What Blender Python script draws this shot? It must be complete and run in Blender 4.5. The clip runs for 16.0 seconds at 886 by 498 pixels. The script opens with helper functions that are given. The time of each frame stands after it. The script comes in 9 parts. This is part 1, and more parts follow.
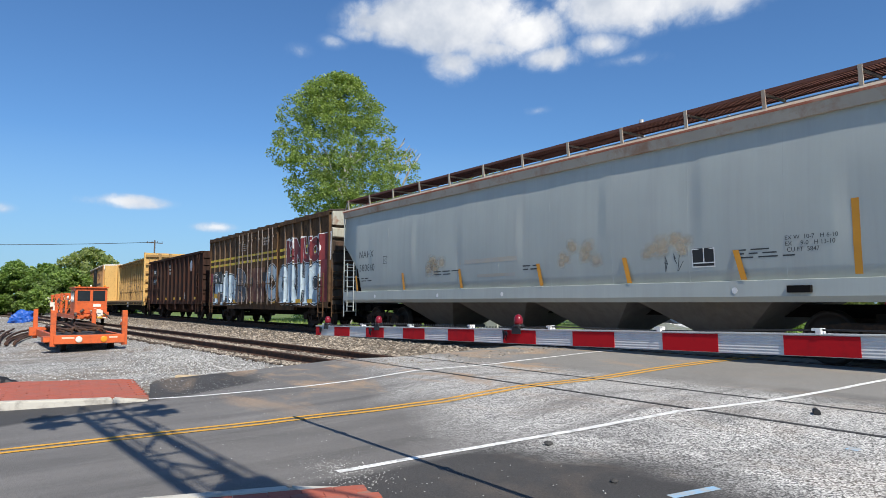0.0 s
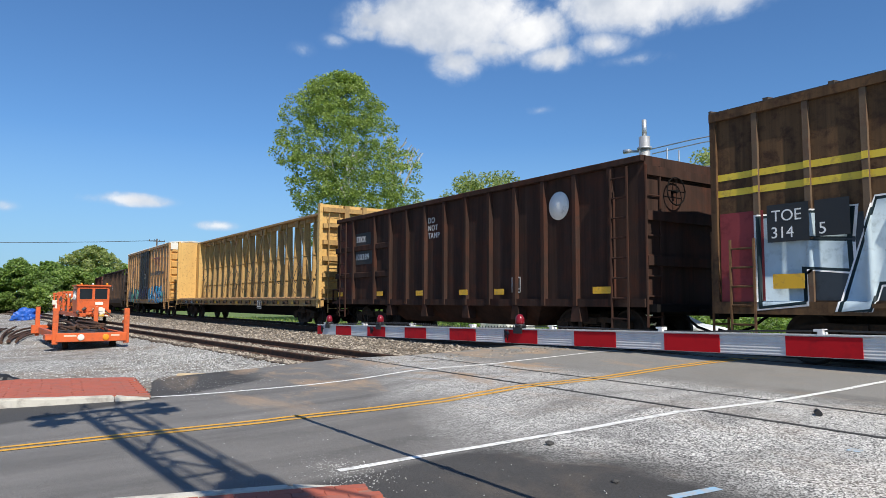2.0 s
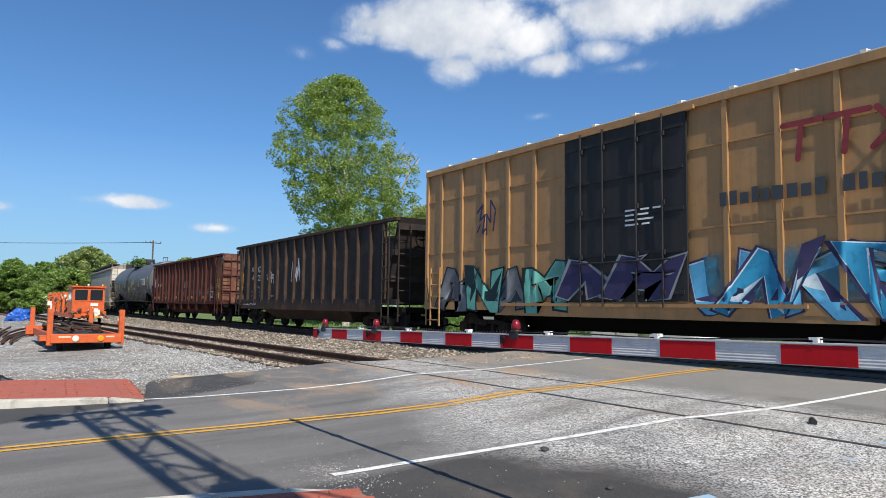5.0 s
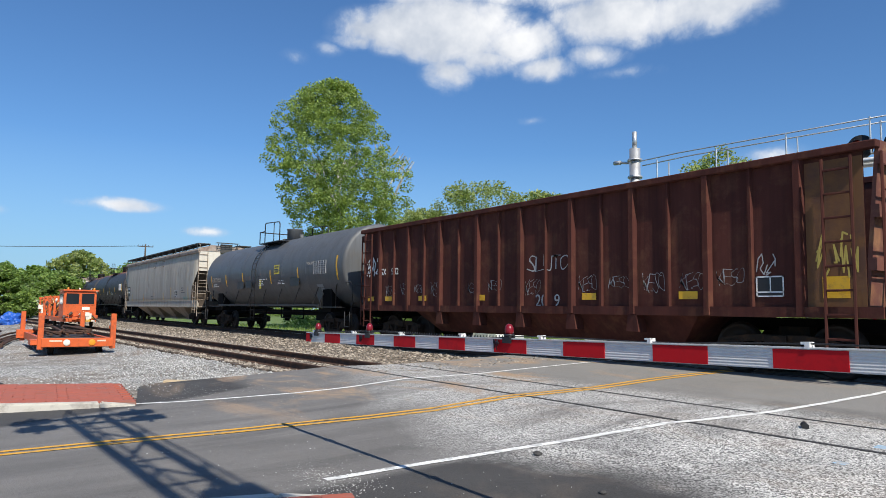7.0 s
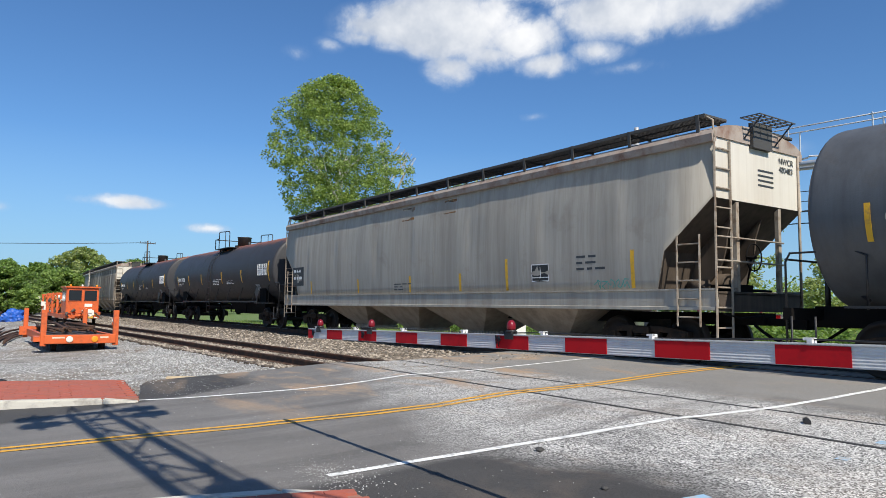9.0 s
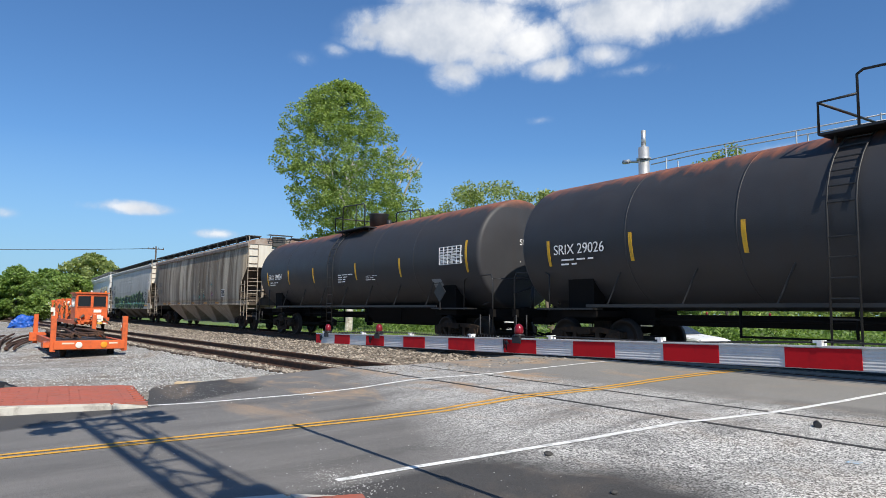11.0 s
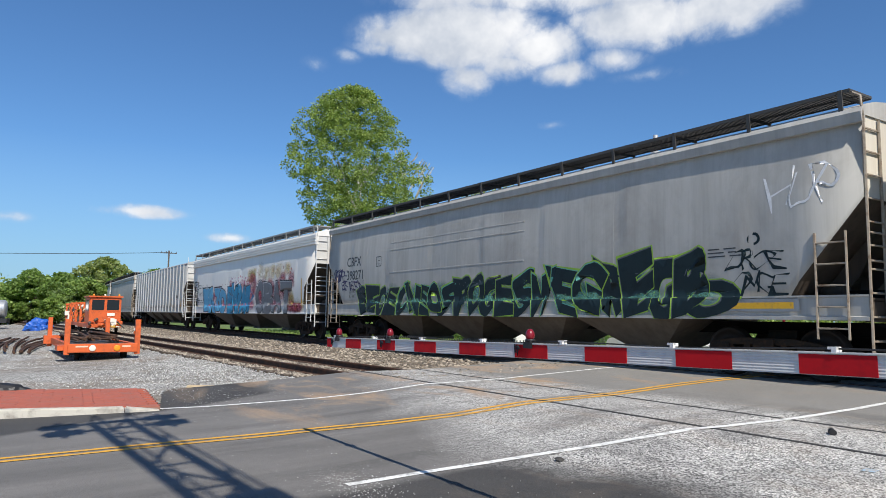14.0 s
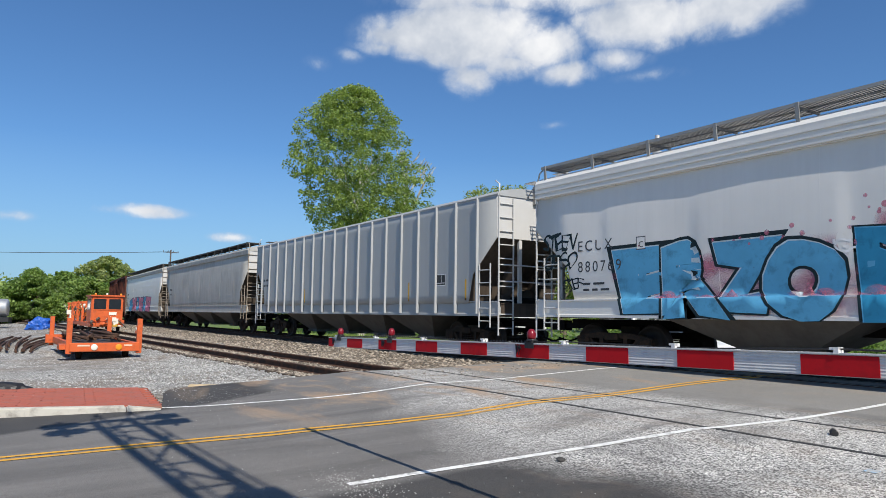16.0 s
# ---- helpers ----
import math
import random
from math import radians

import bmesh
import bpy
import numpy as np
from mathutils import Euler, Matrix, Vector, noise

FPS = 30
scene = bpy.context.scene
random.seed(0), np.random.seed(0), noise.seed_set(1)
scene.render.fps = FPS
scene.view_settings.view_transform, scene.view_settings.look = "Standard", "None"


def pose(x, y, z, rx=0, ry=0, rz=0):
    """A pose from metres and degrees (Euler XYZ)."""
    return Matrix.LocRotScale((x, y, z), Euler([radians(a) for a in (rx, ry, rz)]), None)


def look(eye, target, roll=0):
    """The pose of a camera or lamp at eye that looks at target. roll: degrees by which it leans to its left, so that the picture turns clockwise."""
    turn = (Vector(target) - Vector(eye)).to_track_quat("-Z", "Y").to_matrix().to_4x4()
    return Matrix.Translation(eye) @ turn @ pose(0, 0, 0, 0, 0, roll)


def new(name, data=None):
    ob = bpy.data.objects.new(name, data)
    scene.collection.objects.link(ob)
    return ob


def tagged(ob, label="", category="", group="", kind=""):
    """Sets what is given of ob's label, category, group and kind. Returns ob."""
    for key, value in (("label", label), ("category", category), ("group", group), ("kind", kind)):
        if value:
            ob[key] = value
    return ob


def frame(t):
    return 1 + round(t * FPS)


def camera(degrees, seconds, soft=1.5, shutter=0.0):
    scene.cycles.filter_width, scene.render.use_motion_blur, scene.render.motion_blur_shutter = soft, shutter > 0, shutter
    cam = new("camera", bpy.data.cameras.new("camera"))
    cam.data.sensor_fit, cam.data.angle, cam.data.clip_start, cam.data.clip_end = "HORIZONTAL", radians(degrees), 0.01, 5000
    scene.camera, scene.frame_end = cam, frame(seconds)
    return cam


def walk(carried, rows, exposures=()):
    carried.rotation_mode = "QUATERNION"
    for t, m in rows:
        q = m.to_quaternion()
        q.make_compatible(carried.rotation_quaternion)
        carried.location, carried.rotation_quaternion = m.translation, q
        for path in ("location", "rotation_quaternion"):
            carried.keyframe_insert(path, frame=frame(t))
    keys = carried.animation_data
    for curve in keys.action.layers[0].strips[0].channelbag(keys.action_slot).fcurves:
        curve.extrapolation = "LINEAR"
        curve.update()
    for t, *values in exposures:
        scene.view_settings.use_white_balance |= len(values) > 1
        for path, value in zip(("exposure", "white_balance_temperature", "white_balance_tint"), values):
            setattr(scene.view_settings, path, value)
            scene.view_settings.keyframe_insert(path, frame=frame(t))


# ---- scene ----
import functools

FOV = 65.02
cam = camera(FOV, 16.0, soft=0.6)

# hand-held camera beside the road: seconds, turn to the right, tilt up, lean (degrees off the rest pose)
EYE = (0.0, 0.0, 1.05)
REST = (34.4, 4.42, 0.0)
SWAY = [
    (0, -0.00, 0.00, 0.00),
    (0.5, -0.01, -0.09, -0.04),
    (1, -0.09, -0.13, 0.03),
    (1.5, -0.15, -0.07, 0.10),
    (2, -0.15, -0.05, 0.22),
    (2.5, 0.08, -0.06, 0.32),
    (3, 0.13, -0.03, 0.41),
    (3.5, 0.09, 0.01, 0.50),
    (4, 0.03, 0.07, 0.66),
    (6.5, 0.49, 0.69, 0.85),
    (7, 0.65, 0.69, 0.85),
    (7.5, 0.65, 0.62, 0.84),
    (8, 0.50, 0.50, 0.85),
    (8.5, 0.40, 0.44, 0.89),
    (9, 0.50, 0.38, 0.77),
    (11.5, -0.32, 0.78, 0.47),
    (12, -0.56, 0.74, 0.55),
    (12.5, -0.55, 0.74, 0.62),
    (13, -0.63, 0.84, 0.74),
    (13.5, -0.85, 0.95, 0.68),
    (14, -1.02, 1.09, 0.72),
    (14.5, -1.24, 1.25, 0.90),
    (15, -1.27, 1.29, 1.00),
    (15.5, -1.17, 1.18, 0.89),
    (16, -1.15, 1.07, 0.83),
]


def aim(turn, tilt, lean):
    a, b = radians(REST[0] + turn), radians(REST[1] + tilt)
    way = Vector((-math.cos(a) * math.cos(b), math.sin(a) * math.cos(b), math.sin(b)))
    return look(EYE, Vector(EYE) + way, REST[2] + lean)


walk(cam, [(t, aim(a, b, c)) for t, a, b, c in SWAY], exposures=((0.0, 0.16), (13.0, 0.16), (15.0, 0.08), (16.0, 0.06)))

# ---- daylight ----
LIGHT = Vector((-0.93, 0.15, -1.0)).normalized()
sun = new("sun", bpy.data.lights.new("sun", "SUN"))
sun.data.energy, sun.data.angle, sun.data.color = 5.0, radians(0.6), (1.0, 0.935, 0.83)
sun.matrix_world = look((30, -8, 60), Vector((30, -8, 60)) + LIGHT)
ELEV = math.asin(-LIGHT.z)
AZIM = math.atan2(-LIGHT.x, -LIGHT.y)


class Nodes:
    """Short ways to wire a node tree."""

    def __init__(self, tree):
        self.t = tree

    def n(self, kind, **kw):
        node = self.t.nodes.new(kind)
        for k, v in kw.items():
            if k == "op":
                node.operation = v
            elif k == "blend":
                node.blend_type = v
            elif k == "dtype":
                node.data_type = v
            else:
                self.put(node.inputs[k.replace("_", " ")], v)
        return node

    def put(self, socket, v):
        if isinstance(v, bpy.types.NodeSocket):
            self.t.links.new(v, socket)
        else:
            socket.default_value = v

    def math(self, op, a, b=0.0, c=0.0, clamp=False):
        node = self.t.nodes.new("ShaderNodeMath")
        node.operation, node.use_clamp = op, clamp
        for i, v in enumerate((a, b, c)):
            self.put(node.inputs[i], v)
        return node.outputs[0]

    def vmath(self, op, a, b=(0, 0, 0)):
        node = self.t.nodes.new("ShaderNodeVectorMath")
        node.operation = op
        self.put(node.inputs[0], a)
        self.put(node.inputs[1], b)
        return node.outputs["Value"] if op in ("DOT_PRODUCT", "LENGTH", "DISTANCE") else node.outputs[0]

    def ramp(self, v, stops):
        node = self.t.nodes.new("ShaderNodeValToRGB")
        r = node.color_ramp
        while len(r.elements) < len(stops):
            r.elements.new(0.5)
        for e, (p, c) in zip(r.elements, stops):
            e.position = p
            e.color = (c, c, c, 1) if isinstance(c, (int, float)) else (*c, 1)
        self.put(node.inputs[0], v)
        return node.outputs[0]

    def mix(self, f, a, b, blend="MIX"):
        node = self.t.nodes.new("ShaderNodeMix")
        node.data_type, node.blend_type = "RGBA", blend
        self.put(node.inputs[0], f)
        for i, v in ((6, a), (7, b)):
            self.put(node.inputs[i], (*v, 1) if isinstance(v, tuple) and len(v) == 3 else v)
        return node.outputs[2]

    def noise(self, vec, scale, detail=4.0, rough=0.55, dist=0.0):
        node = self.t.nodes.new("ShaderNodeTexNoise")
        self.put(node.inputs["Vector"], vec)
        node.inputs["Scale"].default_value, node.inputs["Detail"].default_value = scale, detail
        node.inputs["Roughness"].default_value, node.inputs["Distortion"].default_value = rough, dist
        return node.outputs["Fac"]

    def stretch(self, vec, s):
        return self.vmath("MULTIPLY", vec, s)


def make_sky():
    world = bpy.data.worlds.new("day_sky")
    scene.world = world
    world.use_nodes = True
    t = world.node_tree
    t.nodes.clear()
    N = Nodes(t)
    sky = t.nodes.new("ShaderNodeTexSky")
    sky.sky_type, sky.sun_disc, sky.sun_elevation, sky.sun_rotation = "NISHITA", False, ELEV, AZIM
    sky.air_density, sky.dust_density, sky.ozone_density, sky.altitude = 1.0, 0.35, 2.2, 50
    way = N.vmath("NORMALIZE", t.nodes.new("ShaderNodeTexCoord").outputs["Generated"])
    sep = t.nodes.new("ShaderNodeSeparateXYZ")
    t.links.new(way, sep.inputs[0])
    # cumulus on a flat layer overhead: the way divided by its height
    up = N.math("MAXIMUM", sep.outputs[2], 0.03)
    flat = t.nodes.new("ShaderNodeCombineXYZ")
    N.put(flat.inputs[0], N.math("DIVIDE", sep.outputs[0], up))
    N.put(flat.inputs[1], N.math("DIVIDE", sep.outputs[1], up))
    lump = N.noise(way, 11.0, 8.0, 0.58, 0.35)
    wisp = N.noise(way, 30.0, 4.0, 0.6, 0.4)
    cover = 0.0
    for az, el, wa, we, power in CLOUDS:
        c = (-math.cos(radians(az)) * math.cos(radians(el)), math.sin(radians(az)) * math.cos(radians(el)), math.sin(radians(el)))
        side = (math.sin(radians(az)), math.cos(radians(az)), 0.0)
        high = Vector(c).cross(Vector(side))
        a = N.math("DIVIDE", N.vmath("DOT_PRODUCT", way, side), math.sin(radians(wa)))
        b = N.math("DIVIDE", N.vmath("DOT_PRODUCT", way, tuple(high)), math.sin(radians(we)))
        front = N.math("GREATER_THAN", N.vmath("DOT_PRODUCT", way, c), 0.3)
        d = N.math("SQRT", N.math("ADD", N.math("MULTIPLY", a, a), N.math("MULTIPLY", b, b)))
        body = N.math("MULTIPLY", N.math("MULTIPLY", N.math("SUBTRACT", 1.0, d), power), front)
        cover = N.math("MAXIMUM", cover, body)
    rough = N.math("ADD", N.math("MULTIPLY", N.math("SUBTRACT", lump, 0.5), 2.2), N.math("MULTIPLY", N.math("SUBTRACT", wisp, 0.5), 0.7))
    dens = N.math("ADD", cover, N.math("MULTIPLY", rough, 1.0))
    dens = N.math("MULTIPLY", dens, N.math("MULTIPLY", cover, 3.2, clamp=True))
    fac = N.ramp(dens, [(0.0, 0.0), (0.16, 0.08), (0.42, 0.42), (0.7, 0.82), (1.0, 1.0)])
    shade = N.ramp(N.noise(way, 7.0, 5.0, 0.6), [(0.33, (6.0, 6.6, 7.6)), (0.6, (10.3, 10.4, 10.6))])
    white = N.mix(N.ramp(dens, [(0.3, 0.0), (0.75, 1.0)]), (6.2, 7.2, 8.6), shade)
    low = N.math("SUBTRACT", 1.0, N.math("MULTIPLY", sep.outputs[2], 4.5, clamp=True))
    blue = N.mix(1.0, sky.outputs[0], (0.65, 0.985, 1.32), "MULTIPLY")
    blue = N.mix(N.math("MULTIPLY", low, 0.75), blue, (3.2, 5.3, 7.7))
    colour = N.mix(fac, blue, white)
    bg = t.nodes.new("ShaderNodeBackground")
    N.put(bg.inputs["Color"], colour)
    bg.inputs["Strength"].default_value = 0.086
    out = t.nodes.new("ShaderNodeOutputWorld")
    t.links.new(bg.outputs[0], out.inputs[0])


# clouds: bearing (degrees from the way down the line), height, half width, half height, thickness
CLOUDS = [
    (31.5, 22.6, 6.5, 2.4, 1.5), (36.5, 22.6, 7.5, 3.4, 1.8), (40.5, 21.6, 5.5, 2.6, 1.5), (35.4, 19.2, 2.8, 1.9, 1.05), (43.4, 19.6, 3.8, 1.4, 1.15), (39.0, 20.4, 4.0, 1.8, 1.2),
    (49.5, 23.0, 6.5, 2.9, 1.6), (47.6, 20.4, 3.2, 1.4, 1.1), (55.5, 23.2, 6.4, 2.7, 1.5), (52.0, 26.4, 12.0, 4.0, 1.6), (40.0, 26.6, 14.0, 3.4, 1.5),
    (27.8, 21.5, 3.2, 1.0, 0.68), (25.2, 20.8, 1.6, 0.8, 0.45), (22.4, 19.9, 1.4, 0.9, 0.42), (42.2, 15.5, 1.6, 0.6, 0.48), (49.8, 19.0, 3.6, 0.8, 0.42), (60.5, 12.0, 3.0, 1.0, 0.5),
    (9.6, 7.6, 4.2, 0.75, 1.0), (16.3, 5.9, 2.3, 0.6, 0.95), (1.0, 6.6, 2.0, 0.6, 0.6), (80.0, 20.0, 12.0, 4.0, 1.0),
    (120.0, 30.0, 16.0, 6.0, 1.0), (200.0, 25.0, 18.0, 6.0, 1.0), (290.0, 35.0, 16.0, 8.0, 1.0),
]
make_sky()


# ---- materials ----
MATS = {}


def surface(name, base, rough=0.6, metal=0.0, vary=0.25, scale=1.2, streak=None, patches=None, bump=0.15, grain=40.0, island=0.0, spec=0.5, fine=0.12):
    """A worn procedural surface. vary: broad light-dark change; streak: (colour, amount) runs down; patches: (colour, amount, scale)."""
    if name in MATS:
        return MATS[name]
    m = MATS[name] = bpy.data.materials.new(name)
    m.use_nodes = True
    t = m.node_tree
    N = Nodes(t)
    b = t.nodes["Principled BSDF"]
    shift = N.math("MULTIPLY", t.nodes.new("ShaderNodeObjectInfo").outputs["Random"], 37.0)
    at = N.vmath("ADD", t.nodes.new("ShaderNodeTexCoord").outputs["Object"], shift)
    broad = N.noise(at, scale, 5.0, 0.6)
    small = N.noise(at, grain, 3.0, 0.6)
    col = N.mix(broad, tuple(c * (1 - vary) for c in base), tuple(min(1, c * (1 + vary)) for c in base))
    if patches:
        pc, amount, ps = patches
        f = N.ramp(N.noise(at, ps, 8.0, 0.68, 0.3), [(max(0, 0.62 - amount * 0.35), 0.0), (min(1, 0.75 - amount * 0.2), 1.0)])
        col = N.mix(N.math("MULTIPLY", f, min(1.0, 0.55 + amount)), col, pc)
    if streak:
        sc, amount = streak
        runs = N.noise(N.stretch(at, (3.2, 3.2, 0.16)), 1.0, 6.0, 0.65)
        f = N.ramp(runs, [(0.42, 0.0), (0.68, 1.0)])
        col = N.mix(N.math("MULTIPLY", f, amount), col, sc)
        runs2 = N.noise(N.stretch(at, (11.0, 11.0, 0.4)), 1.0, 4.0, 0.6)
        col = N.mix(N.math("MULTIPLY", N.ramp(runs2, [(0.5, 0.0), (0.75, 1.0)]), amount * 0.6), col, sc)
    if island:
        r = t.nodes.new("ShaderNodeNewGeometry").outputs["Random Per Island"]
        col = N.mix(island, col, N.mix(r, tuple(c * 0.35 for c in base), tuple(min(1, c * 1.7) for c in base)))
    col = N.mix(N.math("MULTIPLY", small, fine * 2), col, (0.5, 0.5, 0.5), "OVERLAY") if fine else col
    N.put(b.inputs["Base Color"], col)
    N.put(b.inputs["Roughness"], N.math("ADD", N.math("MULTIPLY", N.math("SUBTRACT", broad, 0.5), 0.25), rough, clamp=True))
    b.inputs["Metallic"].default_value = metal
    b.inputs["Specular IOR Level"].default_value = spec
    if bump:
        bp = t.nodes.new("ShaderNodeBump")
        bp.inputs["Strength"].default_value = bump
        bp.inputs["Distance"].default_value = 0.02
        N.put(bp.inputs["Height"], small)
        t.links.new(bp.outputs[0], b.inputs["Normal"])
    return m


def stones(name, dark, light, size, warm=None, dirt=None, bump=0.9):
    """Loose or bound stone seen from above: cells of many greys at a real size, darker between, with dirt in patches.
    """
    m = MATS[name] = bpy.data.materials.new(name)
    m.use_nodes = True
    t = m.node_tree
    N = Nodes(t)
    b = t.nodes["Principled BSDF"]
    at = t.nodes.new("ShaderNodeTexCoord").outputs["Object"]
    v = t.nodes.new("ShaderNodeTexVoronoi")
    N.put(v.inputs["Vector"], at)
    v.inputs["Scale"].default_value = 1.0 / size
    sep = t.nodes.new("ShaderNodeSeparateColor")
    t.links.new(v.outputs["Color"], sep.inputs[0])
    col = N.mix(sep.outputs[0], dark, light)
    if warm:
        col = N.mix(N.math("MULTIPLY", N.math("GREATER_THAN", sep.outputs[1], 0.72), 0.8), col, warm)
    col = N.mix(N.ramp(v.outputs["Distance"], [(0.35, 0.0), (0.75, 0.8)]), col, tuple(c * 0.35 for c in dark))
    broad = N.noise(at, 0.35, 6.0, 0.65, 0.4)
    if dirt:
        col = N.mix(N.ramp(broad, [(0.45, 0.0), (0.62, 0.75)]), col, dirt)
    mid = N.noise(at, 1.7, 5.0, 0.6)
    col = N.mix(0.55, col, N.ramp(mid, [(0.3, 0.25), (0.7, 0.75)]), "OVERLAY")
    N.put(b.inputs["Base Color"], col)
    b.inputs["Roughness"].default_value = 0.9
    b.inputs["Specular IOR Level"].default_value = 0.25
    bp = t.nodes.new("ShaderNodeBump")
    bp.inputs["Strength"].default_value, bp.inputs["Distance"].default_value = bump, size * 0.5
    N.put(bp.inputs["Height"], N.math("SUBTRACT", 1.0, v.outputs["Distance"]))
    t.links.new(bp.outputs[0], b.inputs["Normal"])
    return m


def asphalt_mat():
    """Dark asphalt that turns into pale worn chippings near the rails, with brown dust and tyre polish."""
    m = MATS["asphalt"] = bpy.data.materials.new("asphalt")
    m.use_nodes = True
    t = m.node_tree
    N = Nodes(t)
    b = t.nodes["Principled BSDF"]
    at = t.nodes.new("ShaderNodeTexCoord").outputs["Object"]
    sep = t.nodes.new("ShaderNodeSeparateXYZ")
    t.links.new(at, sep.inputs[0])
    v = t.nodes.new("ShaderNodeTexVoronoi")
    N.put(v.inputs["Vector"], at)
    v.inputs["Scale"].default_value = 75.0
    cell = t.nodes.new("ShaderNodeSeparateColor")
    t.links.new(v.outputs["Color"], cell.inputs[0])
    grit = N.noise(at, 90.0, 3.0, 0.6)
    broad = N.noise(at, 0.55, 6.0, 0.62, 0.5)
    lanes = N.ramp(N.noise(N.stretch(at, (1.9, 0.22, 1.0)), 1.0, 6.0, 0.6, 0.4), [(0.35, 0.0), (0.65, 1.0)])
    fresh = N.mix(N.math("ADD", N.math("MULTIPLY", broad, 0.6), N.math("MULTIPLY", lanes, 0.4)), (0.082, 0.079, 0.075), (0.235, 0.224, 0.21))
    fresh = N.mix(N.math("MULTIPLY", N.math("GREATER_THAN", cell.outputs[0], 0.99), 0.5), fresh, (0.2, 0.2, 0.2))
    chips = N.mix(N.ramp(cell.outputs[0], [(0.15, 0.0), (0.9, 1.0)]), (0.085, 0.083, 0.078), (0.8, 0.785, 0.74))
    # pale band along the line of the rails, wider on the near lane
    wob = N.math("MULTIPLY", N.math("SUBTRACT", N.noise(at, 0.5, 5.0, 0.6, 0.3), 0.5), 2.4)
    y = N.math("ADD", sep.outputs[1], wob)
    near_side = N.math("MULTIPLY", N.math("ADD", sep.outputs[0], 5.35), 6.0, clamp=True)
    lane = N.math("SUBTRACT", 3.5, N.math("MULTIPLY", N.math("ADD", sep.outputs[0], 5.3), 0.36))
    lo = N.math("ADD", lane, N.math("MULTIPLY", near_side, N.math("SUBTRACT", 4.1, lane)))
    shoulder = N.math("MULTIPLY", N.math("SUBTRACT", -11.05, N.math("ADD", sep.outputs[0], N.math("MULTIPLY", N.math("SUBTRACT", sep.outputs[1], 2.8), 0.42))), 5.0, clamp=True)
    shoulder = N.math("MULTIPLY", shoulder, N.math("MULTIPLY", N.math("SUBTRACT", 4.6, N.math("ADD", sep.outputs[1], N.math("MULTIPLY", wob, 0.5))), 2.0, clamp=True))
    fresh = N.mix(N.math("MAXIMUM", near_side, shoulder), fresh, N.mix(broad, (0.035, 0.034, 0.034), (0.085, 0.082, 0.078)))
    band = N.math("MULTIPLY", N.math("SMOOTH_MIN", N.math("MULTIPLY", N.math("SUBTRACT", y, lo), 1.0, clamp=True), 1.0, 0.1),
                  N.math("MULTIPLY", N.math("SUBTRACT", 9.2, N.math("ADD", sep.outputs[1], N.math("MULTIPLY", wob, 0.25))), 1.2, clamp=True))
    polish = N.ramp(N.noise(N.stretch(at, (1.6, 0.28, 1.0)), 1.0, 6.0, 0.65, 0.5), [(0.46, 1.0), (0.66, 0.3)])
    polish = N.math("MAXIMUM", N.math("MULTIPLY", polish, 0.82), N.math("MULTIPLY", near_side, N.ramp(N.noise(at, 0.8, 5.0, 0.6, 0.6), [(0.36, 0.55), (0.5, 1.0)])))
    col = N.mix(N.math("MULTIPLY", band, polish), fresh, chips)
    # worn grey asphalt between the two lines and beyond
    old = N.mix(broad, (0.18, 0.172, 0.16), (0.29, 0.28, 0.26))
    far = N.math("MULTIPLY", N.math("SUBTRACT", N.math("ADD", sep.outputs[1], N.math("MULTIPLY", wob, 0.2)), 8.6), 1.3, clamp=True)
    col = N.mix(far, col, old)
    dust = N.ramp(N.noise(N.stretch(at, (0.5, 1.1, 1.0)), 0.9, 7.0, 0.66, 0.6), [(0.5, 0.0), (0.64, 0.85)])
    col = N.mix(N.math("MULTIPLY", N.math("MULTIPLY", dust, N.math("MULTIPLY", N.math("SUBTRACT", y, 2.6), 0.5, clamp=True)), N.math("ADD", 0.24, N.math("MULTIPLY", N.math("SUBTRACT", -6.6, sep.outputs[0]), 0.4, clamp=True))), col, (0.36, 0.26, 0.175))
    col = N.mix(0.5, col, N.ramp(grit, [(0.3, 0.12), (0.7, 0.88)]), "OVERLAY")
    N.put(b.inputs["Base Color"], col)
    b.inputs["Roughness"].default_value = 0.82
    b.inputs["Specular IOR Level"].default_value = 0.35
    bp = t.nodes.new("ShaderNodeBump")
    bp.inputs["Strength"].default_value, bp.inputs["Distance"].default_value = 0.55, 0.006
    N.put(bp.inputs["Height"], N.math("ADD", N.math("SUBTRACT", 1.0, v.outputs["Distance"]), grit))
    t.links.new(bp.outputs[0], b.inputs["Normal"])
    return m


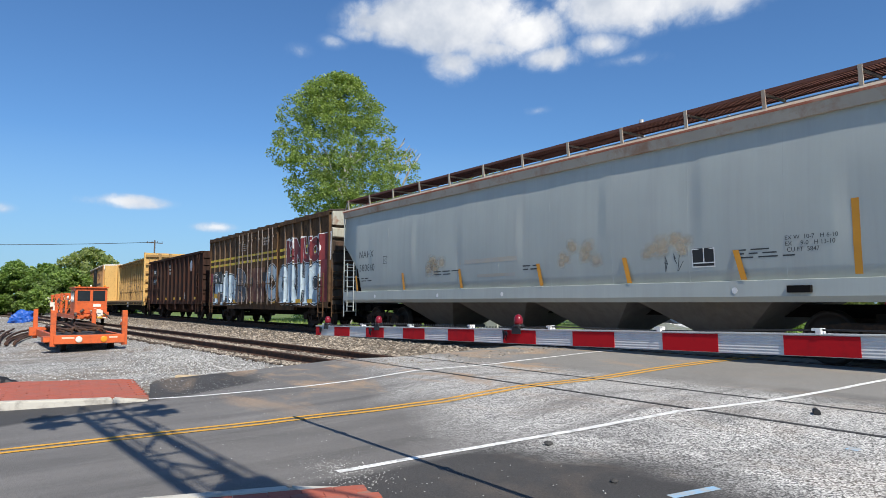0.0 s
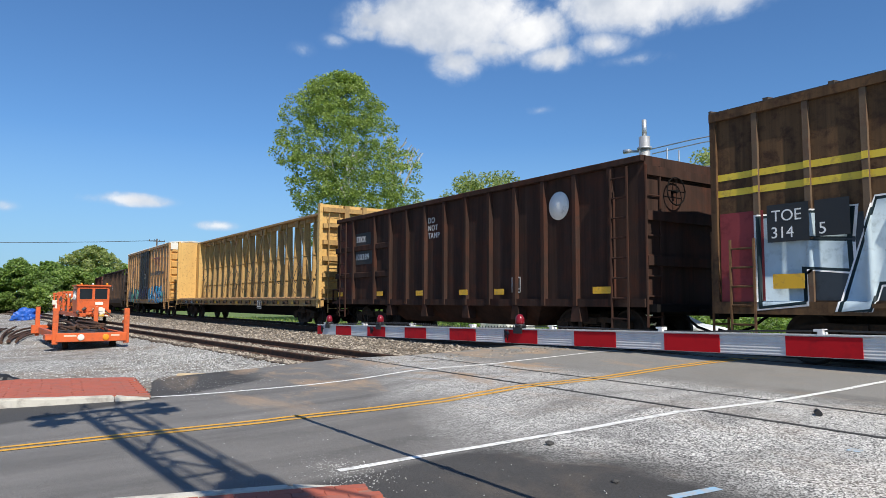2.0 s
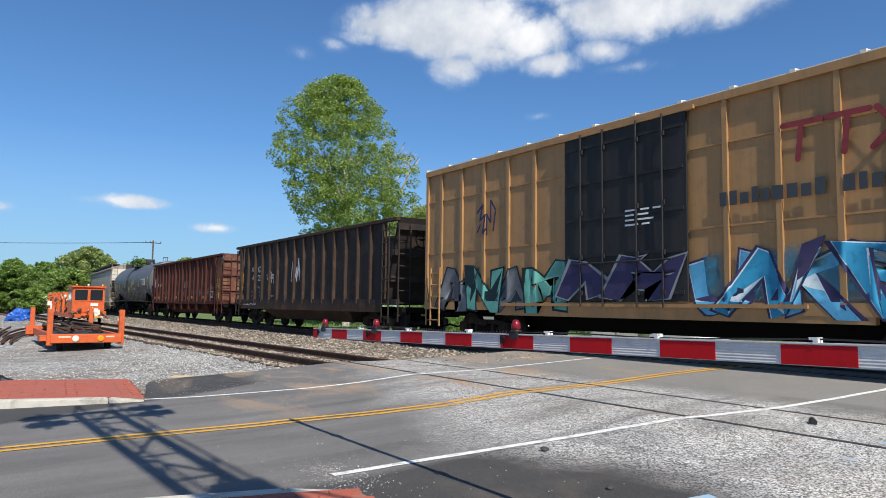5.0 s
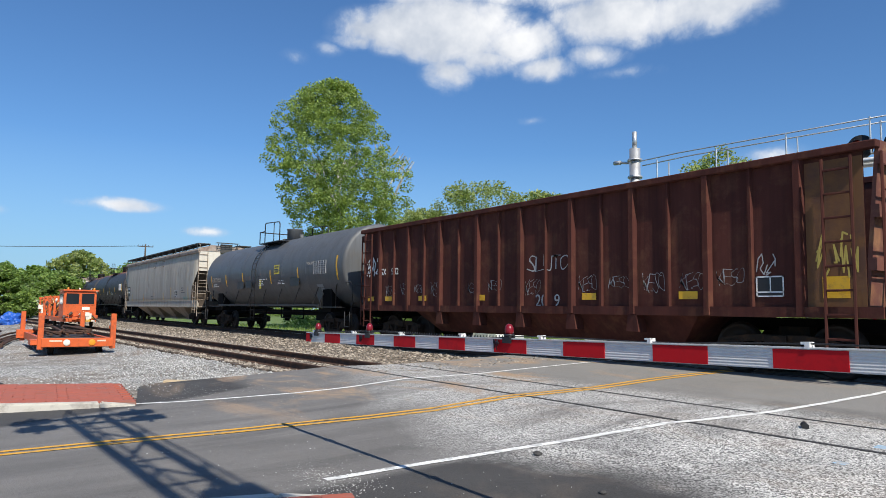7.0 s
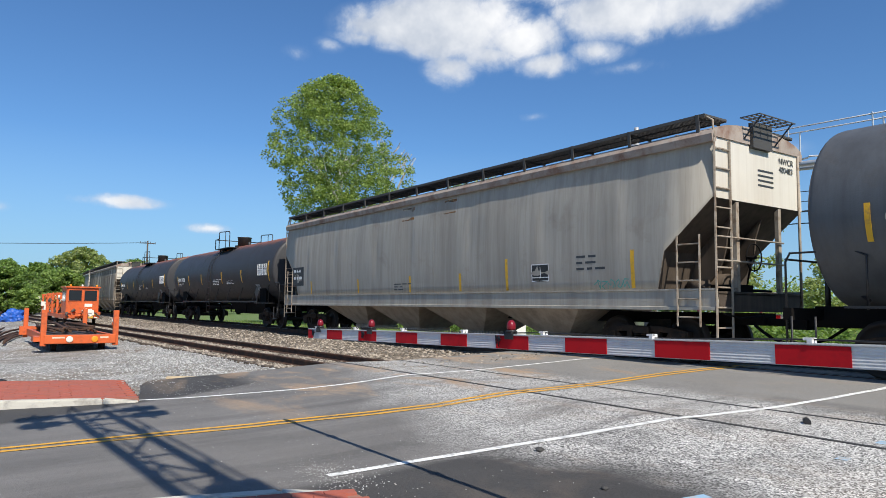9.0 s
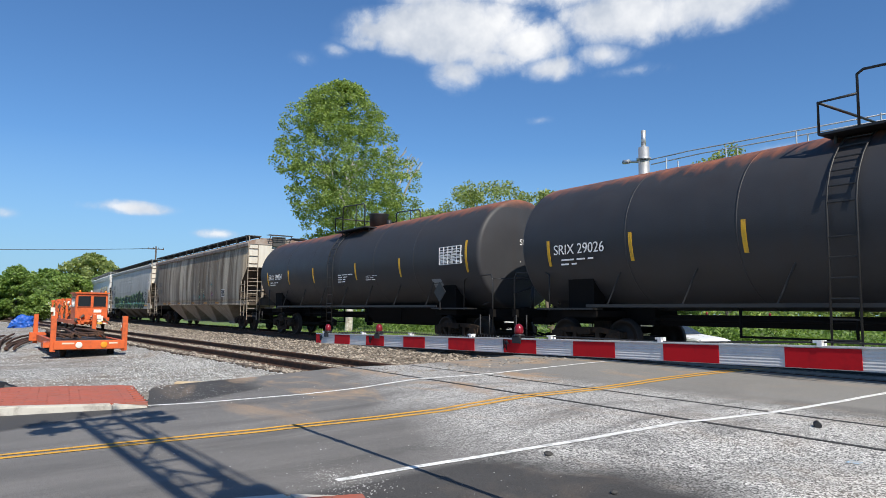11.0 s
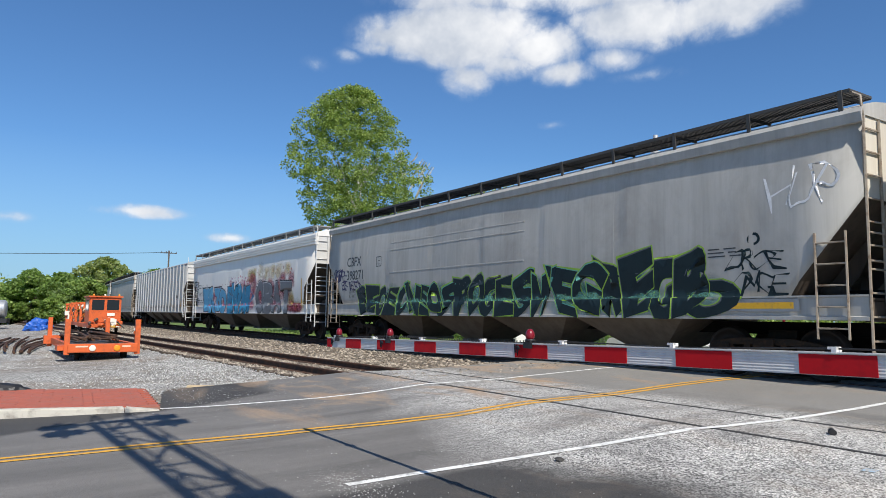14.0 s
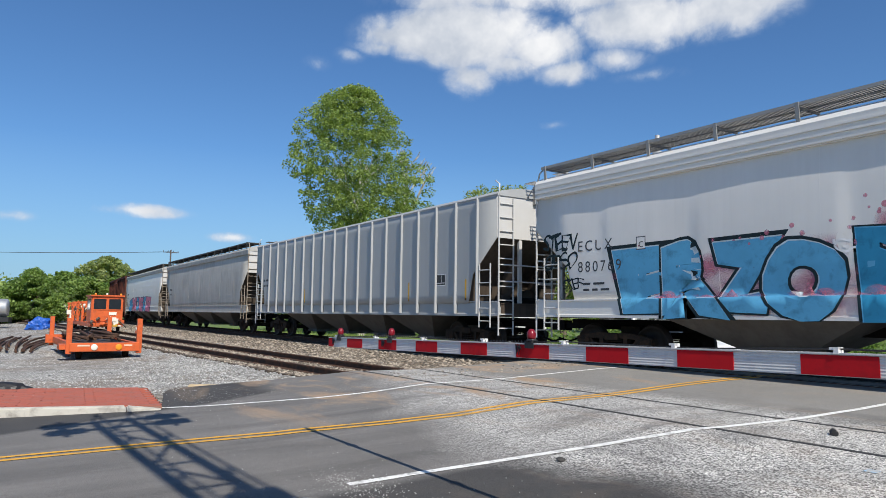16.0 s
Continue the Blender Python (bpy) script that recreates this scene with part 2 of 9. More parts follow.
def leaf_mat(name, base):
    m = MATS[name] = bpy.data.materials.new(name)
    m.use_nodes = True
    t = m.node_tree
    N = Nodes(t)
    b = t.nodes["Principled BSDF"]
    r = t.nodes.new("ShaderNodeNewGeometry").outputs["Random Per Island"]
    col = N.ramp(r, [(0.0, tuple(c * 0.4 for c in base)), (0.5, base), (1.0, (base[0] * 1.9, base[1] * 1.65, base[2] * 1.8))])
    at = t.nodes.new("ShaderNodeTexCoord").outputs["Object"]
    col = N.mix(0.5, col, N.ramp(N.noise(at, 0.5, 3.0), [(0.3, 0.32), (0.7, 0.68)]), "OVERLAY")
    N.put(b.inputs["Base Color"], col)
    b.inputs["Roughness"].default_value = 0.55
    tr = t.nodes.new("ShaderNodeBsdfTranslucent")
    N.put(tr.inputs["Color"], N.mix(0.5, col, (base[0] * 2.2, base[1] * 2.0, base[2] * 0.8)))
    mx = t.nodes.new("ShaderNodeMixShader")
    mx.inputs[0].default_value = 0.48
    t.links.new(b.outputs[0], mx.inputs[1])
    t.links.new(tr.outputs[0], mx.inputs[2])
    t.links.new(mx.outputs[0], t.nodes["Material Output"].inputs[0])
    return m


def plain(name, base, rough=0.5, metal=0.0, glow=0.0):
    if name in MATS:
        return MATS[name]
    m = surface(name, base, rough, metal, vary=0.12, scale=3.0, bump=0.05, fine=0.05)
    if glow:
        b = m.node_tree.nodes["Principled BSDF"]
        b.inputs["Emission Color"].default_value, b.inputs["Emission Strength"].default_value = (*base, 1), glow
    return m


ASPHALT = asphalt_mat()
BALLAST = stones("ballast", (0.085, 0.072, 0.06), (0.40, 0.35, 0.285), 0.06, warm=(0.28, 0.2, 0.135))
GRAVEL = stones("gravel", (0.2, 0.193, 0.18), (0.7, 0.69, 0.65), 0.035, dirt=(0.2, 0.165, 0.13), bump=0.7)
GRASS = surface("grass", (0.10, 0.17, 0.035), 0.9, vary=0.45, scale=0.35, patches=((0.2, 0.19, 0.09), 0.4, 1.3), bump=0.6, grain=25)
RAIL = surface("rusty_rail", (0.06, 0.036, 0.026), 0.8, vary=0.3, patches=((0.12, 0.058, 0.034), 0.5, 5.0), spec=0.25)
RAILTOP = surface("worn_rail_top", (0.32, 0.29, 0.27), 0.38, 0.8)
TIE = surface("tie_wood", (0.085, 0.065, 0.05), 0.9, vary=0.45, scale=4.0, bump=0.4, grain=30)
PAINT_W = surface("road_white", (0.78, 0.78, 0.75), 0.7, vary=0.1, patches=((0.3, 0.3, 0.29), 0.35, 9.0), grain=80)
PAINT_Y = surface("road_yellow", (0.72, 0.37, 0.035), 0.7, vary=0.12, patches=((0.25, 0.2, 0.12), 0.35, 9.0), grain=80)
PAINT_B = surface("spray_blue", (0.26, 0.44, 0.6), 0.8, patches=((0.4, 0.4, 0.39), 0.6, 14.0), grain=80)
BRICK = surface("paver_red", (0.40, 0.105, 0.065), 0.85, vary=0.2, patches=((0.3, 0.12, 0.09), 0.4, 3.0), bump=0.3)
CONC = surface("kerb_concrete", (0.56, 0.53, 0.46), 0.85, vary=0.15, patches=((0.33, 0.3, 0.26), 0.4, 5.0), bump=0.3)
RUBBER = surface("flangeway_rubber", (0.035, 0.035, 0.036), 0.8, bump=0.3)
STEEL = surface("galvanised", (0.55, 0.56, 0.56), 0.45, 0.7, vary=0.15, scale=4.0)
BLACK = surface("black_metal", (0.018, 0.018, 0.019), 0.5, vary=0.3)
TRUCK = surface("bogie_grime", (0.033, 0.026, 0.021), 0.9, vary=0.45, scale=5.0, patches=((0.07, 0.042, 0.026), 0.4, 7.0), spec=0.12)
WHEEL = surface("wheel_steel", (0.032, 0.025, 0.021), 0.65, 0.2, vary=0.3, scale=5.0, spec=0.3)
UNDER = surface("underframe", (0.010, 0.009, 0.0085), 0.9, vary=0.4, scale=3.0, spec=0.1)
REFLECT = surface("reflector_yellow", (0.75, 0.42, 0.02), 0.5, vary=0.15, patches=((0.4, 0.22, 0.06), 0.3, 8.0))
WHITE = surface("stencil_white", (0.78, 0.78, 0.76), 0.6, vary=0.1, patches=((0.4, 0.4, 0.39), 0.2, 6.0))
INK = surface("stencil_dark", (0.045, 0.05, 0.055), 0.6, vary=0.2)


# ---- shapes ----
def box(bm, x0, x1, y0, y1, z0, z1):
    v = [bm.verts.new((x, y, z)) for z in (z0, z1) for y in (y0, y1) for x in (x0, x1)]
    for q in ((0, 2, 3, 1), (4, 5, 7, 6), (0, 1, 5, 4), (2, 6, 7, 3), (0, 4, 6, 2), (1, 3, 7, 5)):
        bm.faces.new([v[i] for i in q])
    return v


def hexa(bm, bottom, top):
    """A block between two quads given as four points each."""
    a, b = [bm.verts.new(p) for p in bottom], [bm.verts.new(p) for p in top]
    bm.faces.new(a[::-1])
    bm.faces.new(b)
    for i in range(4):
        j = (i + 1) % 4
        bm.faces.new((a[i], a[j], b[j], b[i]))


def rod(bm, p, q, r, seg=6, r2=None, cap=True):
    """A round bar from p to q."""
    p, q = Vector(p), Vector(q)
    turn = (q - p).to_track_quat("Z", "Y").to_matrix()
    rings = []
    for c, rr in ((p, r), (q, r if r2 is None else r2)):
        rings.append([bm.verts.new(c + turn @ Vector((rr * math.cos(2 * math.pi * i / seg), rr * math.sin(2 * math.pi * i / seg), 0))) for i in range(seg)])
    for i in range(seg):
        j = (i + 1) % seg
        f = bm.faces.new((rings[0][i], rings[0][j], rings[1][j], rings[1][i]))
        f.smooth = seg > 6
    if cap:
        bm.faces.new(rings[0][::-1])
        bm.faces.new(rings[1])


def pipe(bm, pts, r, seg=6):
    """A bent tube through points, one skin from end to end."""
    pts = [Vector(p) for p in pts]
    ways = [(b - a).normalized() for a, b in zip(pts, pts[1:])]
    side = ways[0].orthogonal().normalized()
    rings = []
    for i, p in enumerate(pts):
        w = (ways[max(0, i - 1)] + ways[min(i, len(ways) - 1)])
        w = w.normalized() if w.length > 1e-6 else ways[min(i, len(ways) - 1)]
        side = side - w * side.dot(w)
        side = side.normalized() if side.length > 1e-6 else w.orthogonal().normalized()
        up = w.cross(side)
        rings.append([tuple(p + (side * math.cos(2 * math.pi * k / seg) + up * math.sin(2 * math.pi * k / seg)) * r) for k in range(seg)])
    loft(bm, rings, smooth=True)


def slab(bm, outline, y0, y1):
    """A plate with an outline in x and z, from y0 to y1."""
    a = [bm.verts.new((x, y0, z)) for x, z in outline]
    b = [bm.verts.new((x, y1, z)) for x, z in outline]
    bm.faces.new(a)
    bm.faces.new(b[::-1])
    n = len(a)
    for i in range(n):
        j = (i + 1) % n
        bm.faces.new((a[j], a[i], b[i], b[j]))


def loft(bm, sections, smooth=False, closed=True, caps=True):
    """A skin through rings of points of equal number."""
    rings = [[bm.verts.new(p) for p in s] for s in sections]
    n = len(rings[0])
    for a, b in zip(rings, rings[1:]):
        for i in range(n if closed else n - 1):
            j = (i + 1) % n
            f = bm.faces.new((a[i], a[j], b[j], b[i]))
            f.smooth = smooth
    if caps and closed:
        bm.faces.new(rings[0][::-1])
        bm.faces.new(rings[-1])


def mesh_of(bm, name, material):
    bmesh.ops.recalc_face_normals(bm, faces=bm.faces)
    me = bpy.data.meshes.new(name)
    bm.to_mesh(me)
    bm.free()
    for m in material if isinstance(material, (list, tuple)) else [material]:
        me.materials.append(m)
    return me


def part(name, bm, material, parent=None, label="", at=None):
    ob = new(name, mesh_of(bm, name, material) if isinstance(bm, bmesh.types.BMesh) else bm)
    if parent:
        ob.parent = parent
    if at is not None:
        ob.matrix_local = at
    return tagged(ob, label)


def soup(name, verts, faces, material, parent=None, label=""):
    me = bpy.data.meshes.new(name)
    me.from_pydata(verts, [], faces)
    for m in material if isinstance(material, (list, tuple)) else [material]:
        me.materials.append(m)
    return part(name, me, None, parent, label)


B = bmesh.new


def lettering(words, size, x, y, z, material, parent, face="side", lean=0.0, spread=1.0, name="lettering", label="", bold=0.0):
    """Stencilled words as a thin mesh on a car's side (facing the road) or its end."""
    cu = bpy.data.curves.new("words", "FONT")
    cu.body, cu.size, cu.extrude, cu.space_character, cu.align_x, cu.offset = words, size * 1.38, 0.002, spread, "LEFT", bold
    ob = bpy.data.objects.new("words", cu)
    me = bpy.data.meshes.new_from_object(ob)
    bpy.data.objects.remove(ob)
    me.materials.append(material)
    m = pose(x, y, z, 90 - lean, 0, 0) if face == "side" else pose(x, y, z, 90, 0, 90)
    return part(name, me, None, parent, label, m)


# ---- the ground ----
def bend(table, v):
    return float(np.interp(v, [a for a, _ in table], [b for _, b in table]))


ROAD_Z = [(-60, -1.2), (-10, -0.62), (0, -0.47), (3, -0.37), (5.2, -0.235), (6.5, -0.131), (8.4, -0.129), (11.2, -0.03), (12.2, -0.008), (13.9, -0.008), (17, -0.12), (24, -0.5), (60, -1.0), (400, -1.2)]
LAND_Z = [(-400, -1.5), (-60, -1.3), (-10, -0.75), (0, -0.58), (3.0, -0.52), (5.2, -0.45), (6.0, -0.36), (8.9, -0.33), (10.2, -0.36), (11.4, -0.22), (14.9, -0.22), (16.5, -0.55), (24, -0.75), (60, -1.0), (400, -1.2)]
ROAD_X = [(-60, -14.0), (0.3, -8.32), (3.2, -8.0), (6.7, -7.6), (9.0, -7.6), (11.5, -7.75), (60, -10.0)]


def road_z(y):
    return bend(ROAD_Z, y)


def road_x(y):
    return bend(ROAD_X, y)


def near_y(x):
    """The middle of the near track."""
    return 7.43 + min(0.0, x + 6.0) * 0.036


def land_z(x, y):
    # the near track leaves the main one to the west, and its bed goes with it
    yy = y + (7.43 - near_y(x)) * max(0.0, 1 - abs(y - near_y(x)) / 6.0)
    z = bend(LAND_Z, yy)
    if x < -25:
        c = line_y(-x) - 13.05
        if y > 10:
            z = bend(LAND_Z, y - c) if y - c > 10 else bend(LAND_Z, 10.0)
    d = abs(x - road_x(y) - (1.0 if -3 < y < 12 else 0)) - (6.0 if y > 3.4 else 3.4)
    f = min(1.0, max(0.0, d / 2.5))
    return road_z(y) * (1 - f) + z * f - 0.03 * (1 - f)


# the main line runs straight past the crossing and bends away in the distance: s metres down the line to the west
CURVE_S, CURVE_R, MAIN_Y = 50.0, 740.0, 13.05


def line_point(s):
    if s <= CURVE_S:
        return -s, MAIN_Y, 0.0
    a = (s - CURVE_S) / CURVE_R
    return -CURVE_S - CURVE_R * math.sin(a), MAIN_Y + CURVE_R * (1 - math.cos(a)), a


def line_y(s):
    return MAIN_Y if s <= CURVE_S else MAIN_Y + CURVE_R - math.sqrt(max(0.0, CURVE_R ** 2 - (s - CURVE_S) ** 2))


def sheet(name, xs, ys, height, material, lift=0.0, label=""):
    verts = [(x, y, height(x, y) + lift) for y in ys for x in xs]
    n = len(xs)
    faces = [(j * n + i, j * n + i + 1, (j + 1) * n + i + 1, (j + 1) * n + i) for j in range(len(ys) - 1) for i in range(n - 1)]
    ob = soup(name, verts, faces, material, None, label)
    for p in ob.data.polygons:
        p.use_smooth = True
    return tagged(ob, kind="structure")


def steps(*runs):
    out = []
    for a, b, d in runs:
        k = max(1, round((b - a) / d))
        out += [a + (b - a) * i / k for i in range(k)]
    return out + [runs[-1][1]]


def rough_land(x, y):
    bumps = 0.035 * noise.noise((x * 0.7, y * 0.7, 0)) + 0.02 * noise.noise((x * 2.3, y * 2.3, 5))
    far = max(0.0, math.hypot(x, y) - 150)
    d = abs(x - road_x(y)) < 6.5 and -4 < y < 18
    return land_z(x, y) + (0 if d else bumps) - far * 0.001


GX = steps((-2500, -400, 300), (-400, -120, 20), (-120, -40, 4), (-40, 8, 0.5), (8, 60, 4), (60, 400, 40), (400, 2500, 300))
GY = steps((-2500, -300, 300), (-300, -20, 20), (-20, -2, 2), (-2, 20, 0.4), (20, 120, 5), (120, 500, 40), (500, 3000, 400))
ground = sheet("ground", GX, GY, rough_land, [GRAVEL, BALLAST, GRASS], label="grey gravel yard and grass reaching to the horizon")
for p in ground.data.polygons:
    c = p.center
    k = 0
    off = line_y(max(0.0, -c.x)) - 13.05
    if abs(c.y - off - 12.5) < 3.3:
        k = 1
    if c.y - off > 16.6 or c.y < -30 or c.x < -230 or (c.x < -70 and c.y < near_y(c.x) - 5):
        k = 2
    p.material_index = k


def ribbon(name, y0, y1, xa, xb, material, lift, cuts=0.5, label="", wobble=0.0):
    """A strip on the road between two edges given as functions of y."""
    ys = steps((y0, y1, cuts))
    verts, faces = [], []
    for j, y in enumerate(ys):
        w = wobble * (noise.noise((y * 1.7, xa(y), 3)))
        for x in (xa(y) + w, xb(y) + w):
            verts.append((x, y, road_z(y) + lift))
        if j:
            k = 2 * j
            faces.append((k - 2, k - 1, k + 1, k))
    return tagged(soup(name, verts, faces, material, None, label), kind="structure")


def road_edge_left(y):
    return road_x(y) - (3.4 if y < 2.4 else 3.4 + min(2.3, (y - 2.4) * 5.0))


def road_edge_right(y):
    return road_x(y) + (3.4 if y < 1.6 else 3.4 + min(9.0, (y - 1.6) * 4.0))


def road_sheet():
    ys = steps((-60, -4, 4), (-4, 12.0, 0.25), (12.0, 80, 4))
    verts, faces = [], []
    k = 24
    for j, y in enumerate(ys):
        a, b = road_edge_left(y), road_edge_right(y)
        if y > 11.6:
            a, b = road_x(y) - 4.2, road_x(y) + 4.6
        for i in range(k + 1):
            verts.append((a + (b - a) * i / k, y, road_z(y)))
    n = k + 1
    faces = [(j * n + i, j * n + i + 1, (j + 1) * n + i + 1, (j + 1) * n + i) for j in range(len(ys) - 1) for i in range(k)]
    ob = soup("road", verts, faces, ASPHALT, None, "asphalt road, worn to pale chippings at the rails")
    return tagged(ob, kind="structure")


road_sheet()
YELLOW_X = [(-60, -14.2), (0.35, -8.47), (1.66, -8.31), (3.24, -8.08), (4.3, -7.78), (5.2, -7.62), (6.67, -7.55), (8.49, -7.74), (10.12, -7.86), (11.24, -7.84), (13, -7.84)]
WHITE_R = [(2.5, -5.48), (3.2, -5.43), (3.67, -5.36), (5.03, -5.15), (6.89, -4.83), (8.48, -4.78), (9.49, -4.72), (10.81, -4.68), (30, -5.2)]
WHITE_L = [(2.0, -11.3), (2.32, -11.2), (3.37, -10.82), (4.52, -10.45), (5.54, -10.33), (6.8, -10.38), (8.58, -10.62), (10.97, -10.74), (30, -11.3)]


def line_mark(name, table, off, half, material, y0, y1, label):
    ribbon(name, y0, y1, lambda y: bend(table, y) + off - half, lambda y: bend(table, y) + off + half, material, 0.006, 0.2, label, 0.01)


line_mark("yellow_line", YELLOW_X, -0.09, 0.042, PAINT_Y, -40, 13.0, "double yellow centre line, worn paint")
line_mark("yellow_line", YELLOW_X, 0.09, 0.042, PAINT_Y, -40, 13.0, "double yellow centre line, worn paint")
line_mark("white_line", WHITE_L, 0.0, 0.048, PAINT_W, 2.1, 30, "white edge line, worn paint")
line_mark("white_line", WHITE_R, 0.0, 0.048, PAINT_W, 2.66, 30, "white edge line, worn paint")


# ---- tracks ----
def rail_profile():
    h = 0.17
    return [(-0.07, -h), (0.07, -h), (0.07, -h + 0.012), (0.012, -h + 0.04), (0.012, -0.045), (0.036, -0.035), (0.036, -0.006), (0.026, 0.0),
            (-0.026, 0.0), (-0.036, -0.006), (-0.036, -0.035), (-0.012, -0.045), (-0.012, -h + 0.04), (-0.07, -h + 0.012)]


def rail(name, pts, top_worn, label, parent):
    """A rail along points (x, y, z of its head, heading)."""
    bm = B()
    prof = rail_profile()
    loft(bm, [[(x - math.sin(a) * u, y + math.cos(a) * u, z + w) for u, w in prof] for x, y, z, a in pts])
    bmesh.ops.recalc_face_normals(bm, faces=bm.faces)
    for f in bm.faces:
        if f.normal.z > 0.9 and f.calc_center_median().z > pts[0][2] - 0.02:
            f.material_index = 1 if top_worn else 0
    return part(name, bm, [RAIL, RAILTOP], parent, label)


def tie_mesh():
    bm = B()
    box(bm, -0.11, 0.11, -1.3, 1.3, -0.17, 0.0)
    bmesh.ops.bevel(bm, geom=bm.edges[:], offset=0.012, segments=1, affect="EDGES")
    return mesh_of(bm, "tie", TIE)


def lay_track(name, label, point, s0, s1, z, gaps, worn, cut=3.0):
    """point(s) -> x, y, heading. Ties stay out of the stretch gaps (s from, s to)."""
    track = tagged(new(name), label, kind="structure")
    ss = steps((s0, s1, cut))
    for side in (-1, 1):
        pts = []
        for s in ss:
            x, y, a = point(s)
            pts.append((x + math.sin(a) * 0.7525 * side * -1, y + math.cos(a) * 0.7525 * side, z, -a))
        rail("rail", pts, worn, "", track)
    me, rnd = tie_mesh(), random.Random(name)
    s = s0
    while s < min(s1, 150.0):
        if not gaps[0] < s < gaps[1]:
            x, y, a = point(s)
            ob = part("tie", me, None, track)
            ob.matrix_local = pose(x + rnd.uniform(-0.03, 0.03), y + rnd.uniform(-0.06, 0.06), z - 0.172 + rnd.uniform(-0.015, 0.012), 0, 0, math.degrees(-a) + rnd.uniform(-1.5, 1.5))
        s += 0.56
    return track


lay_track("main_track", "main line track with worn bright rails on ballast", line_point, -60.0, 420.0, 0.0, (2.5, 13.0), True)


def near_point(s):
    return -s, near_y(-s), (math.atan(0.036) * -1 if s > 6 else 0.0)


lay_track("near_track", "rusty side track beside the main line", near_point, -30.0, 150.0, -0.137, (-6.0, 12.4), False, 2.0)


def flangeways():
    for name, y0, z in (("near", 7.43, -0.137), ("main", MAIN_Y, 0.0)):
        for side in (-1, 1):
            y = y0 + side * 0.70
            bm = B()
            box(bm, -13.3 if name == "near" else -12.4, 3.0, y - 0.038, y + 0.038, z - 0.1, z + (0.011 if name == "near" else 0.003))
            tagged(part("flangeway", bm, RUBBER, None, "dark rubber-lined slot beside the rail across the road"), kind="structure")


flangeways()


# ---- rolling stock: running gear ----
def lathe(bm, prof, seg, axis="y", at=(0, 0, 0), caps=True):
    """A turned solid: prof of (along, radius) about an axis."""
    rings = []
    for u, r in prof:
        ring = []
        for i in range(seg):
            a = 2 * math.pi * i / seg
            p = {"y": (r * math.cos(a), u, r * math.sin(a)), "x": (u, r * math.cos(a), r * math.sin(a)), "z": (r * math.cos(a), r * math.sin(a), u)}[axis]
            ring.append((p[0] + at[0], p[1] + at[1], p[2] + at[2]))
        rings.append(ring)
    loft(bm, rings, smooth=True, caps=caps)


def wheelset_mesh():
    bm = B()
    for s in (-1, 1):
        prof = [(0.69, 0.09), (0.69, 0.2), (0.72, 0.22), (0.725, 0.38), (0.69, 0.40), (0.69, 0.47), (0.70, 0.483), (0.725, 0.483), (0.735, 0.462), (0.83, 0.455), (0.83, 0.395), (0.79, 0.385), (0.775, 0.24), (0.84, 0.2), (0.84, 0.1), (0.96, 0.085), (0.96, 0.02)]
        lathe(bm, [(u * s, r) for u, r in prof], 28)
        for i in range(3):
            a = i * 2.09 + 0.4
            rod(bm, (0.055 * math.cos(a), 0.955 * s, 0.055 * math.sin(a)), (0.055 * math.cos(a), 0.985 * s, 0.055 * math.sin(a)), 0.018, 6)
    rod(bm, (0, -0.7, 0), (0, 0.7, 0), 0.085, 12)
    return mesh_of(bm, "wheelset", WHEEL)


def side_frame_mesh():
    bm = B()
    y0, y1 = -0.075, 0.075
    slab(bm, [(-1.12, 0.62), (-0.95, 0.66), (-0.5, 0.72), (0.5, 0.72), (0.95, 0.66), (1.12, 0.62), (1.12, 0.5), (0.9, 0.56), (0.45, 0.6), (-0.45, 0.6), (-0.9, 0.56), (-1.12, 0.5)], y0, y1)
    slab(bm, [(-0.78, 0.6), (-0.66, 0.58), (-0.4, 0.3), (0.4, 0.3), (0.66, 0.58), (0.78, 0.6), (0.46, 0.19), (-0.46, 0.19)], y0 + 0.01, y1 - 0.01)
    for x in (-0.36, 0.36):
        slab(bm, [(x - 0.06, 0.28), (x + 0.06, 0.28), (x + 0.06, 0.62), (x - 0.06, 0.62)], y0 + 0.015, y1 - 0.015)
    for x in (-0.9, 0.9):
        slab(bm, [(x - 0.17, 0.38), (x + 0.17, 0.38), (x + 0.19, 0.6), (x - 0.19, 0.6)], y0 - 0.03, y1 + 0.03)
        rod(bm, (x, -0.12, 0.455), (x, 0.12, 0.455), 0.11, 12)
    for x in (-0.18, 0.0, 0.18):
        for k in range(5):
            rod(bm, (x, 0, 0.3 + k * 0.055), (x, 0, 0.325 + k * 0.055), 0.075, 8)
    return mesh_of(bm, "side_frame", TRUCK)


def bolster_mesh():
    bm = B()
    box(bm, -0.2, 0.2, -1.15, 1.15, 0.56, 0.7)
    box(bm, -0.28, 0.28, -0.5, 0.5, 0.66, 0.86)
    for s in (-1, 1):
        box(bm, s * 0.52 - 0.05, s * 0.52 + 0.05, -0.85, 0.85, 0.34, 0.44)
        for y in (-0.76, 0.76):
            box(bm, s * 0.46 - 0.06, s * 0.46 + 0.06, y - 0.05, y + 0.05, 0.28, 0.56)
    return mesh_of(bm, "bogie", TRUCK)


